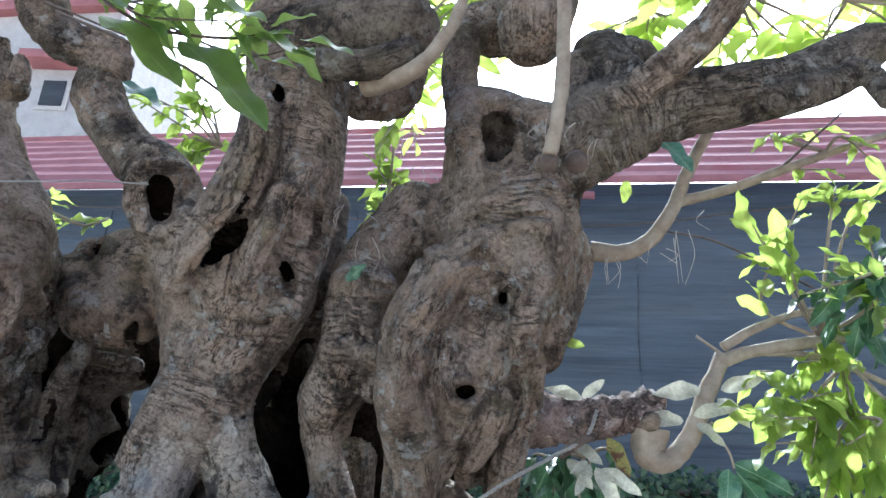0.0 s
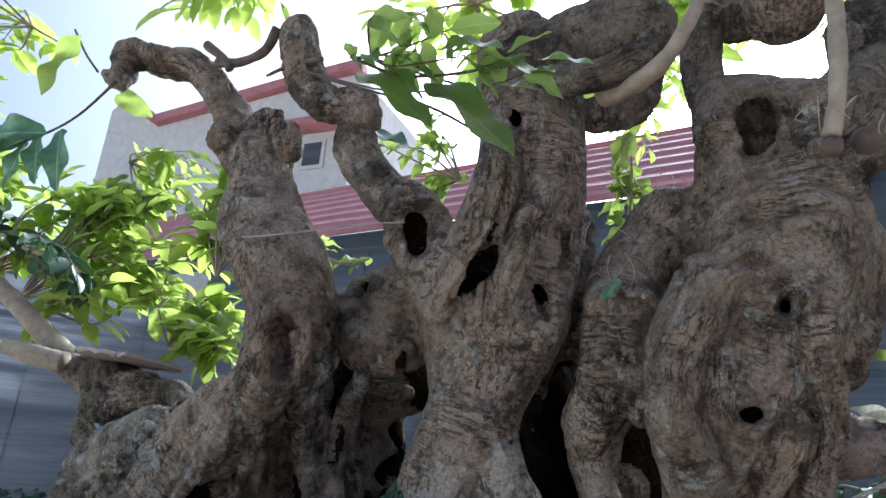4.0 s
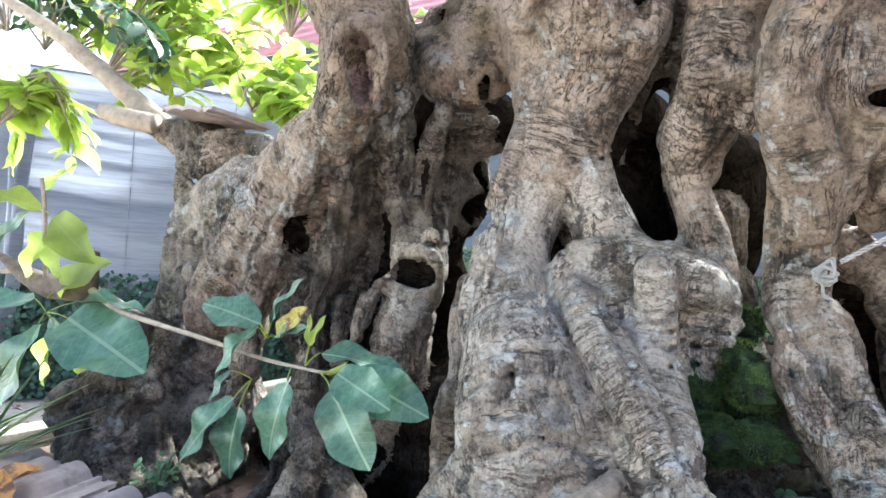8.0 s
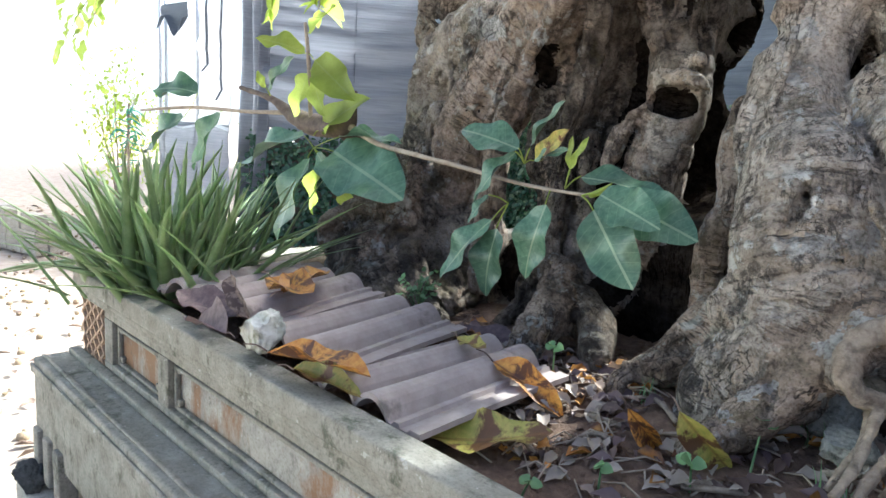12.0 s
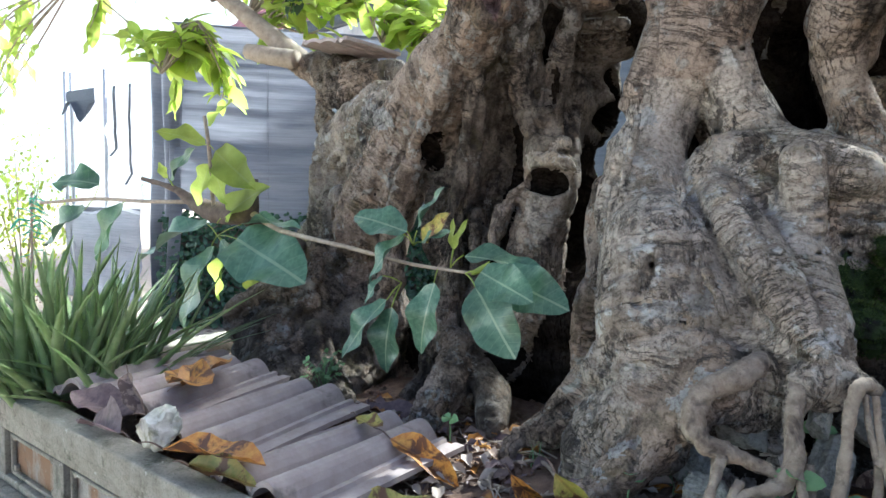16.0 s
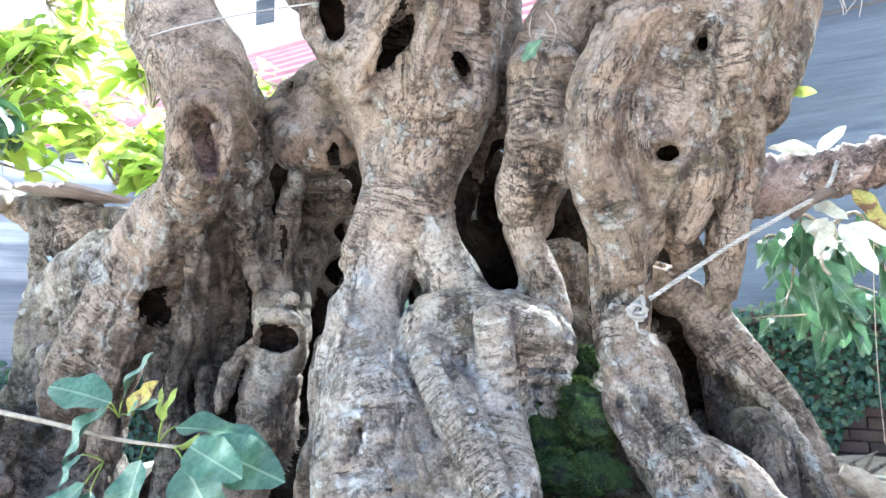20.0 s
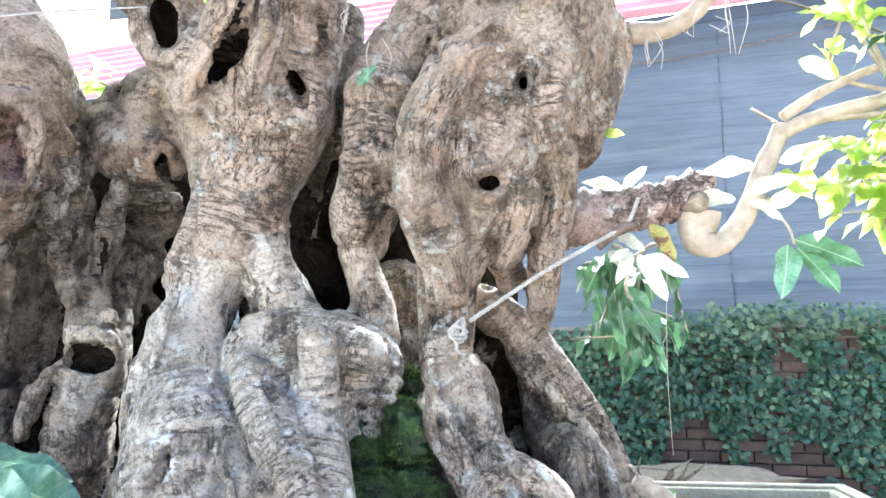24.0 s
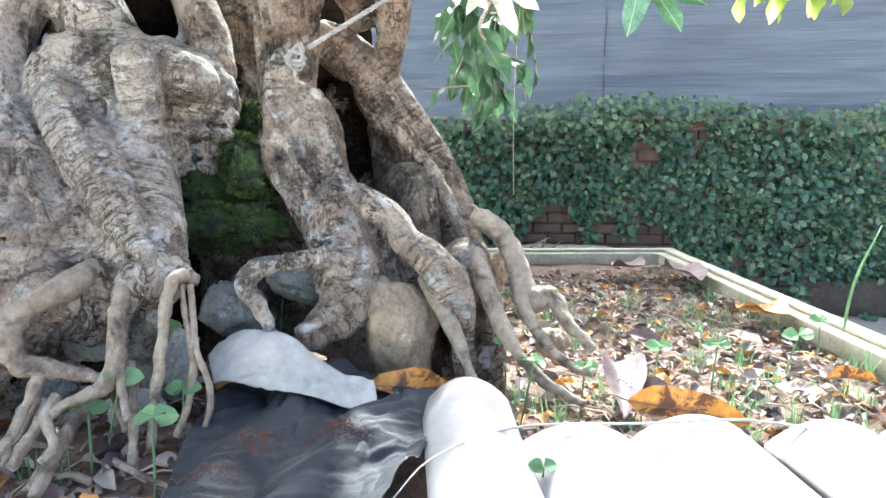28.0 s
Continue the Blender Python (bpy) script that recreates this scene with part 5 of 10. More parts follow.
stain((0.110, 1.364, 1.013, 0.014), (0.175, 1.383, 1.045, 0.016), (0.218, 1.408, 1.037, 0.010), tone=5)  # foot crust line
stain((0.308, 1.417, 1.095, 0.018), (0.328, 1.426, 1.108, 0.014), tone=5)  # foot crust spot
limb((0.231, 1.876, 2.270, 0.053), (0.242, 1.845, 2.111, 0.050), (0.222, 1.876, 1.984, 0.050), (0.160, 2.008, 1.899, 0.062), (0.100, 2.096, 1.772, 0.080), k=0.006, tone=3)  # crevice floor
stain((0.512, 1.621, 1.663, 0.030), (0.523, 1.623, 1.635, 0.021), tone=3)  # column stain
stain((0.496, 1.646, 1.601, 0.023), (0.507, 1.652, 1.579, 0.016), tone=3)  # column stain
stain((0.558, 1.714, 1.553, 0.031), (0.564, 1.782, 1.530, 0.023), tone=3)  # column stain
stain((0.530, 1.738, 1.458, 0.027), (0.543, 1.725, 1.430, 0.019), tone=3)  # column stain
stain((0.569, 2.057, 1.422, 0.039), (0.585, 2.039, 1.383, 0.027), tone=3)  # column stain
stain((0.603, 1.723, 1.310, 0.027), (0.614, 1.740, 1.282, 0.019), tone=3)  # column stain
stain((0.673, 2.005, 1.184, 0.029), (0.688, 1.672, 1.192, 0.016), tone=3)  # column stain
stain((-0.138, 1.460, 1.996, 0.026), (-0.339, 1.808, 2.124, 0.023), tone=3)  # trunk stain
stain((-0.198, 1.786, 1.956, 0.033), (-0.190, 1.790, 1.922, 0.023), tone=3)  # trunk stain
stain((-0.408, 1.557, 1.983, 0.029), (-0.385, 1.541, 1.947, 0.020), tone=3)  # trunk stain
stain((-0.523, 1.554, 1.811, 0.035), (-0.516, 1.560, 1.778, 0.025), tone=3)  # trunk stain
stain((-0.498, 1.766, 1.700, 0.032), (-0.494, 1.776, 1.671, 0.022), tone=3)  # trunk stain
limb((-0.192, 1.650, 2.269, 0.020), (-0.234, 1.677, 2.217, 0.020), (-0.204, 1.670, 2.134, 0.020), (-0.136, 1.670, 2.095, 0.019), (-0.081, 1.663, 2.140, 0.019), (-0.101, 1.736, 2.252, 0.020), (-0.125, 1.685, 2.275, 0.020), (-0.192, 1.650, 2.269, 0.020), k=0.006)  # limb hollow rim
carve((-0.183, 1.712, 2.251, 0.052), (-0.175, 1.725, 2.203, 0.061), (-0.155, 1.711, 2.160, 0.042), k=0.008)  # limb hollow
carve((0.003, 1.634, 2.043, 0.028), (0.040, 1.580, 2.063, 0.035), (0.066, 1.559, 2.098, 0.024), k=0.006)  # trunk crack low
carve((0.080, 1.542, 2.113, 0.013), (0.104, 1.535, 2.181, 0.012), (0.117, 1.528, 2.235, 0.011), k=0.006)  # trunk crack
dent((0.120, 1.527, 2.242, 0.009), (0.120, 1.524, 2.306, 0.010), (0.107, 1.527, 2.365, 0.008), k=0.008)  # trunk crack top
carve((0.119, 1.595, 2.456, 0.029), k=0.008)  # trunk pit high
carve((0.231, 1.642, 2.177, 0.013), (0.225, 1.685, 2.148, 0.017), (0.227, 1.660, 2.096, 0.011), k=0.006)  # trunk slit right
carve((0.171, 1.657, 2.041, 0.022), (0.178, 1.676, 2.012, 0.017), k=0.006)  # trunk pit mid
limb((0.157, 1.525, 2.086, 0.021), (0.158, 1.526, 2.167, 0.021), (0.193, 1.535, 2.188, 0.016), (0.204, 1.600, 2.173, 0.016), k=0.006)  # trunk ridge
carve((-0.208, 1.784, 1.892, 0.031), (-0.220, 1.846, 1.867, 0.032), k=0.006)  # knothole wide
dent((0.601, 1.569, 2.091, 0.010), (0.692, 1.558, 2.040, 0.012), (0.646, 1.593, 1.980, 0.010), (0.557, 1.559, 1.914, 0.011), (0.500, 1.546, 1.809, 0.010), k=0.010)  # right eye fold
limb((0.588, 1.558, 2.046, 0.020), (0.667, 1.583, 2.115, 0.023), (0.758, 1.570, 2.145, 0.021), (0.856, 1.643, 2.149, 0.017), k=0.008)  # right brow
limb((0.494, 1.532, 1.904, 0.017), (0.539, 1.544, 1.986, 0.020), (0.602, 1.556, 2.033, 0.018), k=0.008)  # right brow b
dent((0.614, 1.588, 2.141, 0.008), (0.695, 1.601, 2.173, 0.010), (0.787, 1.582, 2.180, 0.008), k=0.010)  # right neck groove
dent((0.606, 1.622, 1.751, 0.013), (0.642, 1.608, 1.777, 0.015), (0.665, 1.599, 1.814, 0.010), k=0.008)  # right belly fold
dent((0.737, 1.583, 1.879, 0.010), (0.775, 1.678, 1.792, 0.014), (0.770, 1.720, 1.692, 0.014), k=0.010)  # right side groove
dent((0.681, 1.696, 2.441, 0.062), (0.675, 1.700, 2.406, 0.056), k=0.010)  # right dark hollow
dent((0.324, 1.694, 1.887, 0.008), (0.377, 1.704, 1.879, 0.008), (0.435, 1.554, 1.868, 0.007), k=0.006)  # stem band
dent((0.292, 1.705, 1.793, 0.008), (0.351, 1.720, 1.788, 0.010), (0.410, 1.582, 1.791, 0.008), k=0.006)  # stem band b
dent((0.324, 1.680, 2.037, 0.008), (0.381, 1.682, 2.006, 0.011), (0.436, 1.700, 2.007, 0.008), k=0.006)  # stem band c
carve((0.203, 1.936, 1.894, 0.025), (0.160, 2.039, 1.796, 0.043), (0.151, 1.924, 1.682, 0.058), (0.184, 1.880, 1.572, 0.060), (0.222, 1.862, 1.515, 0.050), k=0.012)  # deep gap
carve((0.192, 2.005, 1.905, 0.025), (0.148, 2.107, 1.803, 0.043), (0.138, 1.993, 1.685, 0.058), (0.172, 1.949, 1.571, 0.060), (0.211, 1.931, 1.512, 0.050), k=0.012)  # deep gap
carve((0.181, 2.073, 1.916, 0.025), (0.136, 2.176, 1.810, 0.043), (0.125, 2.062, 1.688, 0.058), (0.160, 2.018, 1.569, 0.060), (0.201, 2.000, 1.508, 0.050), k=0.012)  # deep gap
stain((-0.410, 1.829, 1.633, 0.081), (-0.396, 1.833, 1.607, 0.065), tone=3)  # left dark patch
stain((-0.346, 1.846, 1.732, 0.073), (-0.384, 1.960, 1.712, 0.062), tone=3)  # left dark patch
stain((-0.315, 2.031, 1.753, 0.079), (-0.322, 2.092, 1.727, 0.065), tone=3)  # left dark patch
stain((-0.367, 1.902, 1.517, 0.100), (-0.342, 1.886, 1.493, 0.079), tone=3)  # left dark patch
stain((-0.419, 1.818, 1.529, 0.081), (-0.397, 1.807, 1.506, 0.064), tone=3)  # left dark patch
stain((-0.353, 2.051, 1.601, 0.080), (-0.351, 2.088, 1.572, 0.065), tone=3)  # left dark patch
carve((-0.345, 2.087, 1.710, 0.036), (-0.351, 2.116, 1.603, 0.043), (-0.165, 1.694, 1.532, 0.034), k=0.010)  # left gap
carve((-0.392, 1.835, 1.715, 0.023), (-0.401, 1.842, 1.621, 0.026), k=0.010)  # left gap b
limb((0.354, 1.892, 1.240, 0.092), (0.431, 1.890, 1.124, 0.111), (0.481, 1.862, 1.015, 0.105), (0.411, 1.807, 0.919, 0.091), k=0.020, tone=3)  # moss back
limb((0.510, 1.865, 1.212, 0.066), (0.528, 1.836, 1.077, 0.078), (0.552, 1.794, 0.965, 0.078), k=0.020, tone=3)  # moss back b
limb((-1.167, 1.718, 1.166, 0.025), (-1.142, 1.681, 1.089, 0.030), (-1.197, 1.644, 1.035, 0.035), (-1.286, 1.606, 1.014, 0.040), (-1.378, 1.586, 0.977, 0.041), (-1.413, 1.583, 0.928, 0.038), (-1.361, 1.581, 0.880, 0.033), k=0.004, tone=0)  # crown curl front
limb((-1.159, 1.612, 0.992, 0.031), (-1.254, 1.581, 0.962, 0.032), (-1.322, 1.571, 0.915, 0.033), (-1.372, 1.569, 0.841, 0.030), k=0.004, tone=3)  # crown curl mid
limb((-1.214, 1.595, 0.931, 0.052), (-1.171, 1.538, 0.837, 0.058), (-1.082, 1.497, 0.765, 0.056), (-1.075, 1.482, 0.708, 0.049), k=0.008, tone=0)  # crown root
limb((-1.103, 1.636, 0.910, 0.051), (-0.992, 1.579, 0.816, 0.055), (-0.903, 1.538, 0.758, 0.053), k=0.008, tone=3)  # crown root b
limb((0.574, 1.580, 1.775, 0.012), (0.608, 1.582, 1.784, 0.012), (0.638, 1.629, 1.775, 0.012), (0.640, 1.632, 1.746, 0.012), (0.608, 1.601, 1.722, 0.012), (0.576, 1.593, 1.735, 0.012), (0.567, 1.580, 1.758, 0.012), (0.574, 1.580, 1.775, 0.012), k=0.004)  # knot ring
carve((0.600, 1.642, 1.768, 0.027), (0.617, 1.650, 1.766, 0.024), k=0.005)  # knot heart
dent((0.669, 1.571, 2.031, 0.007), (0.599, 1.577, 1.982, 0.010), (0.554, 1.569, 1.899, 0.011), (0.525, 1.576, 1.809, 0.011), (0.525, 1.591, 1.729, 0.009), k=0.010)  # roll crease
dent((0.393, 1.754, 2.231, 0.009), (0.472, 1.753, 2.144, 0.010), (0.516, 1.549, 2.007, 0.007), k=0.010)  # shoulder crease
dent((0.593, 1.545, 2.043, 0.012), (0.622, 1.559, 2.063, 0.015), (0.632, 1.563, 2.051, 0.011), k=0.006)  # brow scar
limb((-0.435, 1.495, 1.938, 0.023), (-0.387, 1.550, 1.961, 0.023), (-0.368, 1.614, 1.924, 0.024), (-0.425, 1.711, 1.882, 0.025), (-0.419, 1.627, 1.796, 0.024), (-0.439, 1.550, 1.776, 0.023), (-0.457, 1.512, 1.823, 0.023), (-0.451, 1.496, 1.886, 0.023), (-0.435, 1.495, 1.938, 0.023), k=0.006, tone=0)  # burl rim
dent((-0.420, 1.527, 1.905, 0.032), (-0.437, 1.582, 1.866, 0.039), (-0.424, 1.559, 1.810, 0.029), k=0.010)  # burl dish deep
carve((-0.435, 1.532, 1.908, 0.019), k=0.005)  # burl eye deep
stain((-0.438, 1.583, 1.873, 0.039), (-0.430, 1.556, 1.810, 0.035), (-0.455, 1.596, 1.842, 0.039), tone=4)  # burl pink
carve((-0.009, 1.640, 1.915, 0.009), k=0.003)  # knot small
carve((0.143, 1.665, 1.897, 0.012), (0.176, 1.662, 1.902, 0.008), k=0.003)  # knot small b
carve((-0.060, 1.681, 1.862, 0.006), (0.037, 1.640, 1.883, 0.007), (0.127, 1.662, 1.889, 0.007), (0.211, 1.819, 1.938, 0.006), k=0.004)  # waist wrinkle
dent((-0.011, 1.653, 1.871, 0.004), (0.100, 1.660, 1.862, 0.005), (0.186, 1.742, 1.882, 0.004), k=0.004)  # waist wrinkle b
limb((-0.216, 1.745, 1.885, 0.014), (-0.197, 1.753, 1.919, 0.015), (-0.174, 1.772, 1.896, 0.015), (-0.217, 1.874, 1.870, 0.014), k=0.005)  # knothole lip
carve((-0.245, 1.851, 1.907, 0.027), (-0.253, 1.877, 1.890, 0.024), k=0.005)  # knothole inner
limb((-1.382, 2.041, 1.232, 0.083), (-1.368, 2.027, 1.065, 0.090), (-1.302, 1.985, 0.906, 0.088), k=0.020, tone=3)  # left low wall
stain((0.017, 1.315, 0.899, 0.021), (0.031, 1.321, 0.909, 0.015), tone=5)  # foot lichen
stain((0.064, 1.335, 0.956, 0.019), (0.076, 1.340, 0.966, 0.013), tone=5)  # foot lichen
stain((0.002, 1.277, 0.835, 0.019), (0.015, 1.284, 0.845, 0.013), tone=5)  # foot lichen
stain((0.111, 1.344, 1.005, 0.016), (0.121, 1.351, 1.013, 0.012), tone=5)  # foot lichen
stain((0.147, 1.364, 1.048, 0.019), (0.159, 1.366, 1.056, 0.013), tone=5)  # foot lichen
stain((0.103, 1.331, 0.922, 0.015), (0.111, 1.339, 0.928, 0.010), tone=5)  # foot lichen
stain((0.046, 1.321, 0.926, 0.012), (0.045, 1.321, 0.914, 0.009), tone=3)  # foot black
stain((0.046, 1.309, 0.890, 0.010), (0.046, 1.301, 0.883, 0.007), tone=3)  # foot black
stain((0.131, 1.350, 1.019, 0.012), (0.131, 1.343, 1.009, 0.009), tone=3)  # foot black
dent((-0.212, 1.439, 0.863, 0.007), (-0.147, 1.490, 0.918, 0.009), (-0.019, 1.381, 1.014, 0.008), (0.056, 1.378, 1.051, 0.006), k=0.012)  # foot groove
carve((0.033, 1.335, 0.928, 0.009), (0.050, 1.316, 0.909, 0.010), (0.046, 1.302, 0.877, 0.007), k=0.006)  # foot cleft
stain((0.690, 1.763, 2.485, 0.073), (0.684, 1.772, 2.442, 0.066), tone=3)  # hollow stain
limb((0.281, 1.814, 1.763, 0.056), (0.274, 1.837, 1.689, 0.049), (0.292, 1.845, 1.605, 0.046), (0.331, 1.817, 1.512, 0.047), (0.360, 1.778, 1.438, 0.039), k=0.014, tone=0)  # stem prop
limb((0.000, 1.858, 1.536, 0.028), (0.009, 1.857, 1.514, 0.025), k=0.004, tone=1)  # waist knob
carve((0.687, 1.658, 1.996, 0.028), (0.693, 1.655, 1.986, 0.025), k=0.006)  # eye socket
carve((0.693, 1.682, 2.002, 0.027), k=0.006)  # eye socket deep
carve((-0.425, 1.826, 1.398, 0.034), (-0.405, 1.838, 1.394, 0.038), (-0.365, 1.835, 1.393, 0.034), k=0.006)  # mouth wide



def skin(field):
    """Surface nets: one point in each cell that the surface crosses."""
    inside = field < 0
    c = np.zeros(tuple(n - 1 for n in field.shape), np.uint8)
    for dx in (0, 1):
        for dy in (0, 1):
            for dz in (0, 1):
                c += inside[dx:dx + c.shape[0], dy:dy + c.shape[1], dz:dz + c.shape[2]]
    cells = np.argwhere((c > 0) & (c < 8))
    index = np.full(c.shape, -1, np.int32)
    index[tuple(cells.T)] = np.arange(len(cells))
    total, count = np.zeros((len(cells), 3)), np.zeros(len(cells))
    corners = [(dx, dy, dz) for dx in (0, 1) for dy in (0, 1) for dz in (0, 1)]
    value = {k: field[tuple((cells + k).T)] for k in corners}
    for k in corners:
        for axis in range(3):
            if k[axis]:
                continue
            e = list(k)
            e[axis] = 1
            e = tuple(e)
            a, b = value[k], value[e]
            cross = (a < 0) != (b < 0)
            t = np.where(cross, a / np.where(cross, a - b, 1), 0)
            p = np.array(k, float)[None, :] + t[:, None] * (np.array(e) - np.array(k))[None, :]
            total += p * cross[:, None]
            count += cross
    verts = LO + STEP * (cells + total / count[:, None])
    faces = []
    for axis in range(3):
        u, v = (axis + 1) % 3, (axis + 2) % 3
        a = np.take(inside, range(0, field.shape[axis] - 1), axis)
        b = np.take(inside, range(1, field.shape[axis]), axis)
        e = np.argwhere(a != b)
        e = e[(e[:, u] > 0) & (e[:, v] > 0) & (e[:, u] < c.shape[u]) & (e[:, v] < c.shape[v])]
        du, dv = np.eye(3, dtype=int)[u], np.eye(3, dtype=int)[v]
        quad = np.stack([index[tuple((e - o).T)] for o in (du + dv, dv, 0 * du, du)], 1)
        flip = ~a[tuple(e.T)]
        quad[flip] = quad[flip][:, ::-1]
        faces.append(quad[(quad >= 0).all(1)])
    return verts, np.vstack(faces)


def gradient(field, verts):
    g = (verts - LO) / STEP
    i = np.clip(g.astype(int), 1, np.array(field.shape) - 3)
    n = np.stack([field[tuple((i + d).T)] - field[tuple((i - d).T)] for d in np.eye(3, dtype=int)], 1).astype(float)
    return n / (np.linalg.norm(n, axis=1, keepdims=True) + 1e-9)


def grain_of(verts):
    """Where each point lies on its stem: two steps across it, and the way along it."""
    i = np.clip(((verts - LO) / STEP).round().astype(int), 0, DIMS - 1)
    own = OWNER[tuple(i.T)]
    out = np.zeros((len(verts), 3))
    for k, q in enumerate(STEMS):
        at = np.where(own == k)[0]
        if not len(at):
            continue
        p = verts[at]
        best, way, foot, run = np.full(len(p), 9.0), np.zeros(len(p)), np.zeros((len(p), 3)), 0.0
        for a, b in zip(q[:-1, :3], q[1:, :3]):
            d = b - a
            n = float(d @ d) + 1e-9
            t = np.clip((p - a) @ d / n, 0, 1)
            c = a + t[:, None] * d
            w = np.linalg.norm(p - c, axis=1)
            nearer = w < best
            best[nearer], way[nearer], foot[nearer] = w[nearer], (run + t * math.sqrt(n))[nearer], c[nearer]
            run += math.sqrt(n)
        axis = int(np.argmax(np.abs(q[-1, :3] - q[0, :3])))
        across = [e for e in range(3) if e != axis]
        out[at] = np.stack([(p - foot)[:, across[0]] + k * 0.37, (p - foot)[:, across[1]], way + k * 0.73], 1)
    return out


def bark_relief(p, n, g):
    """Lumps, folds and fissures of old bark, pushed out along n; rougher in the decayed stems."""
    warp = np.stack([fbm(p * 6 + 3, 2), fbm(p * 6 + 31, 2), fbm(p * 6 + 57, 2)], 1)
    q = p + 0.08 * warp
    g = g + 0.05 * warp
    old = np.clip(0.36 - (p[:, 0] + 0.22) * 2.2, 0.36, 1)
    old = np.maximum(old, np.clip(1.0 - (p[:, 2] - 0.95) * 4, 0, 0.7))
    lump = fbm(q * 5, 3) * 0.026 * old
    small = fbm(q * 24 + 5, 3) * 0.010 * old
    grain = fbm(q * 70 + 9, 3) * 0.0035
    split = 1 - np.abs(fbm(g * (26, 26, 4) + 11, 3)) * 10
    where_a = np.clip(fbm(p * 3.4 + 47, 2) * 6 + 0.35, 0, 1)
    split = -np.clip(split, 0, 1) ** 1.5 * 0.009 * where_a
    ring = 1 - np.abs(fbm(g * (5, 5, 30) + 23, 3)) * 8
    where = np.clip(fbm(p * 3 + 77, 2) * 6 + 0.45, 0, 1)
    ring = -np.clip(ring, 0, 1) ** 1.6 * 0.008 * where
    crease = 1 - np.abs(fbm(q * (8, 8, 4.2) + 71, 3)) * 14
    deep = np.clip(fbm(p * 4 + 17, 2) * 6 + 0.3, 0, 1)
    crease = -np.clip(crease, 0, 1) ** 1.4 * 0.016 * deep * old
    pits = -np.clip(fbm(q * 17 + 41, 2) * 4 - 0.55, 0, 1) * 0.012 * old
    flute = (np.abs(fbm(g * (12, 12, 2.4) + 63, 3)) - 0.10) * 0.055 * np.clip(old - 0.15, 0, 1)
    knob = np.clip(fbm(q * 13 + 91, 2) * 3.2 - 0.5, 0, 1) * 0.008 * old
    return p + n * (lump + small + grain + split + ring + pits + flute + knob + crease)[:, None]


tree = thing("fig_tree", "old gnarled fig tree with fused hollow trunks and bare roots", "tree", (0, 0, 0))
for end in (0, -1):
    FIELD[end], FIELD[:, end], FIELD[:, :, end] = 0.02, 0.02, 0.02
tv, tf = skin(FIELD)
tn = gradient(FIELD, tv)
tone_at = np.clip(((tv + np.stack([fbm(tv * 14 + o, 3) for o in (2, 21, 43)], 1) * 0.11 - LO) / STEP).round().astype(int), 0, DIMS - 1)
near = np.clip(((tv + np.stack([fbm(tv * 30 + o, 2) for o in (5, 25, 45)], 1) * 0.02 - LO) / STEP).round().astype(int), 0, DIMS - 1)
hard, soft = TONE[tuple(near.T)], TONE[tuple(tone_at.T)]
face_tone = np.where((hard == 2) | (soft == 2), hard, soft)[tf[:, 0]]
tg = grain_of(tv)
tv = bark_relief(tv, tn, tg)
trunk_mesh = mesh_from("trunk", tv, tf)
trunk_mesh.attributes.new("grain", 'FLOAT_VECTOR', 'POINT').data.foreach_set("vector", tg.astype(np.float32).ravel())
for m in (BARK, BARK_GREY, HEART_SHADE, BARK_DARK, SCAR, CRUST):
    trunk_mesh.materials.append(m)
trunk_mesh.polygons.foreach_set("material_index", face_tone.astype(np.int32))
trunk = part_mesh("trunk", trunk_mesh, None, tree, "knotted grey-brown bark with dark hollows and lichen")


# ---- ground and planter ----
def patch_ground():
    me = bpy.data.meshes.new("ground")
    xs = sorted(set([-400, -120, -40, -18] + [round(v, 2) for v in np.arange(-10, 8.01, 0.25)] + [16, 40, 120, 400]))
    ys = sorted(set([-400, -120, -40, -12] + [round(v, 2) for v in np.arange(-4, 10.01, 0.25)] + [16, 40, 120, 400]))
    v = [(x, y, 0) for x in xs for y in ys]
    co = np.array(v, float)
    near = (np.abs(co[:, 0]) < 14) & (np.abs(co[:, 1]) < 12)
    co[near, 2] = fbm(co[near] * 1.3, 4) * 0.06 - 0.01
    w = len(ys)
    f = [(i * w + j, (i + 1) * w + j, (i + 1) * w + j + 1, i * w + j + 1) for i in range(len(xs) - 1) for j in range(w - 1)]
    me.from_pydata(co.tolist(), [], f)
    return tagged(part_mesh("ground", me, YARD), "pale dry trodden earth of the yard with litter", "ground", kind="structure")


patch_ground()
X0, X1, Y0, Y1, RIM = -1.87, 1.93, 0.90, 3.46, 0.80
TURNED = Matrix.Translation((0, 0.86, 0)) @ Matrix.Rotation(radians(-3.0), 4, 'Z') @ Matrix.Translation((0, -0.90, 0))   # the planter stands a little askew


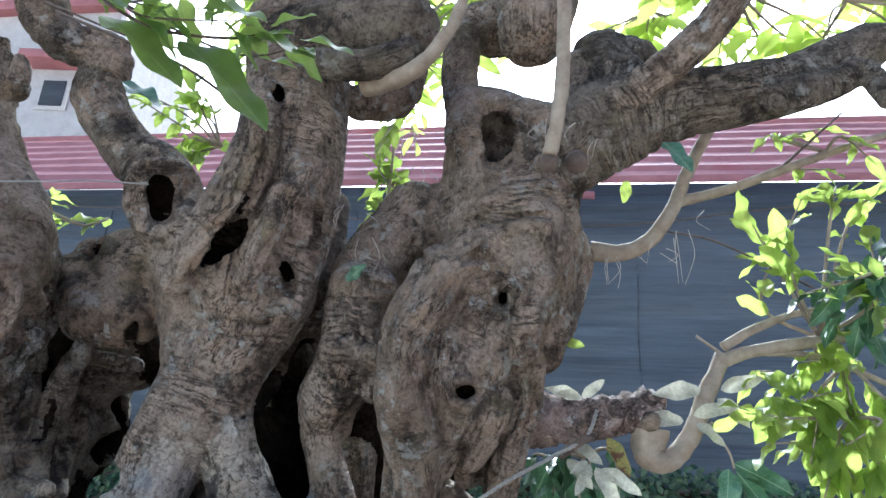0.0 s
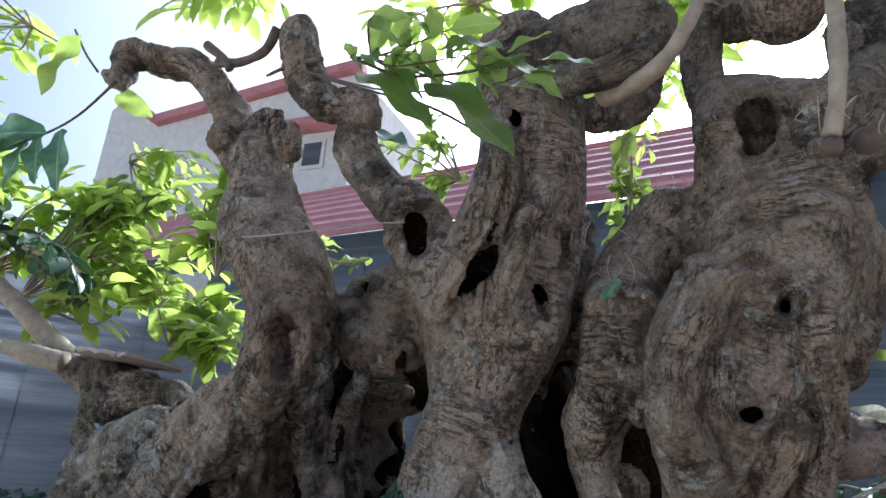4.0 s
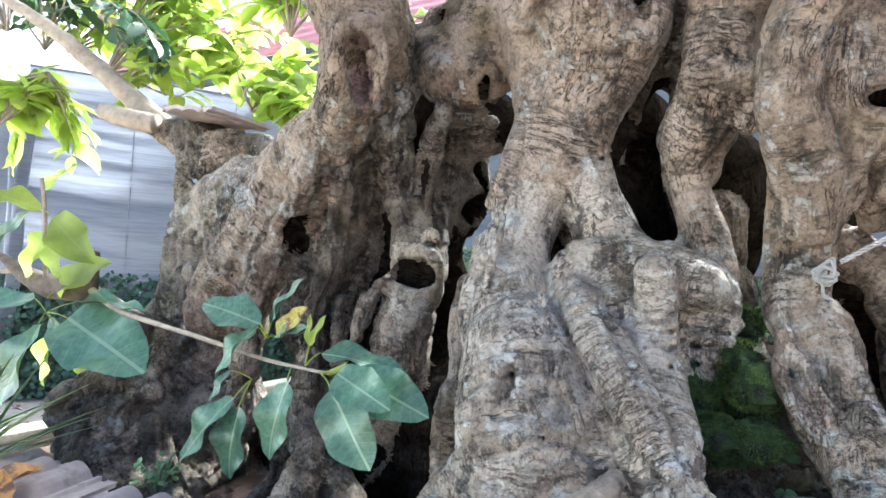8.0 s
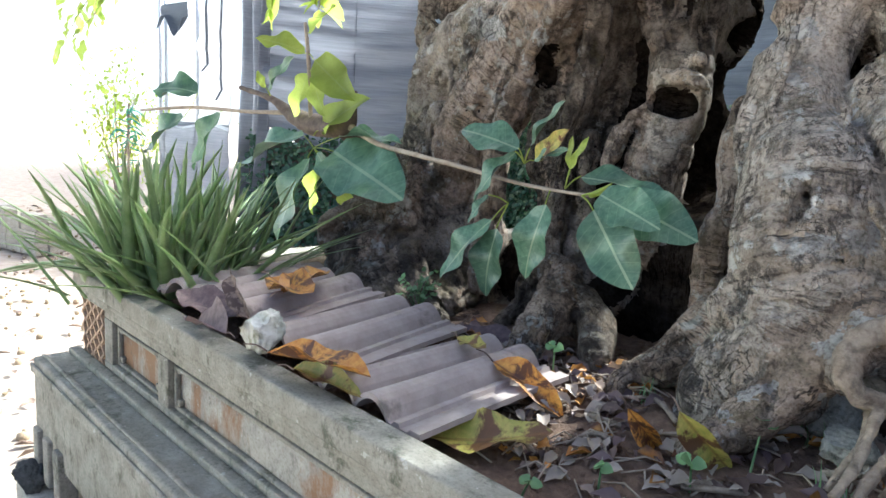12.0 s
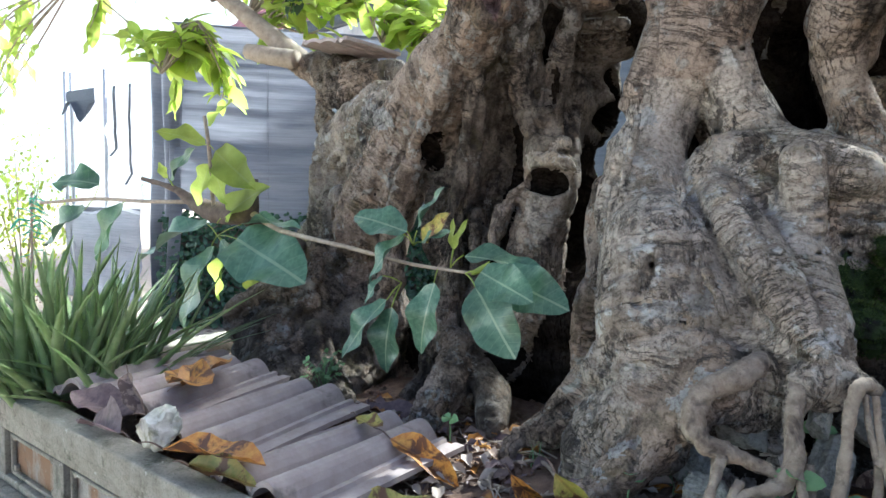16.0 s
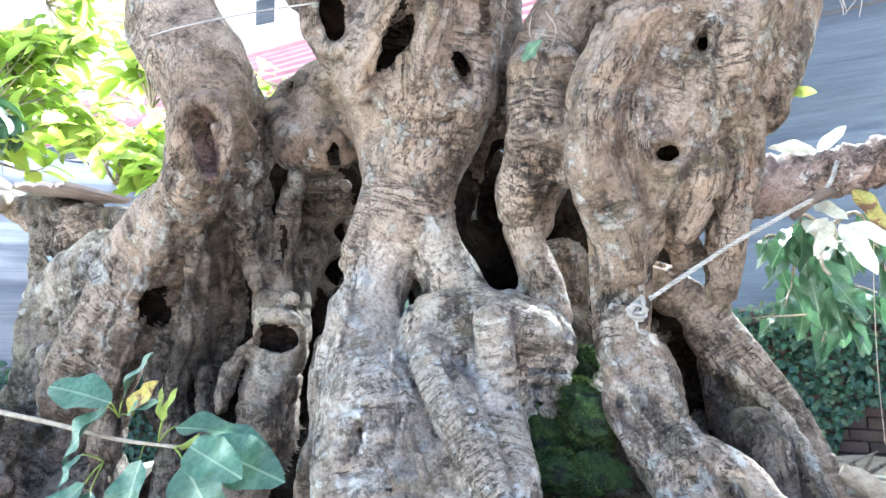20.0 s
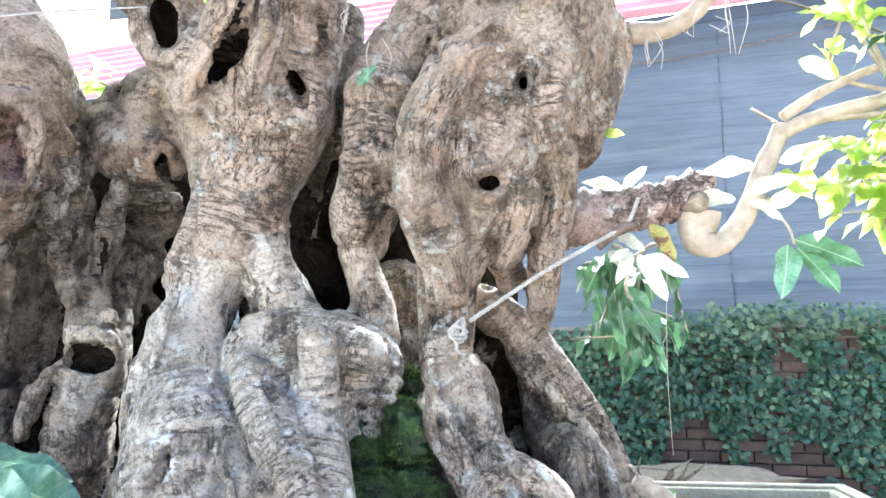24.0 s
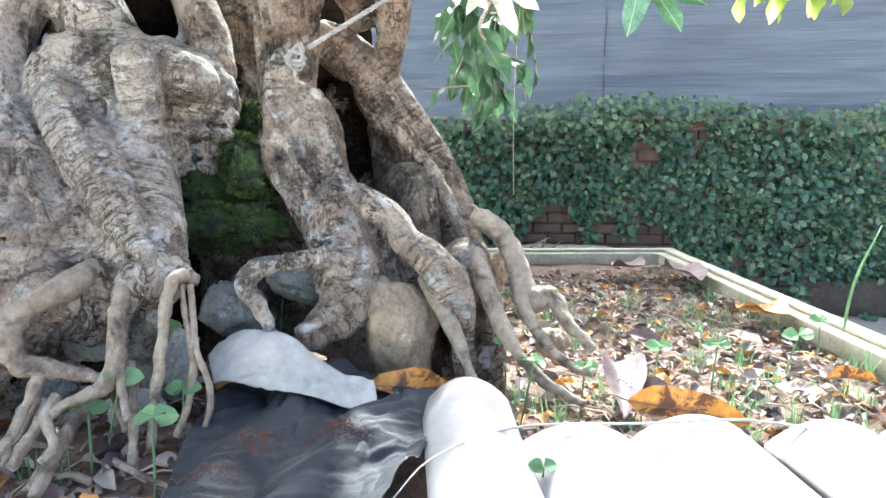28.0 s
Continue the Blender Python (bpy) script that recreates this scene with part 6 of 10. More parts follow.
def soil_sheet():
    xs, ys = np.arange(X0 + 0.12, X1 - 0.11, 0.03), np.arange(Y0 + 0.053, Y1 - 0.06, 0.03)
    gx, gy = np.meshgrid(xs, ys, indexing="ij")
    p = np.stack([gx.ravel(), gy.ravel(), np.zeros(gx.size)], 1) @ np.array(TURNED.to_3x3()).T + np.array(TURNED.translation)
    p[:, 2] = 0
    mound = 0.05 * np.exp(-(((p[:, 0] - 0.0) / 1.1) ** 2 + ((p[:, 1] - 1.9) / 0.6) ** 2))
    mound += 0.045 * np.exp(-(((p[:, 0] - 0.1) / 0.5) ** 2 + ((p[:, 1] - 1.42) / 0.2) ** 2))
    p[:, 2] = 0.735 + mound + fbm(p * 3.1, 3) * 0.05 + fbm(p * 14 + 4, 3) * 0.025
    w = len(ys)
    f = [(i * w + j, (i + 1) * w + j, (i + 1) * w + j + 1, i * w + j + 1) for i in range(len(xs) - 1) for j in range(w - 1)]
    me = mesh_from("soil", p, np.array(f))
    return tagged(part_mesh("soil", me, SOIL), "red-brown crumbly soil filling the planter", "soil", kind="structure")


soil_sheet()


def soil_z(x, y):
    p = np.array([[x, y, 0.0]])
    return float(0.735 + 0.045 * math.exp(-(((x - 0.1) / 0.5) ** 2 + ((y - 1.42) / 0.2) ** 2)) + 0.05 * math.exp(-((x / 1.1) ** 2 + ((y - 1.9) / 0.6) ** 2)) + fbm(p * 3.1, 3)[0] * 0.05 + fbm(p * 14 + 4, 3)[0] * 0.025)


planter = thing("planter", "large weathered concrete planter with recessed panels and a stepped base", "planter")
planter.matrix_world = TURNED


# ---- boundary wall with creeping fig, shade net, roofs ----
BACK = pose(2.0, 5.35, 0, 0, 0, -8)        # the boundary runs at a slight angle to the planter
BACK_INV = BACK.inverted()


def leaf_template(nu, nv, width=0.42, fold=0.10, droop=0.18, wave=0.0, tip=0.9, seed=0):
    """Rows of points of a leaf of length 1 along x, and its faces."""
    rng = np.random.RandomState(seed)
    ph = rng.uniform(0, 6.28, 2)
    v = []
    for i in range(nu + 1):
        u = i / nu
        w = width * 0.5 * max(math.sin(math.pi * min(u, 1) ** tip), 0.0) ** 0.68 + (0.004 if 0 < i < nu else 0.002)
        for j in range(nv + 1):
            s = 2 * j / nv - 1
            z = fold * abs(s) * w * 2 - droop * u * u + wave * math.sin(u * 11 + ph[0] + (1.7 if s > 0 else 0)) * abs(s) * w * 2
            v.append((u, s * w, z + 0.02 * math.sin(ph[1] + u * 4)))
    f = [(i * (nv + 1) + j, (i + 1) * (nv + 1) + j, (i + 1) * (nv + 1) + j + 1, i * (nv + 1) + j + 1) for i in range(nu) for j in range(nv)]
    return np.array(v), np.array(f)


def turn_to(d, up):
    """Axes with x along d and z near up, as a 3 x 3 array."""
    d = np.array(d, float)
    d /= np.linalg.norm(d) + 1e-9
    y = np.cross(up, d)
    n = np.linalg.norm(y)
    y = y / n if n > 1e-4 else np.array([0.0, 1, 0])
    return np.stack([d, y, np.cross(d, y)], 1)


def joined(name, template, places, material, parent=None, label="", kind="", category=""):
    """Many small leaves in one mesh: places are (base, axes, length)."""
    tv, tf = template
    n = len(places)
    base = np.array([p[0] for p in places])
    axes = np.array([p[1] for p in places])
    size = np.array([p[2] for p in places])
    v = np.einsum("nij,kj->nki", axes, tv) * size[:, None, None] + base[:, None, :]
    f = tf[None] + (np.arange(n) * len(tv))[:, None, None]
    ob = part_mesh(name, mesh_from(name, v.reshape(-1, 3), f.reshape(-1, tf.shape[1])), material, parent, label)
    return tagged(ob, category=category, kind=kind)


wall_back = tagged(part("wall_back", boxed((-9.0, 0.03, -0.15), (9.0, 0.25, 1.52), 0.0), MORTAR), "old red brick boundary wall overgrown with creeping fig", "wall", kind="structure")
wall_back.matrix_world = BACK


def wall_bricks():
    bm = boxed((-0.105, -0.03, -0.034), (0.105, 0.03, 0.034), 0.006)
    me = bpy.data.meshes.new("brick")
    bm.to_mesh(me)
    bm.free()
    me.materials.append(BRICK)
    rng = np.random.RandomState(4)
    for row in range(18):
        for col in range(17):
            x = -1.75 + col * 0.222 + (0.111 if row % 2 else 0)
            ob = new("brick", me)
            ob.parent = wall_back
            ob.location = (x + rng.uniform(-.004, .004), 0.018 + rng.uniform(-.006, .006), 0.10 + row * 0.080)
            ob.rotation_euler = (0, rng.uniform(-.01, .01), rng.uniform(-.02, .02))


def creeping_fig():
    rng = np.random.RandomState(11)
    places = []
    p = np.stack([rng.uniform(-6.2, 6.0, 44000), rng.uniform(0.0, 1.82, 44000), np.zeros(44000)], 1)
    cover = fbm(p * (1.1, 2.2, 1) + 3, 3) + fbm(p * (5, 5, 1) + 40, 2) * 0.6
    for (x, z, _), c in zip(p, cover):
        top = 1.60 + 0.10 * math.sin(x * 1.7 + 0.6) + (0.16 if x > 1.6 else 0) * min((x - 1.6), 1)
        if z > top - rng.uniform(0, 0.06) or c < (-0.17 if z > 1.3 else -0.125) or (z < 0.30 and c < 0.10):
            continue
        bulge = 0.05 + 0.10 * max(c, 0) * 3 + (0.10 * (z - 1.3) / 0.3 if z > 1.3 else 0)
        y = -rng.uniform(0.01, bulge + 0.03)
        d = np.array([rng.normal(0, .8), -abs(rng.normal(.5, .3)), rng.normal(-.5, .5)])
        places.append((np.array([x, y, z]), turn_to(d, (rng.normal(0, .3), -1, .4)), rng.uniform(0.04, 0.075)))
    # Lit copies, more of them near the top: highlights put into a paler colour.
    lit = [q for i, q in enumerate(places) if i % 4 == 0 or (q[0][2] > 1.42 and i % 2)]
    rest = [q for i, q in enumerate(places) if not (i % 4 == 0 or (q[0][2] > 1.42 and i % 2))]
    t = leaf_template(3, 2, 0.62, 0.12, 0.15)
    for name, some, m in (("creeping_fig", rest, IVY), ("pale_fig_leaves", lit, IVY_LIT)):
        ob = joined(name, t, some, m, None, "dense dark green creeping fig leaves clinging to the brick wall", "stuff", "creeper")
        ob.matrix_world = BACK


def hung_net(name, x0, x1, z0, z1, y, label, seed, m=TARP, sag=0.05, nx=150, nz=60, wr=0.045, panels=1, place=None):
    """A net with stretched wrinkles and a sagging, gathered lower edge, sewn from panels."""
    gx, gz = np.meshgrid(np.linspace(0, 1, nx), np.linspace(0, 1, nz), indexing="ij")
    x = x0 + (x1 - x0) * gx.ravel()
    w = gz.ravel()
    p = np.stack([x, np.zeros_like(x), w * (z1 - z0)], 1)
    edge = sag * np.sin(gx.ravel() * math.pi * 2.3 + seed)
    q = p * (0.35, 1, 3.4) + seed * 7
    pull = p * (0.5, 1, 9) + (p[:, 2:] * 0.25) * (1, 0, 0) + seed
    yy = y + fbm(q, 4) * wr * 5 + fbm(pull, 4) * wr * 2.2 + fbm(p * (0.9, 1, 22) + seed, 3) * wr * 1.2 * (0.4 + 0.9 * (1 - w)) - 0.10 * np.clip(0.10 - w, 0, 1) * 6
    z = z0 + w * (z1 - z0) + edge * (1 - w) ** 2
    co = np.stack([x, yy, z], 1).reshape(nx, nz, 3)
    if panels == 1:
        f = [(i * nz + j, (i + 1) * nz + j, (i + 1) * nz + j + 1, i * nz + j + 1) for i in range(nx - 1) for j in range(nz - 1)]
        return tagged(part_mesh(name, mesh_from(name, co.reshape(-1, 3), np.array(f)), m), label, "netting")
    t = thing(name, label, "netting")
    cuts = np.linspace(0, nx - 1, panels + 1).astype(int)
    for a, b in zip(cuts, cuts[1:]):
        k = b - a + 1
        f = [(i * nz + j, (i + 1) * nz + j, (i + 1) * nz + j + 1, i * nz + j + 1) for i in range(k - 1) for j in range(nz - 1)]
        part_mesh("net_panel", mesh_from("net_panel", co[a:b + 1].reshape(-1, 3), np.array(f)), m, t)
        if b < nx - 1:
            part("seam", tubed([(*(co[b, j] + (0, -.004, 0)), .005) for j in range(0, nz, 6)], sides=5, steps=1), m, t, "doubled seam")
    for j, nm in ((0, "hem"), (nz - 1, "top_cord")):
        part(nm, tubed([(*co[i, j], .010) for i in range(0, nx, 4)], sides=6, steps=1), m, t)
    if place is not None:
        t.matrix_world = place
    return t


IVY_LIT = leaf_material("lit_fig_leaf", (0.08, 0.145, 0.075), (0.23, 0.30, 0.15), 0.2, 0.36)
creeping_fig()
net = hung_net("shade_net", -7.2, 8.0, 1.42, 4.00, 0.14, "dark blue-grey shade netting stretched above the wall with wrinkles", 2, nx=240, nz=90, panels=6, place=pose(2.0, 5.50, 0, 0, 0, -11.0))
cord = tagged(part("cable", tubed([(-5.0, 0.05, 3.72, .006), (-1, 0.0, 3.60, .006), (0.3, 0.0, 3.62, .006), (1.6, 0.0, 3.80, .006), (4, 0.02, 4.0, .006)], sides=6), DARKTWIG), "thin black cable strung in front of the netting", "cable")
cord.matrix_world = BACK


def metal_roof(name, x0, x1, y0, z0, run, rise, pitch, label):
    """A roof sheet whose pressed ribs run along the eave, with a folded fascia."""
    n = int(math.hypot(run, rise) / pitch)
    prof = []
    for i in range(n):
        for a, h in ((0.0, 0.0), (0.55, 0.012), (0.70, 0.045), (0.92, 0.045), (0.999, 0.0)):
            s = (i + a) * pitch / math.hypot(run, rise)
            prof.append((y0 + s * run - h * 0.5, z0 + s * rise + h))
    xs = np.linspace(x0, x1, 60)
    v, f = [], []
    for x in xs:
        for (yy, zz) in prof:
            v.append((x, yy, zz + 0.004 * math.sin(x * 3)))
    k = len(prof)
    for i in range(len(xs) - 1):
        for j in range(k - 1):
            f.append((i * k + j, (i + 1) * k + j, (i + 1) * k + j + 1, i * k + j + 1))
    ob = thing(name, label, "roof")
    part_mesh("roof_sheet", mesh_from("roof_sheet", np.array(v), np.array(f)), PINK, ob, smooth=False)
    part("eave_fascia", boxed((x0, y0 - 0.03, z0 - 0.05), (x1, y0 - 0.01, z0 + 0.02), 0.004), PINK, ob)
    part("eave_beam", boxed((x0, y0, z0 - 0.26), (x1, y0 + 0.12, z0 - 0.055), 0.0), TARP, ob)
    return ob


ROOF_LINE = pose(2.0, 5.66, 0, 0, 0, -11.5)
roof = metal_roof("pink_roof", -15.0, 7.5, 0.0, 4.17, 2.1, 1.66, 0.40, "faded pink corrugated metal roof behind the tree")
roof.matrix_world = ROOF_LINE
part("ridge_cap", boxed((-15.0, 2.02, 5.79), (7.5, 2.30, 5.87), 0.02), PINK, roof, "folded ridge cap")


def gable_house():
    h = thing("gable_house", "grey plastered neighbouring house with a pink-edged gable", "house")
    bm = bmesh.new()
    outline = [(-15.4, 0), (-7.0, 0), (-7.0, 10.85), (-8.8, 10.7), (-13.4, 10.2), (-15.0, 11.3), (-15.4, 11.0)]
    front = [bm.verts.new((x, 0, z)) for x, z in outline]
    back = [bm.verts.new((x, 4, z)) for x, z in outline]
    bm.faces.new(front)
    bm.faces.new(back[::-1])
    for i in range(len(outline)):
        j = (i + 1) % len(outline)
        bm.faces.new((front[j], front[i], back[i], back[j]))
    bmesh.ops.recalc_face_normals(bm, faces=bm.faces)
    part("wall", bm, PLASTER, h, smooth=False)
    for (xa, za), (xb, zb) in (((-15.0, 11.3), (-13.4, 10.2)), ((-13.4, 10.2), (-8.8, 10.7)), ((-8.8, 10.7), (-6.9, 10.86))):
        bm = bmesh.new()
        m = Matrix.Translation((xa, -0.25, za)) @ Matrix.Rotation(-math.atan2(zb - za, xb - xa), 4, 'Y')
        box(bm, (0, 0, 0.004), (math.hypot(xb - xa, zb - za), 0.45, 0.26), m, 0.01)
        part("roof_verge", bm, PINK, h, "pink metal verge", smooth=False)
    w = part("window", boxed((-8.4, -0.05, 8.3), (-7.7, 0.0, 9.1), 0.01), PLASTER, h, "small recessed window")
    part("pane", boxed((-8.3, -0.07, 8.4), (-7.8, -0.052, 9.0), 0.004), TARP, w)
    hood = part("window_hood", boxed((-8.7, -0.5, 9.3), (-7.2, 0.0, 9.5), 0.02), PINK, h, "small red tiled hood over the window")
    h.matrix_world = pose(0.5, 12.5, 0, 0, 0, -4)
    return h


gable_house()


def haze_backdrop():
    """Tall pale glowing screen added far beyond the yard, as bright haze."""
    m = bpy.data.materials.new("haze_glow")
    m.use_nodes = True
    n, l = m.node_tree.nodes, m.node_tree.links
    b = n["Principled BSDF"]
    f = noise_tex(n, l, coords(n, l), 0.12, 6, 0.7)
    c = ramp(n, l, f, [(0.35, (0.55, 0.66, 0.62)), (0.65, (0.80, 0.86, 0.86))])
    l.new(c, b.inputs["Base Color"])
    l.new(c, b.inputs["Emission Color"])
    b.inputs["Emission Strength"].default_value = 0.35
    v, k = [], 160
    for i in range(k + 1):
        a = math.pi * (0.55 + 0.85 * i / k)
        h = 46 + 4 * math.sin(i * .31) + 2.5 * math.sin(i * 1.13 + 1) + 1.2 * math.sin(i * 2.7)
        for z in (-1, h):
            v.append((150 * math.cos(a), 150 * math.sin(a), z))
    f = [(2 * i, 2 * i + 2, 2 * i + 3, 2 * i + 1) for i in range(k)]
    return tagged(part_mesh("backdrop", mesh_from("backdrop", v, f), m), "tall pale glowing screen added beyond the yard as bright haze", "distance", kind="structure")


haze_backdrop()

# left end of the yard: net corner, poles, pale sheet
left_net = hung_net("left_net", -2.75, 0.0, 1.08, 3.05, 0.0, "grey shade netting hanging down beside the yard", 5, m=NET_GREY_LIT, sag=-0.16, nx=120, nz=80, wr=0.05, panels=3, place=pose(-3.84, 6.17, 0, 0, 0, 48.9))


side_wall = tagged(part("wall_left", boxed((-2.9, 0.12, -0.1), (0.2, 0.3, 1.12), 0.01), MORTAR), "low brick wall overgrown with creeping fig beside the netting", "wall", kind="structure")
side_wall.matrix_world = pose(-3.84, 6.17, 0, 0, 0, 48.9)
r_ = np.random.RandomState(12)
side_leaves = joined("side_creeper", leaf_template(3, 2, 0.62, 0.12, 0.15), [(np.array([r_.uniform(-2.9, .1), r_.uniform(-.05, .1), r_.uniform(.02, 1.2)]), turn_to((r_.normal(0, .8), -.5, r_.normal(-.5, .5)), (r_.normal(0, .3), -1, .4)), r_.uniform(.045, .08)) for _ in range(4200)],
                     IVY, None, "dense dark creeping fig on the low side wall", "stuff", "creeper")
side_leaves.matrix_world = pose(-3.84, 6.17, 0, 0, 0, 48.9)


def pole(x, y, z0, z1, r, lean=0.0):
    p = tagged(part("pole", tubed([(x, y, z0, r), (x + lean * 0.5, y, (z0 + z1) / 2, r), (x + lean, y, z1, r)], sides=10, steps=2), STEEL), "thin galvanised steel pole holding up the netting", "pole", "net poles")
    return p


for x, y, z1 in ((-7.66, 4.0, 2.75), (-7.52, 4.0, 2.72), (-6.82, 4.02, 2.7), (-6.05, 4.2, 2.7)):
    pole(x, y, 0.0, z1, 0.022)


def gathered_net():
    """The end of the net, bundled into vertical folds."""
    v, f = [], []
    nx, nz = 72, 24
    t = thing("gathered_net", "dark netting gathered into vertical folds beside the poles", "netting")
    for i in range(nx):
        u = i / (nx - 1)
        for j in range(nz):
            w = j / (nz - 1)
            v.append((-6.1 + 0.55 * u * (0.8 + 0.3 * w) + 0.02 * math.sin(9 * w + 5 * u), 4.1 + 0.07 * math.sin(u * 26 + 2 * w) + 0.05 * math.sin(u * 11), 0.25 + 2.45 * w))
    v = np.array(v).reshape(nx, nz, 3)
    for a in range(0, nx - 1, 18):
        b = min(a + 18, nx - 1)
        f = [(i * nz + j, (i + 1) * nz + j, (i + 1) * nz + j + 1, i * nz + j + 1) for i in range(b - a) for j in range(nz - 1)]
        part_mesh("net_fold", mesh_from("net_fold", v[a:b + 1].reshape(-1, 3), np.array(f)), NET_GREY_LIT, t)
    return t


gathered_net()
SHEET = leaf_material("white_plastic_sheet", (0.70, 0.72, 0.74), (0.80, 0.82, 0.84), 0.28, 0.4)
hung_net("white_sheet", -7.5, -6.1, 1.15, 2.45, 4.03, "thin white plastic sheet hung between the poles", 9, m=SHEET, sag=0.03, nx=40, nz=30, wr=0.02)
hung_net("grey_skirt", -7.66, -6.1, 0.15, 1.20, 3.98, "grey netting hung low between the poles", 8, m=NET_GREY_LIT, sag=0.02, nx=40, nz=30, wr=0.02)
for x0, x1, z0, z1 in ((-6.62, -6.56, 1.75, 2.5), (-6.32, -6.27, 1.45, 2.5)):
    hung_net("net_strip", x0, x1, z0, z1, 4.0, "narrow dark strip of torn netting", 3, sag=0.0, nx=4, nz=10, wr=0.01)
hung_net("net_valance", -7.5, -6.9, 2.25, 2.5, 3.95, "torn dark edge of netting along the top of the sheet", 6, sag=0.12, nx=20, nz=6, wr=0.02)


def shrub(name, place, size, n, m, label, lf=0.07, seed=0):
    rng = np.random.RandomState(seed)
    s = thing(name, label, "shrub", place)
    for k in range(7):
        a = rng.uniform(0, 6.28)
        e = (math.cos(a) * size[0] * .6, math.sin(a) * size[1] * .6, size[2] * rng.uniform(.6, 1))
        part("stem", tubed([(0, 0, 0, .012), (e[0] * .4, e[1] * .4, e[2] * .5, .008), (*e, .003)], sides=5, seed=k), BRANCH, s)
    pl = []
    for _ in range(n):
        q = rng.normal(0, .42, 3)
        b = np.array([q[0] * size[0], q[1] * size[1], size[2] * .6 + q[2] * size[2] * .5])
        pl.append((b, turn_to(rng.normal(0, 1, 3) + (0, 0, -.3), (0, 0, 1)), rng.uniform(.6, 1.3) * lf))
    joined("foliage", leaf_template(3, 2, 0.5, .1, .2), pl, m, s, kind="stuff")
    return s


shrub("yard_shrub", (-7.9, 3.6, 0), (0.5, 0.4, 1.9), 900, LEAF_CANOPY, "airy sunlit shrub growing beside the poles", 0.07, 3)
shrub("yard_shrub", (-9.2, 5.0, 0), (0.7, 0.6, 1.5), 900, LEAF_CANOPY, "airy sunlit shrub growing beside the poles", 0.08, 5)


def brick_pile():
    pile = thing("brick_pile", "low stack of grey concrete blocks on the yard", "brick pile", (-6.35, 2.05, 0), (0, 0, 12))
    me = bpy.data.meshes.new("block")
    bm = boxed((-.11, -.055, -.035), (.11, .055, .035), .005)
    bm.to_mesh(me)
    bm.free()
    me.materials.append(CONCRETE_PALE)
    rng = np.random.RandomState(2)
    for z in range(5):
        for x in range(4):
            for y in range(2):
                if z == 4 and rng.rand() < .4:
                    continue
                o = new("block", me)
                o.parent = pile
                o.location = (x * .23 - .4 + rng.uniform(-.01, .01), y * .12, .035 + z * .072)
                o.rotation_euler = (0, 0, rng.uniform(-.05, .05))


brick_pile()


def green_mesh():
    t = thing("green_mesh", "green plastic garden mesh bundled on a stick", "garden mesh", (-6.5, 3.1, 0))
    part("stick", tubed([(0, 0, 0, .012), (0.02, 0, .7, .012), (0, 0.02, 1.35, .01)], sides=6), BRANCH, t)
    rng = np.random.RandomState(8)
    bm = bmesh.new()
    for k in range(26):
        z = .75 + .55 * rng.rand()
        a = rng.uniform(0, 6.28)
        tube(bm, [(0, 0, z, .006), (.10 * math.cos(a), .1 * math.sin(a), z + rng.uniform(-.05, .08), .006), (.17 * math.cos(a + .6), .17 * math.sin(a + .6), z - .06, .004)], sides=4, steps=2)
    tagged(part("mesh_netting", bm, GREEN_PLASTIC, t), kind="stuff")


GREEN_PLASTIC = simple("green_plastic", (0.03, 0.32, 0.17), (0.06, 0.42, 0.24), 30, 0.4, 0.1, 0.001)
green_mesh()


# ---- limbs, twigs and leaves of the tree ----
LEAVES = [leaf_template(14, 4, w, 0.16, d, 0.16, 0.85, i) for i, (w, d) in enumerate(((.40, .12), (.46, .25), (.36, .05), (.42, .35), (.48, .15), (.38, .22)))]
SMALL = leaf_template(4, 2, 0.44, 0.14, 0.2)


BARK_RED = bark_material("bark_reddish", (0.06, 0.036, 0.030), (0.17, 0.105, 0.085), (0.36, 0.28, 0.235), 0.9, 0.7, 0.2, (0.60, 0.58, 0.54))


def twig(rows, m=BRANCH, name="branch", sides=8, wob=0.05, seed=0, parent=None, rough=0.0):
    if rough or max(q[3] for q in rows) > 0.011:
        return part(name, gnarled(rows, rough or 0.22, seed=seed), m, parent or tree)
    return part(name, tubed(rows, sides=sides, steps=5, wob=wob, seed=seed), m, parent or tree)


def leaf_meshes(m, name="leaf"):
    out = []
    for v, f in LEAVES:
        me = mesh_from(name, v, f)
        me.materials.append(m)
        me.polygons.foreach_set("use_smooth", [True] * len(f))
        out.append(me)
    return out


MESHES = {m.name: leaf_meshes(m) for m in (LEAF_LIT, LEAF_DARK, LEAF_BLUE, LEAF_YOUNG, LEAF_OVER, DEAD_YELLOW)}


def set_leaf(me, base, axes, size, parent, name="leaf"):
    o = new(name, me)
    o.parent = parent
    m = Matrix([[*(axes[i] * size), base[i]] for i in range(3)] + [[0, 0, 0, 1]])
    o.matrix_world = m
    return o


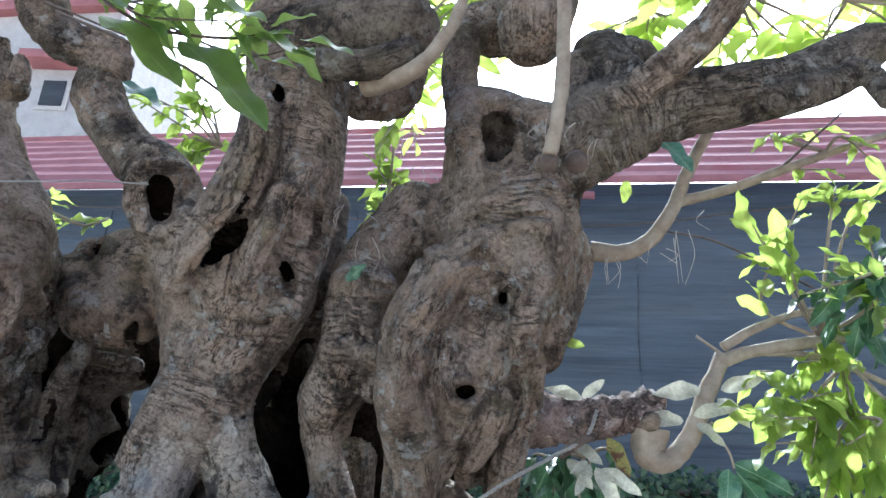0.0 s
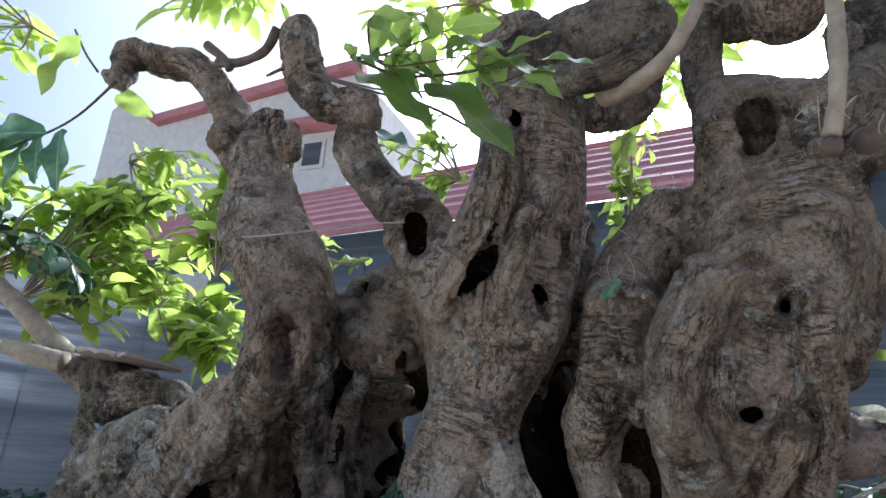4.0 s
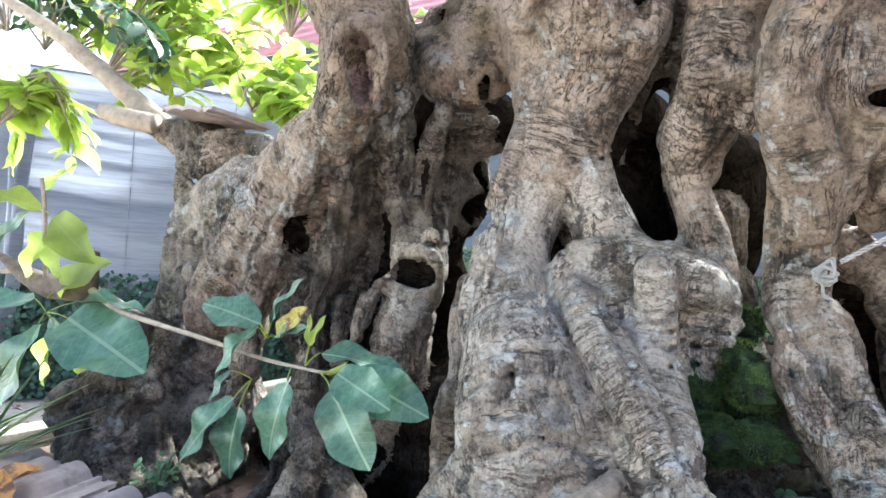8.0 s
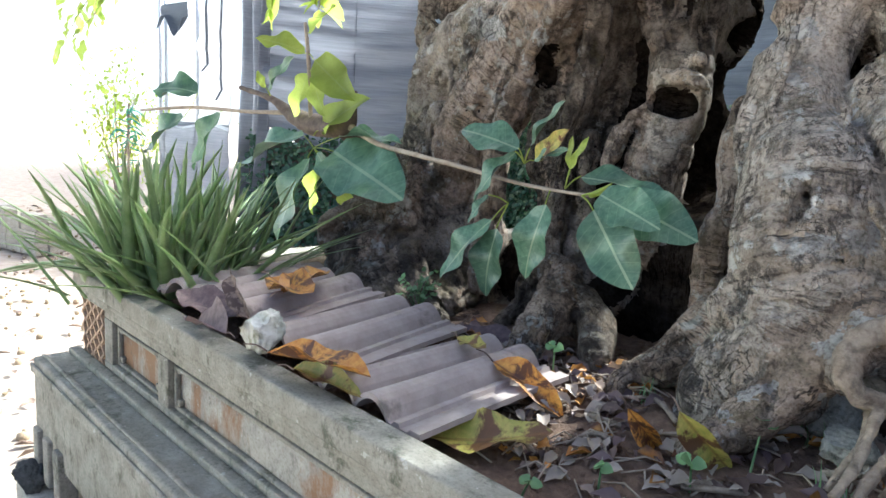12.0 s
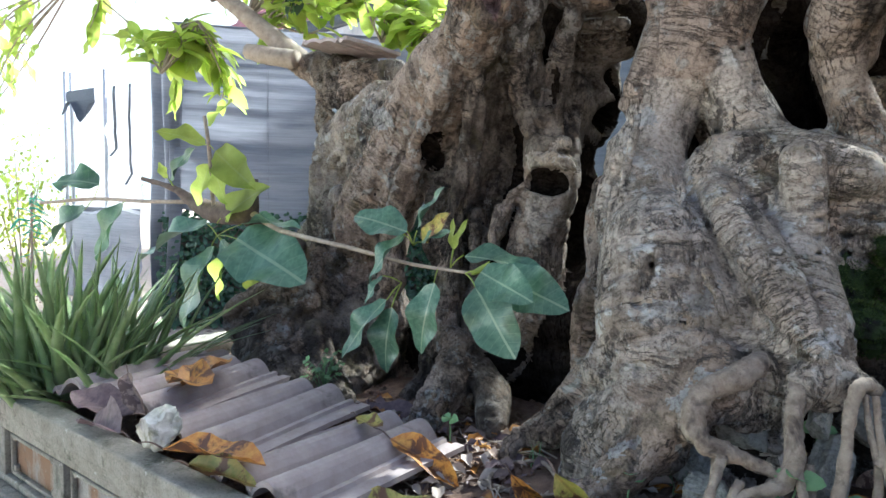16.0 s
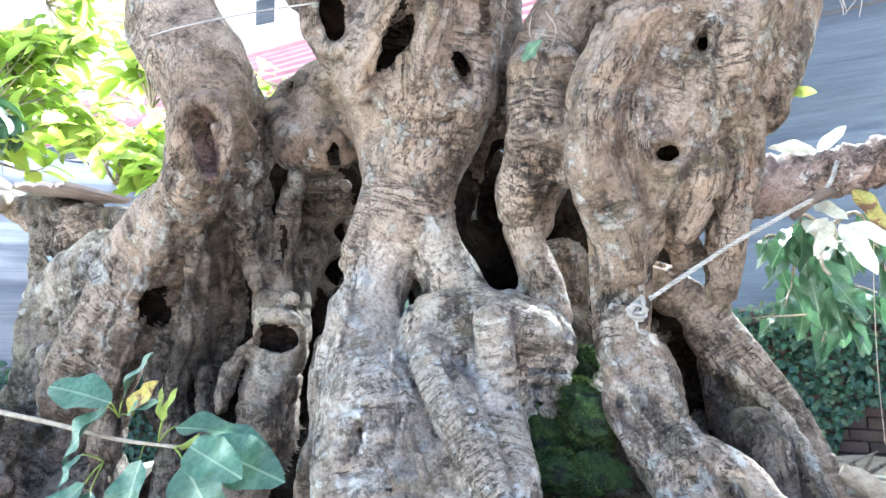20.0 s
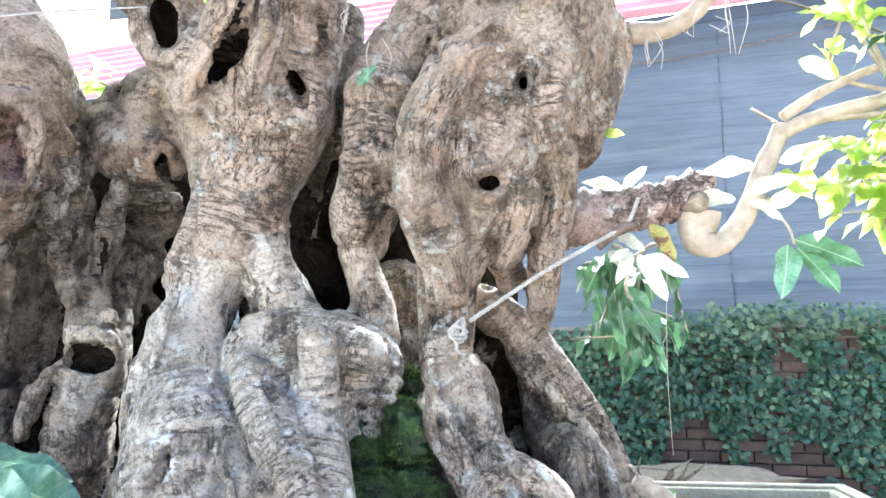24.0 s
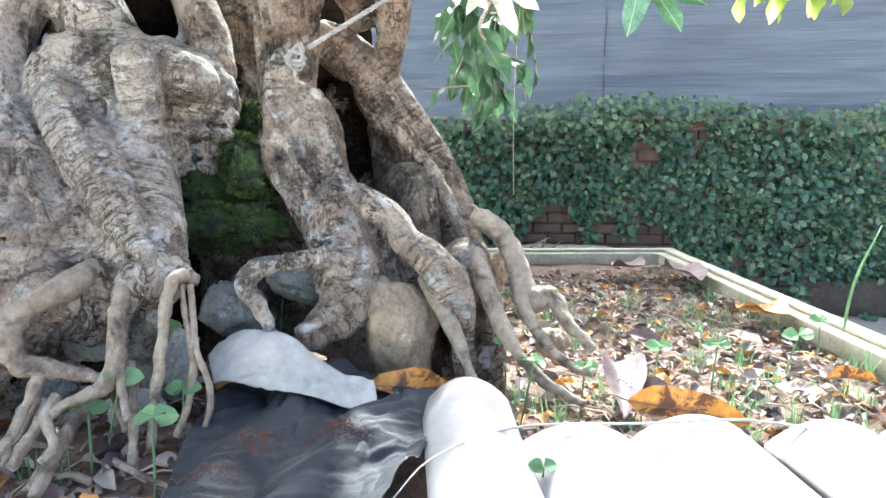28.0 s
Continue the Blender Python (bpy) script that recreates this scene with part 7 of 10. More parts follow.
def sprays(parent, start, ends, m, size, seed, per=7, single=True, wood=BRANCH, droop=0.35, thick=0.006):
    """Twigs from start to each end, with alternate leaves along the outer half."""
    rng = np.random.RandomState(seed)
    rest = []
    for k, e in enumerate(ends):
        s, e = np.array(start[:3], float), np.array(e, float)
        mid = (s + e) / 2 + rng.normal(0, 0.05, 3) + (0, 0, 0.06 * np.linalg.norm(e - s))
        rows = [(*s, thick), (*mid, thick * .7), (*e, thick * .3)]
        part("twig", tubed(rows, sides=5, steps=5, seed=k), wood, parent)
        q = smooth_path(rows, 8)
        for i in range(per):
            u = 0.42 + 0.58 * (i + rng.rand() * .5) / per
            j = min(int(u * (len(q) - 1)), len(q) - 2)
            b = q[j, :3]
            d = q[j + 1, :3] - q[j, :3]
            d = d / (np.linalg.norm(d) + 1e-9)
            side = np.cross(d, (0, 0, 1)) * (1 if i % 2 else -1)
            way = d * rng.uniform(.2, .8) + side * rng.uniform(.5, 1.1) + np.array((0, 0, -droop + rng.normal(0, .25)))
            if i == per - 1:
                way = d + (0, 0, -droop)
            ax = turn_to(way, (rng.normal(0, .5), rng.normal(-.3, .5), 1))
            z = size * rng.uniform(.65, 1.2)
            if single:
                set_leaf(MESHES[m.name][rng.randint(6)], b, ax, z, parent)
            else:
                rest.append((b, ax, z))
    return rest


def ball_ends(rng, c, r, n):
    q = rng.normal(0, 1, (n, 3))
    q /= np.linalg.norm(q, axis=1, keepdims=True)
    return np.array(c) + q * np.array(r) * rng.uniform(.5, 1, (n, 1))


# right side: rope stub, pale curving branch and its foliage
twig([(0.745, 1.920, 1.716, 0.078), (0.815, 1.850, 1.721, 0.069), (0.895, 1.820, 1.727, 0.057), (0.990, 1.800, 1.741, 0.054), (1.062, 1.780, 1.751, 0.059), (1.104, 1.780, 1.746, 0.048)], BARK_RED, "stub_branch", rough=.45)
part("cut_face", tubed([(1.064, 1.730, 1.728, 0.027), (1.063, 1.720, 1.720, 0.023)], sides=10, steps=1), ROOT, tree, "pale healed cut with a pink bud")
twig([(1.081, 1.780, 1.711, 0.047), (1.079, 1.780, 1.651, 0.037), (1.123, 1.770, 1.640, 0.027), (1.178, 1.760, 1.702, 0.023), (1.220, 1.760, 1.799, 0.022), (1.271, 1.760, 1.900, 0.021)], BRANCH, seed=4)
twig([(1.263, 1.760, 1.885, 0.020), (1.335, 1.740, 1.912, 0.017), (1.457, 1.720, 1.936, 0.016), (1.562, 1.700, 1.958, 0.014), (1.701, 1.680, 2.012, 0.011)], BRANCH, seed=5)
twig([(1.273, 1.760, 1.922, 0.013), (1.345, 1.750, 1.968, 0.012), (1.448, 1.740, 2.012, 0.010), (1.542, 1.720, 2.033, 0.009)], BRANCH, seed=6)
twig([(1.335, 1.740, 1.909, 0.010), (1.459, 1.730, 1.910, 0.010), (1.565, 1.720, 1.884, 0.008), (1.659, 1.700, 1.839, 0.007)], BRANCH, seed=7)
for a, b in ((((1.205, 1.760, 1.946, 0.004)), ((1.264, 1.760, 1.907, 0.004))), (((1.223, 1.740, 1.733, 0.004)), ((1.188, 1.760, 1.703, 0.005))), (((1.289, 1.760, 1.944, 0.006)), ((1.280, 1.760, 1.915, 0.006)))):
    twig([a, b], BRANCH, "snag", 5, 0)
# upper right bare branch with aerial rootlets
twig([(0.964, 1.860, 2.188, 0.030), (1.045, 1.840, 2.183, 0.023), (1.119, 1.820, 2.219, 0.022), (1.179, 1.800, 2.308, 0.020), (1.225, 1.800, 2.414, 0.019), (1.282, 1.780, 2.532, 0.016), (1.368, 1.760, 2.693, 0.013)], BRANCH, seed=8)
twig([(1.193, 1.800, 2.329, 0.016), (1.334, 1.780, 2.370, 0.014), (1.508, 1.760, 2.443, 0.013), (1.666, 1.740, 2.507, 0.011), (1.823, 1.720, 2.562, 0.010)], BRANCH, seed=9)
twig([(1.160, 1.800, 2.240, 0.003), (1.265, 1.760, 2.209, 0.003), (1.390, 1.720, 2.135, 0.003), (1.491, 1.700, 2.076, 0.003)], DARKTWIG, "thin_twig", 5, 0)
twig([(1.474, 1.760, 2.432, 0.005), (1.571, 1.740, 2.526, 0.004), (1.657, 1.730, 2.608, 0.003)], DARKTWIG, "thin_twig", 5, 0)
ROOTLET = simple("white_rootlet", (0.36, 0.32, 0.27), (0.52, 0.48, 0.42), 40, 0.8, 0.2, 0.001)
rng = np.random.RandomState(21)
for (x, y, z), n, ln in (((1.002, 1.830, 2.157), 5, .07), ((1.114, 1.810, 2.191), 5, .05), ((1.183, 1.800, 2.233), 4, .13), ((1.302, 1.790, 2.313), 1, .06),
                         ((0.431, 1.750, 2.474), 6, .10), ((0.478, 1.760, 2.355), 3, .06), ((0.773, 1.550, 2.402), 5, .07), ((0.863, 1.500, 2.389), 2, .05), ((0.882, 1.500, 2.324), 2, .05), ((0.307, 1.700, 2.205), 5, .06), ((0.343, 1.680, 2.125), 2, .08)):
    for k in range(n):
        a = rng.normal(0, .025, 2)
        h = ln * rng.uniform(.5, 1.2)
        twig([(x + a[0], y + a[1], z, .0014), (x + a[0] * 1.8, y + a[1], z - h * .5, .0012), (x + a[0] * 1.5 + rng.normal(0, .012), y, z - h, .0006)], ROOTLET, "rootlet", 4, 0)

twig([(1.009, 1.780, 1.644, 0.001), (1.001, 1.800, 1.479, 0.001), (1.001, 1.820, 1.314, 0.001), (1.008, 1.840, 1.168, 0.001)], BRANCH, "hanging_rootlet", 4, 0)

# foliage on the right
rr = np.random.RandomState(31)
LEAFMASS = []
sprays(tree, (1.502, 1.720, 1.950), [(1.324, 1.660, 2.225), (1.491, 1.700, 2.324), (1.623, 1.750, 2.388), (1.714, 1.700, 2.373), (1.393, 1.620, 2.135), (1.586, 1.600, 2.185), (1.504, 1.580, 2.102)], LEAF_LIT, .105, 41, 8, droop=.15)
sprays(tree, (1.561, 1.720, 1.763), [(1.283, 1.700, 1.759), (1.331, 1.700, 1.687), (1.418, 1.680, 1.646), (1.377, 1.720, 1.801), (1.466, 1.660, 1.676), (1.549, 1.660, 1.652), (1.581, 1.620, 1.586), (1.500, 1.700, 1.817), (1.442, 1.680, 1.575), (1.525, 1.660, 1.582), (1.328, 1.720, 1.861), (1.592, 1.620, 1.710)], LEAF_LIT, .10, 48, 8, droop=.55)
sprays(tree, (1.567, 1.720, 1.898), [(1.389, 1.750, 1.821), (1.481, 1.720, 1.783), (1.559, 1.700, 1.733), (1.626, 1.660, 1.813), (1.555, 1.750, 1.669), (1.634, 1.700, 1.686), (1.439, 1.700, 1.887), (1.570, 1.620, 1.991)], LEAF_LIT, .085, 42, 8, droop=.6)
sprays(tree, (1.617, 1.600, 2.115), [(1.398, 1.600, 2.030), (1.487, 1.620, 1.986), (1.575, 1.600, 1.934), (1.682, 1.600, 2.252)], LEAF_DARK, .12, 43, 6, droop=.3)
sprays(tree, (1.605, 1.750, 2.490), [(1.478, 1.750, 2.515), (1.632, 1.750, 2.572), (1.724, 1.720, 2.450), (1.595, 1.700, 2.414)], LEAF_LIT, .085, 44, 4, droop=.3)


def leaf_at(base, tip, m, face=(0, -1, .25), wide=1.0, parent=None, kind=1, petiole=None, wood=BRANCH):
    """One leaf from base to tip, with its upper side towards face, and a stalk."""
    b, t = np.array(base), np.array(tip)
    n = np.linalg.norm(t - b)
    ax = turn_to(t - b, face)
    o = set_leaf(MESHES[m.name][kind], b, ax * np.array([1, wide, 1]), n, parent or tree)
    if petiole is not None:
        mid = (np.array(petiole) + b) / 2 + (0, 0, .004)
        part("petiole", tubed([(*petiole, .0022), (*mid, .002), (*b, .0018)], sides=5, steps=3), m if wood is None else wood, parent or tree)
    return o


# Whitish beige in place of green puts sunlight into the leaf colour.
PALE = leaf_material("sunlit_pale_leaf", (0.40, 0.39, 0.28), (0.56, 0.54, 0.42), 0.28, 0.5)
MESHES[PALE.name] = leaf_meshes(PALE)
# single leaves by the rope stub and the pale branch

def single_leaf(*row):
    b, t, m, kd = row
    leaf_at(b, t, m, kind=kd)


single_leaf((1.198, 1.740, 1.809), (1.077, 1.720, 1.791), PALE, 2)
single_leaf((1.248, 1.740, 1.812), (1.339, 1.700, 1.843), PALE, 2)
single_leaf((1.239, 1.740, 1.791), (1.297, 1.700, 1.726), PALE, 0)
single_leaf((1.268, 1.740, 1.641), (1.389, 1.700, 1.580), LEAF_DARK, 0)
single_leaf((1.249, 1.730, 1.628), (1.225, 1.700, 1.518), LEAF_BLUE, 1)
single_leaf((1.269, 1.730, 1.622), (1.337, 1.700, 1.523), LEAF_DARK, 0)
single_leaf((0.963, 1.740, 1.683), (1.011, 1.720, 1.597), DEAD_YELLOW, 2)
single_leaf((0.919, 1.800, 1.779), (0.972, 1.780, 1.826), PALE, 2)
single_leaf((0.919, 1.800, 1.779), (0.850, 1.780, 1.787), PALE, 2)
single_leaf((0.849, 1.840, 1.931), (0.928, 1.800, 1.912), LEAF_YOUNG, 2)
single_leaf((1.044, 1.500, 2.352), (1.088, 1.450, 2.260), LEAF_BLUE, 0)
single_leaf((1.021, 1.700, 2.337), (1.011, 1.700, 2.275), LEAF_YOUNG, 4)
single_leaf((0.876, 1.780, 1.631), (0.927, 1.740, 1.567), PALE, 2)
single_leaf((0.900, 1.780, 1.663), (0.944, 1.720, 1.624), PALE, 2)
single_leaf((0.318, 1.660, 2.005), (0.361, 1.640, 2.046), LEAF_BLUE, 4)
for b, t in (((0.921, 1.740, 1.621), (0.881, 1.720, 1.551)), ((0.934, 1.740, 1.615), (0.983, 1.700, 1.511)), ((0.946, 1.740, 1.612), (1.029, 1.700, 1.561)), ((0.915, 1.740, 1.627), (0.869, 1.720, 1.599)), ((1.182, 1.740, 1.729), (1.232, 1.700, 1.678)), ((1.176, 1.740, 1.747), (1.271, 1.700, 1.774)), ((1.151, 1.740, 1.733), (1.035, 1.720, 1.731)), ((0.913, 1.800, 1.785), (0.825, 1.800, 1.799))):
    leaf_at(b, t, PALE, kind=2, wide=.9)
twig([(1.224, 1.750, 1.724, 0.003), (1.257, 1.740, 1.667, 0.003), (1.267, 1.740, 1.629, 0.003)], BRANCH, "thin_twig", 5, 0)
# drooping narrow leaves behind the rope
sprays(tree, (0.971, 2.000, 1.640), [(0.970, 1.950, 1.541), (1.050, 1.950, 1.483), (0.934, 2.000, 1.487), (1.074, 1.900, 1.427), (0.889, 2.050, 1.610), (0.990, 1.900, 1.593)], LEAF_DARK, .12, 46, 5, droop=.9)
sprays(tree, (0.927, 2.100, 1.630), [(0.893, 2.100, 1.553), (1.015, 2.000, 1.414), (0.812, 2.100, 1.431), (0.943, 2.000, 1.372), (0.889, 2.100, 1.460)], LEAF_DARK, .10, 47, 5, droop=.9)

# left side: limb behind the stump and the backlit crown
twig([(-1.572, 2.050, 1.858, 0.051), (-1.715, 2.000, 1.984, 0.039), (-1.898, 1.950, 2.126, 0.033), (-2.050, 1.900, 2.237, 0.027), (-2.343, 1.860, 2.406, 0.021)], BRANCH, "limb", 10, .06, 12)
twig([(-1.522, 1.950, 1.869, 0.037), (-1.619, 1.920, 1.884, 0.035), (-1.748, 1.900, 1.914, 0.031)], BRANCH, "sawn_limb", 10, .05, 13)
lc = np.random.RandomState(33)
far_leaves = {LEAF_LIT.name: [], LEAF_DARK.name: []}

def left_crown(*row):
    st, c, r, n, m, sz, sd = row
    ends = ball_ends(lc, c, r, n)
    sprays(tree, st, ends[::3], m, sz, sd, 7, droop=.35)
    far_leaves[m.name] += sprays(tree, st, [e for i, e in enumerate(ends) if i % 3], m, sz, sd + 300, 9, single=False, droop=.35)


left_crown((-2.140, 2.200, 2.164), (-1.813, 2.600, 2.651), (.36, .3, .26), 15, LEAF_LIT, .14, 51)
left_crown((-2.394, 2.200, 2.282), (-2.352, 2.400, 2.628), (.38, .3, .30), 15, LEAF_LIT, .14, 52)
left_crown((-2.010, 2.500, 2.315), (-1.623, 2.600, 2.350), (.28, .3, .20), 12, LEAF_LIT, .135, 53)
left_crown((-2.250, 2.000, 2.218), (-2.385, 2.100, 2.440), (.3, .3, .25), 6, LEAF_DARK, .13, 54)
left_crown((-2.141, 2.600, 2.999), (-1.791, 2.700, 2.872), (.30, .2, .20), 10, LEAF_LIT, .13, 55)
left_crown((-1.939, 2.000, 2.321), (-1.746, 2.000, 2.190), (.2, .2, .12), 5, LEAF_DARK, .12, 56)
left_crown((-1.993, 2.200, 2.132), (-1.767, 2.200, 2.148), (.26, .2, .16), 9, LEAF_LIT, .13, 57)
left_crown((-2.338, 1.900, 2.269), (-2.827, 2.000, 2.757), (.35, .3, .35), 10, LEAF_LIT, .13, 58)
left_crown((-2.218, 2.000, 2.118), (-2.366, 2.100, 1.921), (.18, .2, .2), 8, LEAF_LIT, .13, 59)
left_crown((-2.508, 2.200, 2.657), (-2.681, 2.300, 2.934), (.22, .2, .14), 10, LEAF_LIT, .13, 60)
left_crown((-1.241, 2.300, 2.280), (-1.364, 2.400, 2.605), (.16, .2, .30), 14, LEAF_LIT, .13, 65)
left_crown((-1.193, 2.300, 1.998), (-1.202, 2.300, 2.117), (.14, .2, .16), 8, LEAF_LIT, .13, 66)
left_crown((-2.677, 2.1, 2.606), (-2.599, 2.2, 2.816), (0.26, 0.2, 0.16), 14, LEAF_LIT, .15, 401)
left_crown((-2.099, 2.4, 2.518), (-1.988, 2.5, 2.72), (0.26, 0.2, 0.15), 16, LEAF_LIT, .15, 403)
left_crown((-1.405, 2.3, 1.992), (-1.309, 2.4, 2.154), (0.18, 0.2, 0.12), 10, LEAF_LIT, .15, 408)
left_crown((-2.681, 1.9, 2.894), (-2.623, 2.0, 3.115), (0.22, 0.2, 0.14), 8, LEAF_LIT, .15, 409)
left_crown((-2.344, 1.9, 1.886), (-2.302, 2.0, 2.047), (0.16, 0.2, 0.16), 8, LEAF_LIT, .15, 410)
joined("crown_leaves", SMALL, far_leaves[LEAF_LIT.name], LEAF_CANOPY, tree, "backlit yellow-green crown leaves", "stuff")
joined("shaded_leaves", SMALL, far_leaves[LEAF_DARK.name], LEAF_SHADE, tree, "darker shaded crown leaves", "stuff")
# leaves in the gaps between the stems
for st, c, r, n, sd in (((-0.343, 2.600, 2.778), (-0.566, 2.600, 2.889), (.2, .2, .22), 9, 61), ((0.358, 2.500, 2.614), (0.278, 2.500, 2.656), (.09, .2, .22), 7, 62), ((-0.751, 2.500, 2.372), (-0.831, 2.500, 2.456), (.1, .1, .1), 3, 63)):
    sprays(tree, st, ball_ends(lc, c, r, n), LEAF_LIT, .105, sd, 6, droop=.3)
# hanging left tip in front of the bright yard
sprays(tree, (-3.088, 1.900, 2.421), [(-3.863, 1.800, 2.158), (-4.437, 1.800, 1.840), (-4.125, 1.750, 1.643), (-3.548, 1.800, 2.210), (-2.888, 1.850, 2.099), (-2.458, 1.900, 1.999), (-4.793, 1.800, 2.275), (-4.372, 1.800, 1.730), (-3.925, 1.800, 1.806), (-4.584, 1.800, 1.562), (-4.162, 1.820, 1.625)], LEAF_LIT, .125, 64, 8, droop=.8)
# crown overhead: the far canopy joined as one mass
canopy = []
cr = np.random.RandomState(35)
for st, c, r, n, sd in (((1.364, 1.700, 2.980), (1.745, 2.200, 3.322), (.6, .5, .22), 16, 71), ((1.705, 1.700, 2.973), (2.058, 2.000, 3.221), (.4, .4, .25), 10, 72), ((1.381, 2.400, 3.442), (1.396, 2.800, 3.686), (.35, .3, .2), 8, 73),
                        ((-0.199, 2.200, 3.340), (-0.302, 2.400, 3.448), (.5, .4, .25), 12, 74), ((0.309, 2.200, 3.634), (0.294, 2.400, 3.800), (.5, .5, .2), 10, 75), ((1.142, 2.000, 3.656), (1.330, 2.200, 3.888), (.8, .6, .3), 14, 76),
                        ((-1.162, 2.000, 3.561), (-1.314, 2.000, 3.606), (.7, .5, .3), 12, 77), ((-2.126, 1.900, 3.311), (-2.500, 1.900, 3.427), (.3, .3, .16), 8, 78)):
    canopy += sprays(tree, st, ball_ends(cr, c, r, n), LEAF_LIT, .13, sd, 8, single=False, droop=.3)
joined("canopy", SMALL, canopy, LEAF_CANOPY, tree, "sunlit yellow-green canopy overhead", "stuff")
# Leaf clusters added out of view, to keep the sun off the roots.
high = []
for c, r, n, sd in (((-0.35, 3.9, 3.8), (.5, .7, .35), 22, 81), ((0.3, 4.0, 4.0), (.6, .7, .35), 24, 82), ((0.6, 2.9, 3.9), (.5, .6, .3), 18, 84)):
    high += sprays(tree, (c[0] * .5 + .05, 2.2, 3.0), ball_ends(cr, c, r, n), LEAF_LIT, .14, sd, 12, single=False, droop=.3)
joined("upper_canopy", SMALL, high, LEAF_CANOPY, tree, "extra upper crown added to shade the roots", "stuff")
# dark leafy twig hanging close in front of the trunk
twig([(-0.109, 1.150, 2.362, 0.004), (-0.021, 1.150, 2.316, 0.003), (0.060, 1.150, 2.303, 0.003), (0.149, 1.150, 2.307, 0.003), (0.195, 1.150, 2.336, 0.002)], DARKTWIG, "thin_twig", 5, 0)
twig([(-0.247, 1.250, 2.402, 0.003), (-0.083, 1.250, 2.339, 0.003), (0.020, 1.250, 2.298, 0.003), (0.127, 1.250, 2.228, 0.003)], DARKTWIG, "thin_twig", 5, 0)
for b, t, kd, m in (((-0.103, 1.15, 2.329), (0.07, 1.13, 2.197), 2, LEAF_OVER), ((0.041, 1.15, 2.29), (0.224, 1.13, 2.129), 2, LEAF_OVER), ((0.149, 1.150, 2.309), (0.292, 1.100, 2.252), 2, LEAF_OVER), ((0.256, 1.120, 2.290), (0.355, 1.100, 2.263), 2, LEAF_OVER),
                    ((0.196, 1.150, 2.332), (0.282, 1.100, 2.336), 2, LEAF_OVER), ((0.061, 1.150, 2.360), (0.194, 1.100, 2.345), 1, LEAF_OVER), ((-0.032, 1.150, 2.321), (0.024, 1.100, 2.382), 1, LEAF_OVER), ((0.120, 1.150, 2.299), (0.243, 1.120, 2.312), 2, LEAF_OVER), ((-0.223, 1.500, 2.403), (-0.117, 1.480, 2.351), 4, LEAF_BLUE)):
    leaf_at(b, t, m, face=(0, -.6, .8), kind=kd)
sprays(tree, (-0.077, 1.150, 2.360), [(0.122, 1.120, 2.387), (0.209, 1.100, 2.309), (0.287, 1.100, 2.271), (0.048, 1.150, 2.439), (0.021, 1.120, 2.334)], LEAF_OVER, .085, 90, 6, droop=.25, wood=DARKTWIG, thick=.003)
# thin dark twigs of the upper left arm
twig([(-0.869, 1.640, 2.785, 0.016), (-0.772, 1.630, 2.768, 0.014), (-0.685, 1.620, 2.791, 0.015), (-0.654, 1.620, 2.863, 0.017)], DARKTWIG, "branch", 8, .1)
twig([(-0.907, 1.620, 2.842, 0.016), (-0.831, 1.620, 2.780, 0.014), (-0.804, 1.620, 2.742, 0.014)], DARKTWIG, "branch", 8, .1)
twig([(-0.647, 1.600, 2.683, 0.005), (-0.548, 1.580, 2.696, 0.008), (-0.442, 1.560, 2.686, 0.009)], DARKTWIG, "branch", 6, .1)
twig([(-0.571, 1.600, 2.704, 0.007), (-0.430, 1.550, 2.623, 0.003), (-0.213, 1.500, 2.521, 0.003), (-0.023, 1.400, 2.433, 0.002)], DARKTWIG, "thin_twig", 5, 0)
twig([(-1.175, 1.560, 2.705, 0.005), (-1.283, 1.550, 2.587, 0.004), (-1.393, 1.530, 2.514, 0.004), (-1.622, 1.500, 2.431, 0.003)], DARKTWIG, "thin_twig", 5, 0)
twig([(-1.264, 1.560, 2.750, 0.004), (-1.316, 1.540, 2.816, 0.004), (-1.366, 1.520, 2.900, 0.004)], DARKTWIG, "thin_twig", 5, 0)
for b, t, kd, m in (((-1.172, 1.400, 2.762), (-1.248, 1.360, 2.561), 4, LEAF_LIT), ((-1.396, 1.530, 2.524), (-1.333, 1.500, 2.336), 2, LEAF_DARK), ((-1.309, 1.530, 2.531), (-1.240, 1.500, 2.307), 2, LEAF_DARK), ((-1.429, 1.520, 2.504), (-1.710, 1.500, 2.361), 2, LEAF_DARK), ((-1.426, 1.520, 2.494), (-1.455, 1.500, 2.322), 2, LEAF_DARK), ((-1.355, 1.520, 2.513), (-1.653, 1.500, 2.528), 2, LEAF_DARK), ((-1.151, 1.550, 2.644), (-0.995, 1.550, 2.558), 2, LEAF_LIT)):
    leaf_at(b, t, m, kind=kd)
# pale shoots of the crown seen against the sun
twig([(0.764, 1.300, 2.609, 0.016), (0.760, 1.300, 2.423, 0.015), (0.749, 1.300, 2.289, 0.015), (0.735, 1.320, 2.204, 0.016)], BRANCH, "water_shoot", 10, .03)
part("sawn_stub", tubed([(0.755, 1.400, 2.231, 0.019), (0.728, 1.300, 2.175, 0.018)], sides=10, steps=1), DARKTWIG, tree)
part("sawn_stub", tubed([(0.825, 1.460, 2.265, 0.025), (0.800, 1.360, 2.209, 0.023)], sides=10, steps=1), DARKTWIG, tree)
twig([(0.337, 1.520, 2.456, 0.030), (0.407, 1.460, 2.439, 0.023), (0.469, 1.420, 2.464, 0.019), (0.528, 1.400, 2.552, 0.015), (0.562, 1.400, 2.672, 0.013)], BRANCH, "water_shoot", 10, .05)

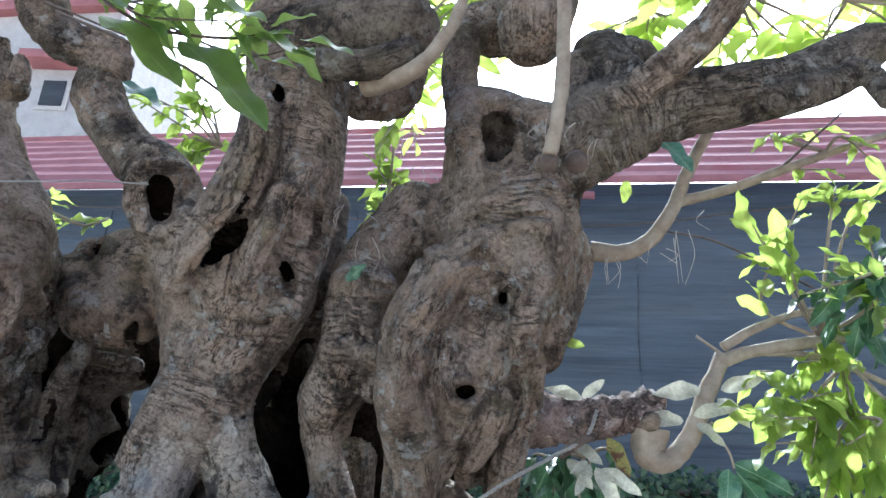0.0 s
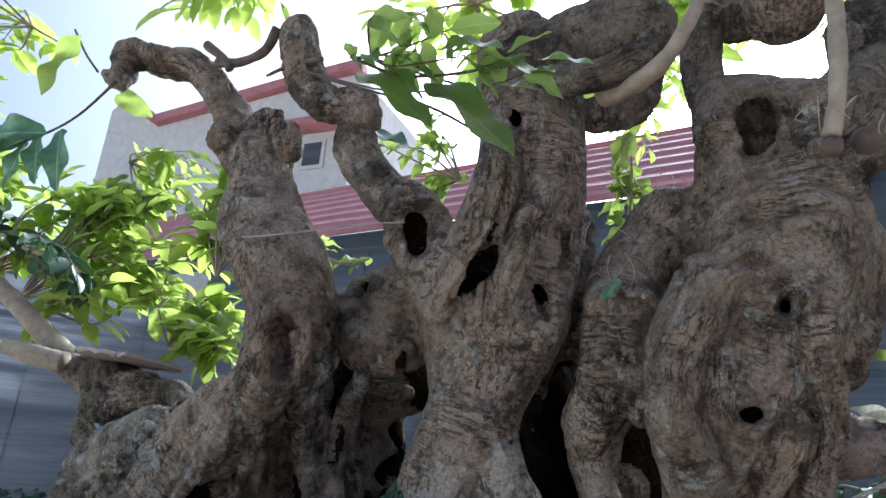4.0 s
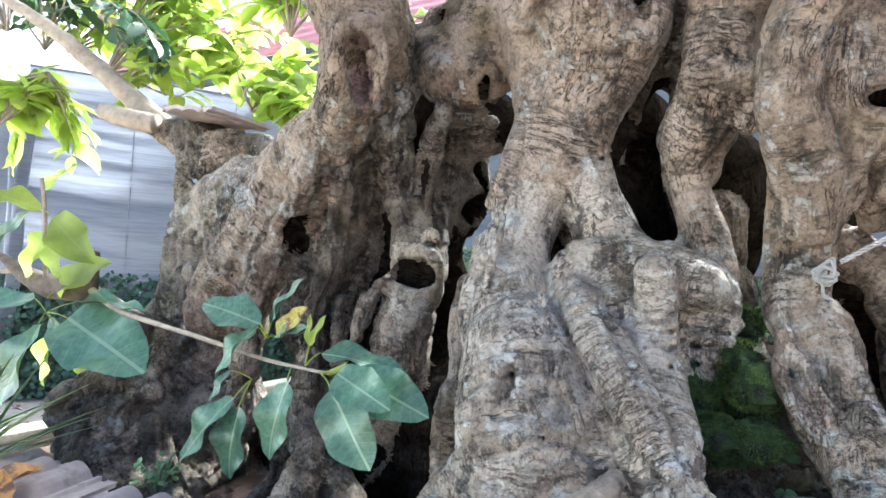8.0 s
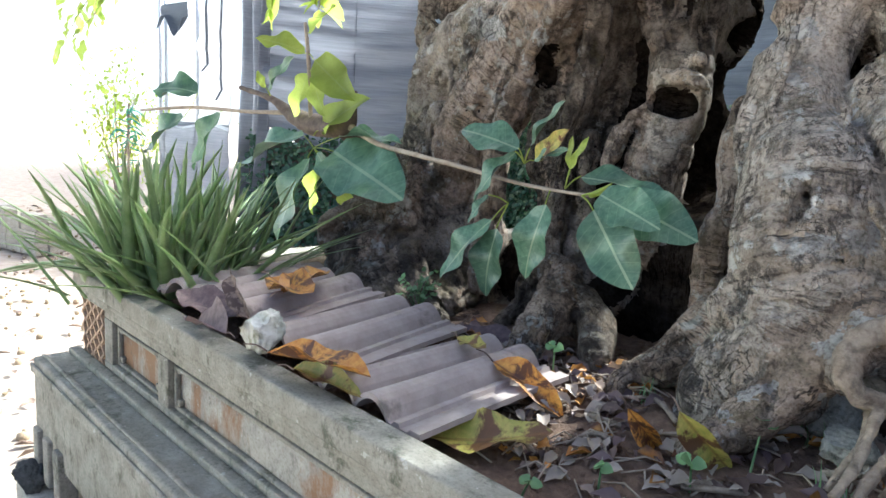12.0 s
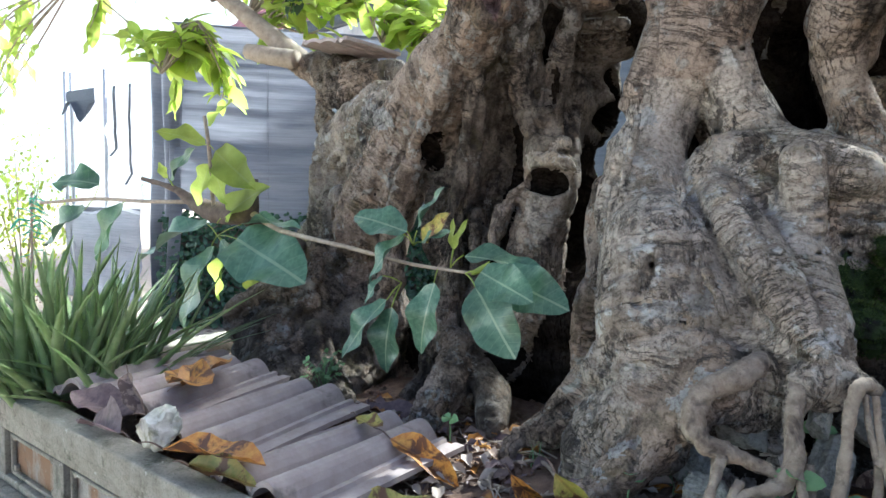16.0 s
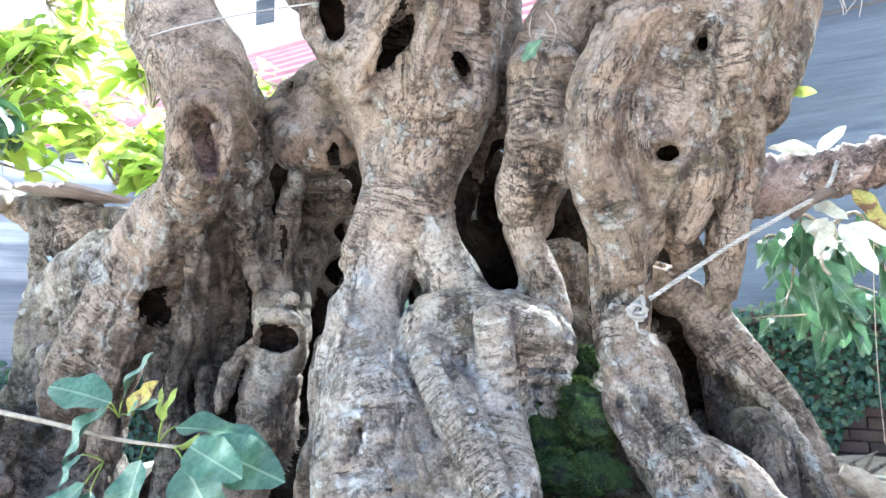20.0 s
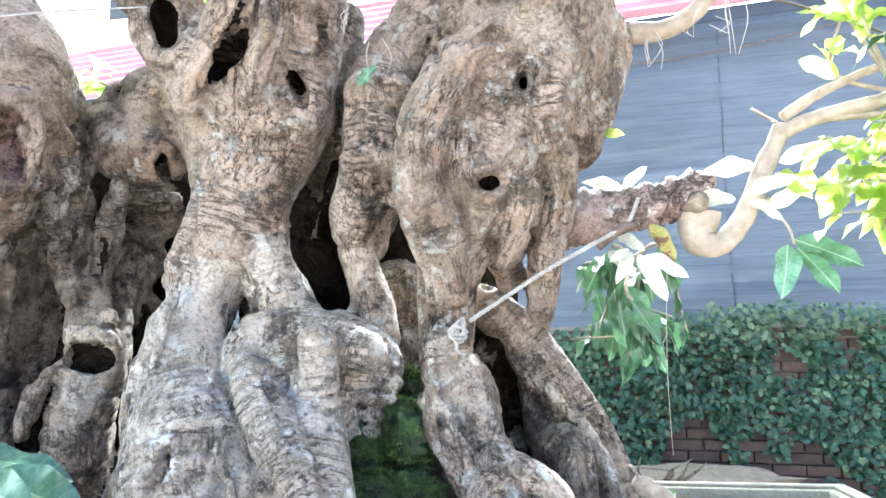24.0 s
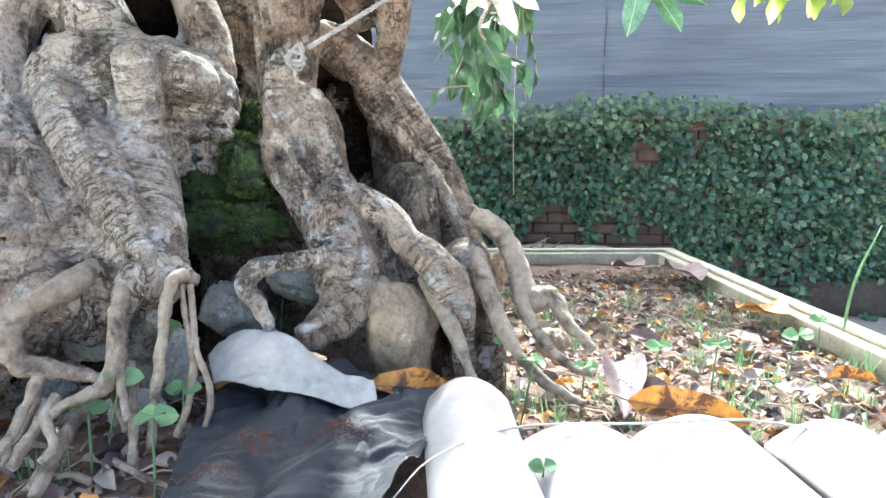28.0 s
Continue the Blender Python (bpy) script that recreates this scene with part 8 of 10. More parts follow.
# low twig with big leaves in front of the left roots
shoot = [(-1.928, 1.720, 1.210, 0.013), (-1.422, 1.660, 1.272, 0.011), (-1.166, 1.600, 1.231, 0.008), (-0.821, 1.540, 1.201, 0.006), (-0.609, 1.500, 1.181, 0.005), (-0.451, 1.470, 1.177, 0.004), (-0.396, 1.460, 1.177, 0.004)]
twig([(-2.099, 1.660, 1.408, 0.009), (-1.913, 1.680, 1.369, 0.013), (-1.794, 1.700, 1.311, 0.030), (-1.657, 1.700, 1.282, 0.041), (-1.476, 1.680, 1.289, 0.033), (-1.437, 1.680, 1.360, 0.015), (-1.431, 1.680, 1.406, 0.011)], DARKTWIG, "knobbly_branch", 10, .18, 17)
twig([(-1.442, 1.900, 1.142, 0.041), (-1.522, 1.800, 1.237, 0.033), (-1.530, 1.700, 1.282, 0.032)], DARKTWIG, "knobbly_branch", 10, .12, 18)
twig([(-1.446, 1.680, 1.285, 0.013), (-1.265, 1.620, 1.246, 0.009)] + shoot[2:], BRANCH, "low_shoot", 7, .05)
twig([(-3.062, 1.700, 1.294, 0.007), (-2.555, 1.700, 1.321, 0.008), (-2.141, 1.700, 1.317, 0.008), (-1.848, 1.700, 1.320, 0.009)], BRANCH, "low_shoot", 6, .05)
twig([(-1.664, 1.680, 1.294, 0.008), (-1.651, 1.660, 1.421, 0.008), (-1.653, 1.650, 1.536, 0.007), (-1.661, 1.640, 1.629, 0.006)], BRANCH, "low_shoot", 6, .05)
part("bud", tubed([(-0.396, 1.460, 1.177, 0.006), (-0.365, 1.450, 1.191, 0.007), (-0.339, 1.440, 1.210, 0.001)], sides=7, steps=3), LEAF_YOUNG, tree, "pointed pinkish leaf bud")
N1, N2, N3, N4 = (-0.601, 1.500, 1.229), (-0.466, 1.470, 1.184), (-0.637, 1.500, 1.130), (-0.416, 1.460, 1.175)
NB = (-1.591, 1.640, 1.204)

def low_shoot_leaf(*row):
    b, t, st, m, kd, wd, fc = row
    leaf_at(b, t, m, face=fc, wide=wd, kind=kd, petiole=st, wood=LEAF_YOUNG)


low_shoot_leaf((-0.607, 1.480, 1.265), (-0.773, 1.460, 1.309), N1, LEAF_BLUE, 0, 1.3, (0, -.7, .7))
low_shoot_leaf((-0.575, 1.480, 1.267), (-0.489, 1.460, 1.379), N1, LEAF_BLUE, 2, .8, (-.6, -.6, .3))
low_shoot_leaf((-0.616, 1.480, 1.257), (-0.732, 1.440, 1.142), N1, LEAF_BLUE, 1, .85, (-.3, -.8, .6))
low_shoot_leaf((-0.561, 1.480, 1.239), (-0.472, 1.460, 1.315), N1, DEAD_YELLOW, 0, .9, (.2, -.8, .4))
low_shoot_leaf((-0.561, 1.480, 1.239), (-0.463, 1.460, 1.274), N1, LEAF_BLUE, 2, .8, (.2, -.6, .6))
low_shoot_leaf((-0.669, 1.480, 1.085), (-0.824, 1.460, 0.915), N3, LEAF_BLUE, 2, 1.0, (-.4, -.9, .3))
low_shoot_leaf((-0.692, 1.490, 1.145), (-0.741, 1.470, 1.069), N3, LEAF_BLUE, 2, 1.0, (-.4, -.9, .3))
low_shoot_leaf((-0.653, 1.480, 1.067), (-0.684, 1.460, 0.892), N3, LEAF_BLUE, 1, 1.15, (0, -1, .2))
low_shoot_leaf((-0.513, 1.470, 1.144), (-0.557, 1.440, 0.967), (-0.508, 1.480, 1.179), LEAF_BLUE, 1, 1.05, (0, -1, .2))
low_shoot_leaf((-0.375, 1.440, 1.150), (-0.258, 1.400, 1.011), N4, LEAF_BLUE, 4, 1.35, (.1, -1, .2))
low_shoot_leaf((-0.363, 1.440, 1.184), (-0.211, 1.380, 1.149), N4, LEAF_BLUE, 4, 1.15, (.2, -.9, .5))
low_shoot_leaf((-0.342, 1.470, 1.179), (-0.161, 1.460, 1.124), N4, LEAF_BLUE, 4, 1.2, (.3, -.9, .4))
low_shoot_leaf((-0.441, 1.490, 1.215), (-0.233, 1.520, 1.216), N2, LEAF_BLUE, 3, .75, (.1, -.5, .8))
low_shoot_leaf((-0.457, 1.470, 1.228), (-0.417, 1.460, 1.301), N2, LEAF_YOUNG, 2, .6, (0, -1, .2))
low_shoot_leaf((-0.459, 1.470, 1.228), (-0.456, 1.460, 1.301), N2, LEAF_YOUNG, 2, .6, (0, -1, .2))
low_shoot_leaf((-1.433, 1.600, 1.202), (-1.071, 1.540, 1.117), NB, LEAF_BLUE, 4, 1.25, (0, -.7, .7))
low_shoot_leaf((-1.595, 1.620, 1.168), (-1.764, 1.580, 0.853), NB, LEAF_BLUE, 0, 1.1, (-.2, -1, .3))
low_shoot_leaf((-1.634, 1.630, 1.244), (-2.046, 1.600, 1.111), NB, LEAF_BLUE, 2, .9, (-.3, -.6, .8))
low_shoot_leaf((-1.548, 1.620, 1.191), (-1.426, 1.600, 1.091), NB, LEAF_BLUE, 0, 1.0, (0, -1, .3))
low_shoot_leaf((-1.431, 1.620, 1.249), (-1.120, 1.600, 1.266), NB, LEAF_BLUE, 2, .5, (0, -.2, 1))
low_shoot_leaf((-1.526, 1.640, 1.164), (-1.661, 1.640, 0.959), NB, LEAF_LIT, 1, .7, (0, -1, .2))
low_shoot_leaf((-1.540, 1.720, 1.053), (-1.437, 1.700, 1.015), NB, LEAF_LIT, 4, 1.2, (0, -1, .2))
low_shoot_leaf((-2.289, 1.680, 1.304), (-2.530, 1.660, 1.051), (-2.293, 1.700, 1.312), LEAF_DARK, 0, 1.1, (-.2, -1, .2))
low_shoot_leaf((-2.594, 1.680, 1.274), (-2.978, 1.660, 1.103), (-2.555, 1.700, 1.321), LEAF_DARK, 2, 1.0, (-.2, -.8, .5))
low_shoot_leaf((-2.468, 1.680, 1.383), (-2.852, 1.660, 1.415), (-2.555, 1.700, 1.321), LEAF_DARK, 2, 1, (0, -.7, .7))
low_shoot_leaf((-1.649, 1.650, 1.459), (-1.724, 1.630, 1.309), (-1.654, 1.660, 1.479), LEAF_LIT, 4, 1.2, (0, -1, .2))
low_shoot_leaf((-1.626, 1.650, 1.449), (-1.537, 1.630, 1.316), (-1.654, 1.660, 1.479), LEAF_LIT, 0, 1.1, (0, -1, .2))
low_shoot_leaf((-1.620, 1.650, 1.506), (-1.359, 1.600, 1.382), (-1.650, 1.650, 1.526), LEAF_LIT, 0, 1.0, (.2, -.9, .4))
low_shoot_leaf((-1.588, 1.660, 1.267), (-1.305, 1.600, 1.386), (-1.619, 1.660, 1.246), LEAF_LIT, 0, .8, (0, -1, .4))
low_shoot_leaf((-1.669, 1.650, 1.526), (-1.911, 1.600, 1.596), (-1.650, 1.650, 1.526), LEAF_LIT, 2, .9, (0, -.6, .8))
low_shoot_leaf((-1.640, 1.650, 1.592), (-1.461, 1.600, 1.673), (-1.663, 1.650, 1.593), LEAF_LIT, 2, .9, (0, -.6, .8))
low_shoot_leaf((-1.903, 1.660, 1.399), (-1.738, 1.640, 1.521), (-1.913, 1.680, 1.369), LEAF_DARK, 2, .9, (0, -.9, .4))
low_shoot_leaf((-1.922, 1.660, 1.409), (-1.962, 1.640, 1.470), (-1.913, 1.680, 1.369), LEAF_LIT, 4, 1, (0, -.9, .4))


def bare_root(*row):
    rows, = row
    part("root", gnarled(rows, .5, 14, 10, 55.0), ROOT, tree)


bare_root([(0.790, 1.600, 1.020, 0.020), (0.840, 1.516, 0.926, 0.017), (0.857, 1.471, 0.885, 0.011), (0.874, 1.438, 0.842, 0.008), (0.896, 1.405, 0.812, 0.006)])
bare_root([(0.890, 1.660, 1.060, 0.024), (0.928, 1.559, 0.947, 0.020), (0.961, 1.492, 0.887, 0.013), (1.007, 1.450, 0.845, 0.011), (1.065, 1.407, 0.822, 0.008)])
bare_root([(0.895, 1.719, 1.139, 0.019), (0.955, 1.704, 1.098, 0.024), (0.985, 1.663, 1.030, 0.024), (1.003, 1.626, 0.965, 0.028), (1.050, 1.622, 0.971, 0.023), (1.074, 1.573, 0.929, 0.014), (1.115, 1.529, 0.883, 0.010)])
bare_root([(0.985, 1.640, 1.000, 0.020), (0.992, 1.595, 0.949, 0.016), (1.018, 1.550, 0.902, 0.011), (1.053, 1.508, 0.868, 0.009), (1.097, 1.466, 0.854, 0.006)])
bare_root([(0.273, 1.331, 0.899, 0.012), (0.247, 1.289, 0.870, 0.010), (0.227, 1.247, 0.836, 0.009), (0.213, 1.207, 0.797, 0.009)])
bare_root([(0.283, 1.328, 0.900, 0.009), (0.302, 1.307, 0.870, 0.008), (0.313, 1.295, 0.843, 0.006)])
bare_root([(0.289, 1.348, 0.920, 0.009), (0.312, 1.326, 0.871, 0.007), (0.315, 1.306, 0.786, 0.007)])
bare_root([(0.184, 1.309, 0.927, 0.010), (0.184, 1.286, 0.891, 0.008), (0.167, 1.265, 0.847, 0.007), (0.155, 1.245, 0.814, 0.007)])
bare_root([(0.274, 1.540, 1.096, 0.023), (0.284, 1.450, 1.076, 0.021), (0.284, 1.370, 1.025, 0.015), (0.288, 1.340, 0.978, 0.016), (0.293, 1.320, 0.943, 0.017), (0.279, 1.290, 0.913, 0.012), (0.238, 1.260, 0.900, 0.010), (0.212, 1.230, 0.874, 0.009), (0.196, 1.190, 0.840, 0.009)])
bare_root([(0.289, 1.320, 0.934, 0.011), (0.261, 1.280, 0.891, 0.010), (0.244, 1.240, 0.856, 0.011), (0.237, 1.170, 0.807, 0.009)])
bare_root([(0.297, 1.320, 0.938, 0.009), (0.313, 1.290, 0.903, 0.007), (0.325, 1.270, 0.871, 0.006)])
bare_root([(0.311, 1.330, 0.944, 0.009), (0.323, 1.300, 0.881, 0.008), (0.336, 1.250, 0.804, 0.008)])
bare_root([(0.225, 1.560, 1.102, 0.028), (0.235, 1.470, 1.082, 0.025), (0.194, 1.380, 1.052, 0.023), (0.152, 1.340, 1.026, 0.021), (0.140, 1.310, 0.990, 0.021), (0.162, 1.300, 0.953, 0.018), (0.202, 1.300, 0.945, 0.016), (0.242, 1.310, 0.934, 0.012), (0.279, 1.310, 0.919, 0.009)])
bare_root([(0.195, 1.290, 0.942, 0.010), (0.191, 1.260, 0.910, 0.008), (0.186, 1.220, 0.875, 0.008), (0.174, 1.170, 0.842, 0.007)])
bare_root([(0.226, 1.270, 0.913, 0.009), (0.223, 1.240, 0.891, 0.008), (0.247, 1.210, 0.861, 0.008), (0.237, 1.190, 0.846, 0.006)])

# bare aerial roots standing in front of the trunk
for rows in ([(0.383, 1.400, 1.067, 0.013), (0.369, 1.380, 1.064, 0.012), (0.361, 1.360, 1.027, 0.010), (0.360, 1.330, 0.962, 0.010), (0.353, 1.310, 0.895, 0.009), (0.348, 1.290, 0.812, 0.007)],
             [(0.378, 1.390, 1.053, 0.006), (0.387, 1.370, 1.005, 0.006), (0.400, 1.350, 0.964, 0.006), (0.404, 1.340, 0.920, 0.007), (0.398, 1.320, 0.871, 0.006), (0.384, 1.300, 0.829, 0.005)],
             [(0.391, 1.390, 1.053, 0.006), (0.399, 1.370, 1.005, 0.006), (0.411, 1.340, 0.957, 0.005), (0.430, 1.330, 0.904, 0.006), (0.430, 1.330, 0.866, 0.006), (0.420, 1.320, 0.825, 0.005)],
             [(0.409, 1.350, 0.975, 0.006), (0.400, 1.340, 0.959, 0.007)],
             [(0.380, 1.410, 1.063, 0.015), (0.397, 1.420, 1.054, 0.011)]):
    part("aerial_root", gnarled(rows, .5, 12, 8, 60.0), ROOT, tree)
for k in range(22):
    x = rng.uniform(-.35, .45)
    y = rng.uniform(1.12, 1.35)
    a = rng.uniform(0, 6.28)
    ln = rng.uniform(.06, .16)
    z = soil_z(x, y)
    part("surface_root", tubed([(x, y, z + .008, .006), (x + ln * .5 * math.cos(a), y + ln * .5 * math.sin(a), z + .018, .005), (x + ln * math.cos(a + .3), y + ln * math.sin(a + .3), z - .004, .003)], sides=6, steps=3, wob=.1, seed=k), ROOT, tree)
WIRE = simple("galvanised_wire", (0.32, 0.30, 0.27), (0.45, 0.43, 0.40), 30, 0.5, 0.1, 0.001, metal=0.4)
tagged(part("trunk_wire", tubed([(-0.631, 1.560, 2.156, 0.002), (-0.480, 1.500, 2.135, 0.002), (-0.364, 1.520, 2.151, 0.002), (-0.272, 1.580, 2.186, 0.002), (-0.159, 1.600, 2.194, 0.002)], sides=5), WIRE), "thin training wire stretched between the trunks", "wire")


# ---- planter details ----
BAGGED = simple("dark_mortar_lump", (0.035, 0.037, 0.035), (0.09, 0.092, 0.085), 40, 0.95, 1.0, 0.01)
LEDGE = 0.518
FACE = Y0 - 0.026      # the panelled front stands almost flush with the rim
part("front_rim", boxed((X0, Y0 - 0.014, 0.748), (X1, Y0 + 0.052, RIM), 0.006), CONCRETE, planter)
part("rim_moulding", boxed((X0 + 0.010, Y0 - 0.008, 0.733), (X1 - 0.012, Y0 + 0.050, 0.747), 0.003), CONCRETE, planter)
part("rim_moulding", boxed((X0 + 0.020, Y0 - 0.002, 0.716), (X1 - 0.012, Y0 + 0.050, 0.732), 0.003), CONCRETE, planter)
part("back_rim", boxed((X0, Y1 - 0.10, 0.745), (X1, Y1, RIM), 0.006), CONCRETE_TAN, planter)
part("back_rim_fillet", boxed((X0, Y1 - 0.075, RIM + 0.001), (X1 - 0.03, Y1 - 0.03, RIM + 0.014), 0.004), CONCRETE_TAN, planter)
part("right_rim", boxed((X1 - 0.12, Y0 + 0.054, 0.745), (X1, Y1 - 0.102, RIM), 0.006), CONCRETE_TAN, planter)
part("right_rim_fillet", boxed((X1 - 0.085, Y0 + 0.13, RIM + 0.001), (X1 - 0.035, Y1 - 0.08, RIM + 0.014), 0.004), CONCRETE_TAN, planter)
part("left_rim", boxed((X0, Y0 + 0.054, 0.745), (X0 + 0.10, Y1 - 0.102, RIM), 0.006), CONCRETE, planter)
part("front_wall", boxed((X0 + 0.02, FACE + 0.060, LEDGE + .001), (X1 - 0.02, Y0 + 0.052, 0.715), 0.0), RUSTY, planter, "grey render with rusty brown stains")
part("back_wall", boxed((X0 + 0.02, Y1 - 0.09, LEDGE + .001), (X1 - 0.02, Y1 - 0.02, 0.744), 0.004), CONCRETE_TAN, planter)
part("right_wall", boxed((X1 - 0.11, Y0 + 0.114, LEDGE + .001), (X1 - 0.02, Y1 - 0.092, 0.744), 0.004), CONCRETE_TAN, planter)
part("left_wall", boxed((X0 + 0.02, Y0 + 0.114, LEDGE + .001), (X0 + 0.09, Y1 - 0.092, 0.744), 0.004), CONCRETE, planter)
part("frame_rail", boxed((X0 + 0.20, FACE + 0.036, 0.688), (X1 - 0.02, FACE + 0.059, 0.7155), 0.003), CONCRETE, planter)
part("frame_rail", boxed((X0 + 0.20, FACE + 0.034, LEDGE + .0005), (X1 - 0.02, FACE + 0.059, 0.556), 0.004), CONCRETE, planter)
posts = [X0 + 0.20, X0 + 0.58, X0 + 1.68, X0 + 2.74, X1 - 0.10]
for i, x in enumerate(posts):
    part("pilaster", boxed((x - 0.002, FACE + 0.036, 0.546), (x + 0.060, FACE + 0.058, 0.687), 0.003), CONCRETE, planter)
    if i + 1 < len(posts):
        xa, xb = x + 0.074, posts[i + 1] - 0.016
        for lo, hi in (((xa, 0.560), (xa + .010, 0.674)), ((xb - .010, 0.560), (xb, 0.674)), ((xa + .0105, 0.664), (xb - .0105, 0.674)), ((xa + .0105, 0.560), (xb - .0105, 0.570))):
            part("bead", boxed((lo[0], FACE + 0.046, lo[1]), (hi[0], FACE + 0.0595, hi[1]), 0.003), CONCRETE, planter)
        for zz in (0.563, 0.648):
            for xx in (xa + .013, xb - .029):
                part("corner_block", boxed((xx, FACE + 0.048, zz + .009), (xx + .016, FACE + 0.0597, zz + .025), 0.002), CONCRETE, planter)
part("corner_panel", boxed((X0 + 0.004, FACE + 0.045, LEDGE + .001), (X0 + 0.195, FACE + 0.059, 0.7155), 0.004), CONCRETE_PALE, planter)
for r in range(8):
    for c in range(6):
        bm = bmesh.new()
        a = 45 if (r + c) % 2 else -45
        box(bm, (-0.018, -0.006, -0.0045), (0.018, 0.006, 0.0045), Matrix.Translation((X0 + 0.018 + c * 0.032, FACE + 0.041, 0.536 + r * 0.023)) @ Matrix.Rotation(radians(a), 4, 'Y'))
        part("lattice_strip", bm, TERRA, planter, smooth=False)
part("base_slab", boxed((X0 - 0.05, Y0 - 0.118, 0.240), (X1 + 0.10, Y1 + 0.10, LEDGE), 0.008), CONCRETE, planter)
part("base_lip", boxed((X0 - 0.04, Y0 - 0.098, LEDGE + .001), (X1 + 0.09, Y0 - 0.086, LEDGE + .008), 0.003), CONCRETE, planter)
part("base_step", boxed((X0 - 0.02, FACE + 0.0, LEDGE + .001), (X1 + 0.0, FACE + 0.033, 0.540), 0.005), CONCRETE, planter)
part("fascia_band", boxed((X0 - 0.055, Y0 - 0.126, 0.472), (X1 + 0.09, Y0 - 0.1185, 0.500), 0.003), CONCRETE, planter)
part("underside", boxed((X0 - 0.02, Y0 - 0.07, 0.120), (X1 + 0.05, Y1 + 0.05, 0.239), 0.0), CONCRETE, planter)
for x in (X0 - 0.03, X0 + 0.07, X0 + 0.17, X0 + 1.2, X1 - 0.2):
    bm = bmesh.new()
    box(bm, (x, Y0 - 0.133, 0.150), (x + 0.055, Y0 - 0.08, 0.300), None, 0.006)
    part("bracket", bm, CONCRETE, planter)
for x, y in ((X0 - 0.06, Y0 - 0.18), (X0 - 0.04, Y1 - 0.3), (X1 - 0.15, Y0 - 0.16), (X1 - 0.15, Y1 - 0.3)):
    blk = tagged(part("support_block", boxed((x, y, -0.02), (x + 0.26, y + 0.42, 0.119), 0.012), CONCRETE_PALE), "square concrete block holding up the planter", "block", "support blocks")
    blk.matrix_world = TURNED
lump = rock("clay_lump", (0.075, 0.045, 0.045), 4, BAGGED, None, rough=.22)
lump.matrix_world = TURNED @ Matrix.Translation((X0 + 0.02, Y0 - 0.150, 0.150))
tagged(lump, "dark lump of mortar lying on the support block", "lump")


# ---- clay tiles ----
def tile_mesh(width=0.30, length=0.44, hump=0.036, m=TILE):
    """A double-roll roof tile with grooved side laps."""
    prof = [(0, .004), (.012, .016), (.022, .006), (.032, .006)]
    for c in (.080, .176):
        prof += [(c - .047 + .094 * k / 8, .006 + hump * math.sin(math.pi * k / 8) ** .8) for k in range(9)]
    prof += [(.229, .004), (.236, .013), (.248, .013), (.252, .005), (.270, .005), (.275, .012), (.300, .012)]
    k = width / 0.30
    n, ny = len(prof), 7
    v, f = [], []
    for lay in (0, 1):
        for i, (x, z) in enumerate(prof):
            for j in range(ny):
                y = length * j / (ny - 1)
                v.append((x * k, y, z - 0.012 * lay + 0.002 * math.sin(y * 9 + x * 20)))
    a = n * ny
    for i in range(n - 1):
        for j in range(ny - 1):
            p = i * ny + j
            f.append((p, p + ny, p + ny + 1, p + 1))
            f.append((a + p, a + p + 1, a + p + ny + 1, a + p + ny))
    for i in range(n - 1):
        for j in (0, ny - 1):
            p = i * ny + j
            f.append((p, a + p, a + p + ny, p + ny) if j == 0 else (p, p + ny, a + p + ny, a + p))
    for j in range(ny - 1):
        for i in (0, n - 1):
            p = i * ny + j
            f.append((p, p + 1, a + p + 1, a + p) if i == 0 else (p, a + p, a + p + 1, p + 1))
    me = mesh_from("roof_tile", np.array(v), np.array(f))
    me.materials.append(m)
    return me


def lay_tile(me, m, label="weathered grey-brown double-roll clay roof tile lying on the soil", group="loose roof tiles"):
    o = new("roof_tile", me)
    o.matrix_world = m
    return tagged(o, label, "roof tile", group)


TM = tile_mesh()
lay_tile(TM, pose(-0.678, 0.958, 0.792, 0.5, 1, -2.4))
lay_tile(TM, pose(-0.930, 0.968, 0.822, -0.5, 3, 7.6))
lay_tile(TM, pose(-1.195, 0.965, 0.838, -0.5, 2, 13))
lay_tile(TM, pose(-1.42, 1.00, 0.815, 0, -2, 10))
TC = tile_mesh(0.25, 0.26, 0.008)
top_tile = lay_tile(TC, pose(*((-1.421, 1.880, 1.900)), -3, 4, -6), "clay roof tile laid as a cap on the sawn stump", "cap tile")


def barrel_tile(humps, period, length, rise):
    """A pale tile of round rolls that meet in sharp valleys, 12 mm thick."""
    n, ny = humps * 12 + 1, 9
    v, f = [], []
    for lay in (0, 1):
        for i in range(n):
            x = period * i / 12
            for j in range(ny):
                y = length * j / (ny - 1)
                v.append((x, y, rise * abs(math.sin(math.pi * i / 12)) ** 0.8 - 0.012 * lay + 0.003 * math.sin(y * 11 + x * 7)))
    a = n * ny
    for i in range(n - 1):
        for j in range(ny - 1):
            p = i * ny + j
            f.append((p, p + ny, p + ny + 1, p + 1))
            f.append((a + p, a + p + 1, a + p + ny + 1, a + p + ny))
        p = i * ny
        f.append((p, a + p, a + p + ny, p + ny))
        p += ny - 1
        f.append((p, p + ny, a + p + ny, a + p))
    for j in range(ny - 1):
        f.append((j, j + 1, a + j + 1, a + j))
        p = (n - 1) * ny + j
        f.append((p, a + p, a + p + 1, p + 1))
    me = mesh_from("roof_tile", np.array(v), np.array(f))
    me.materials.append(TILE_WHITE)
    me.polygons.foreach_set("use_smooth", [True] * len(f))
    return me


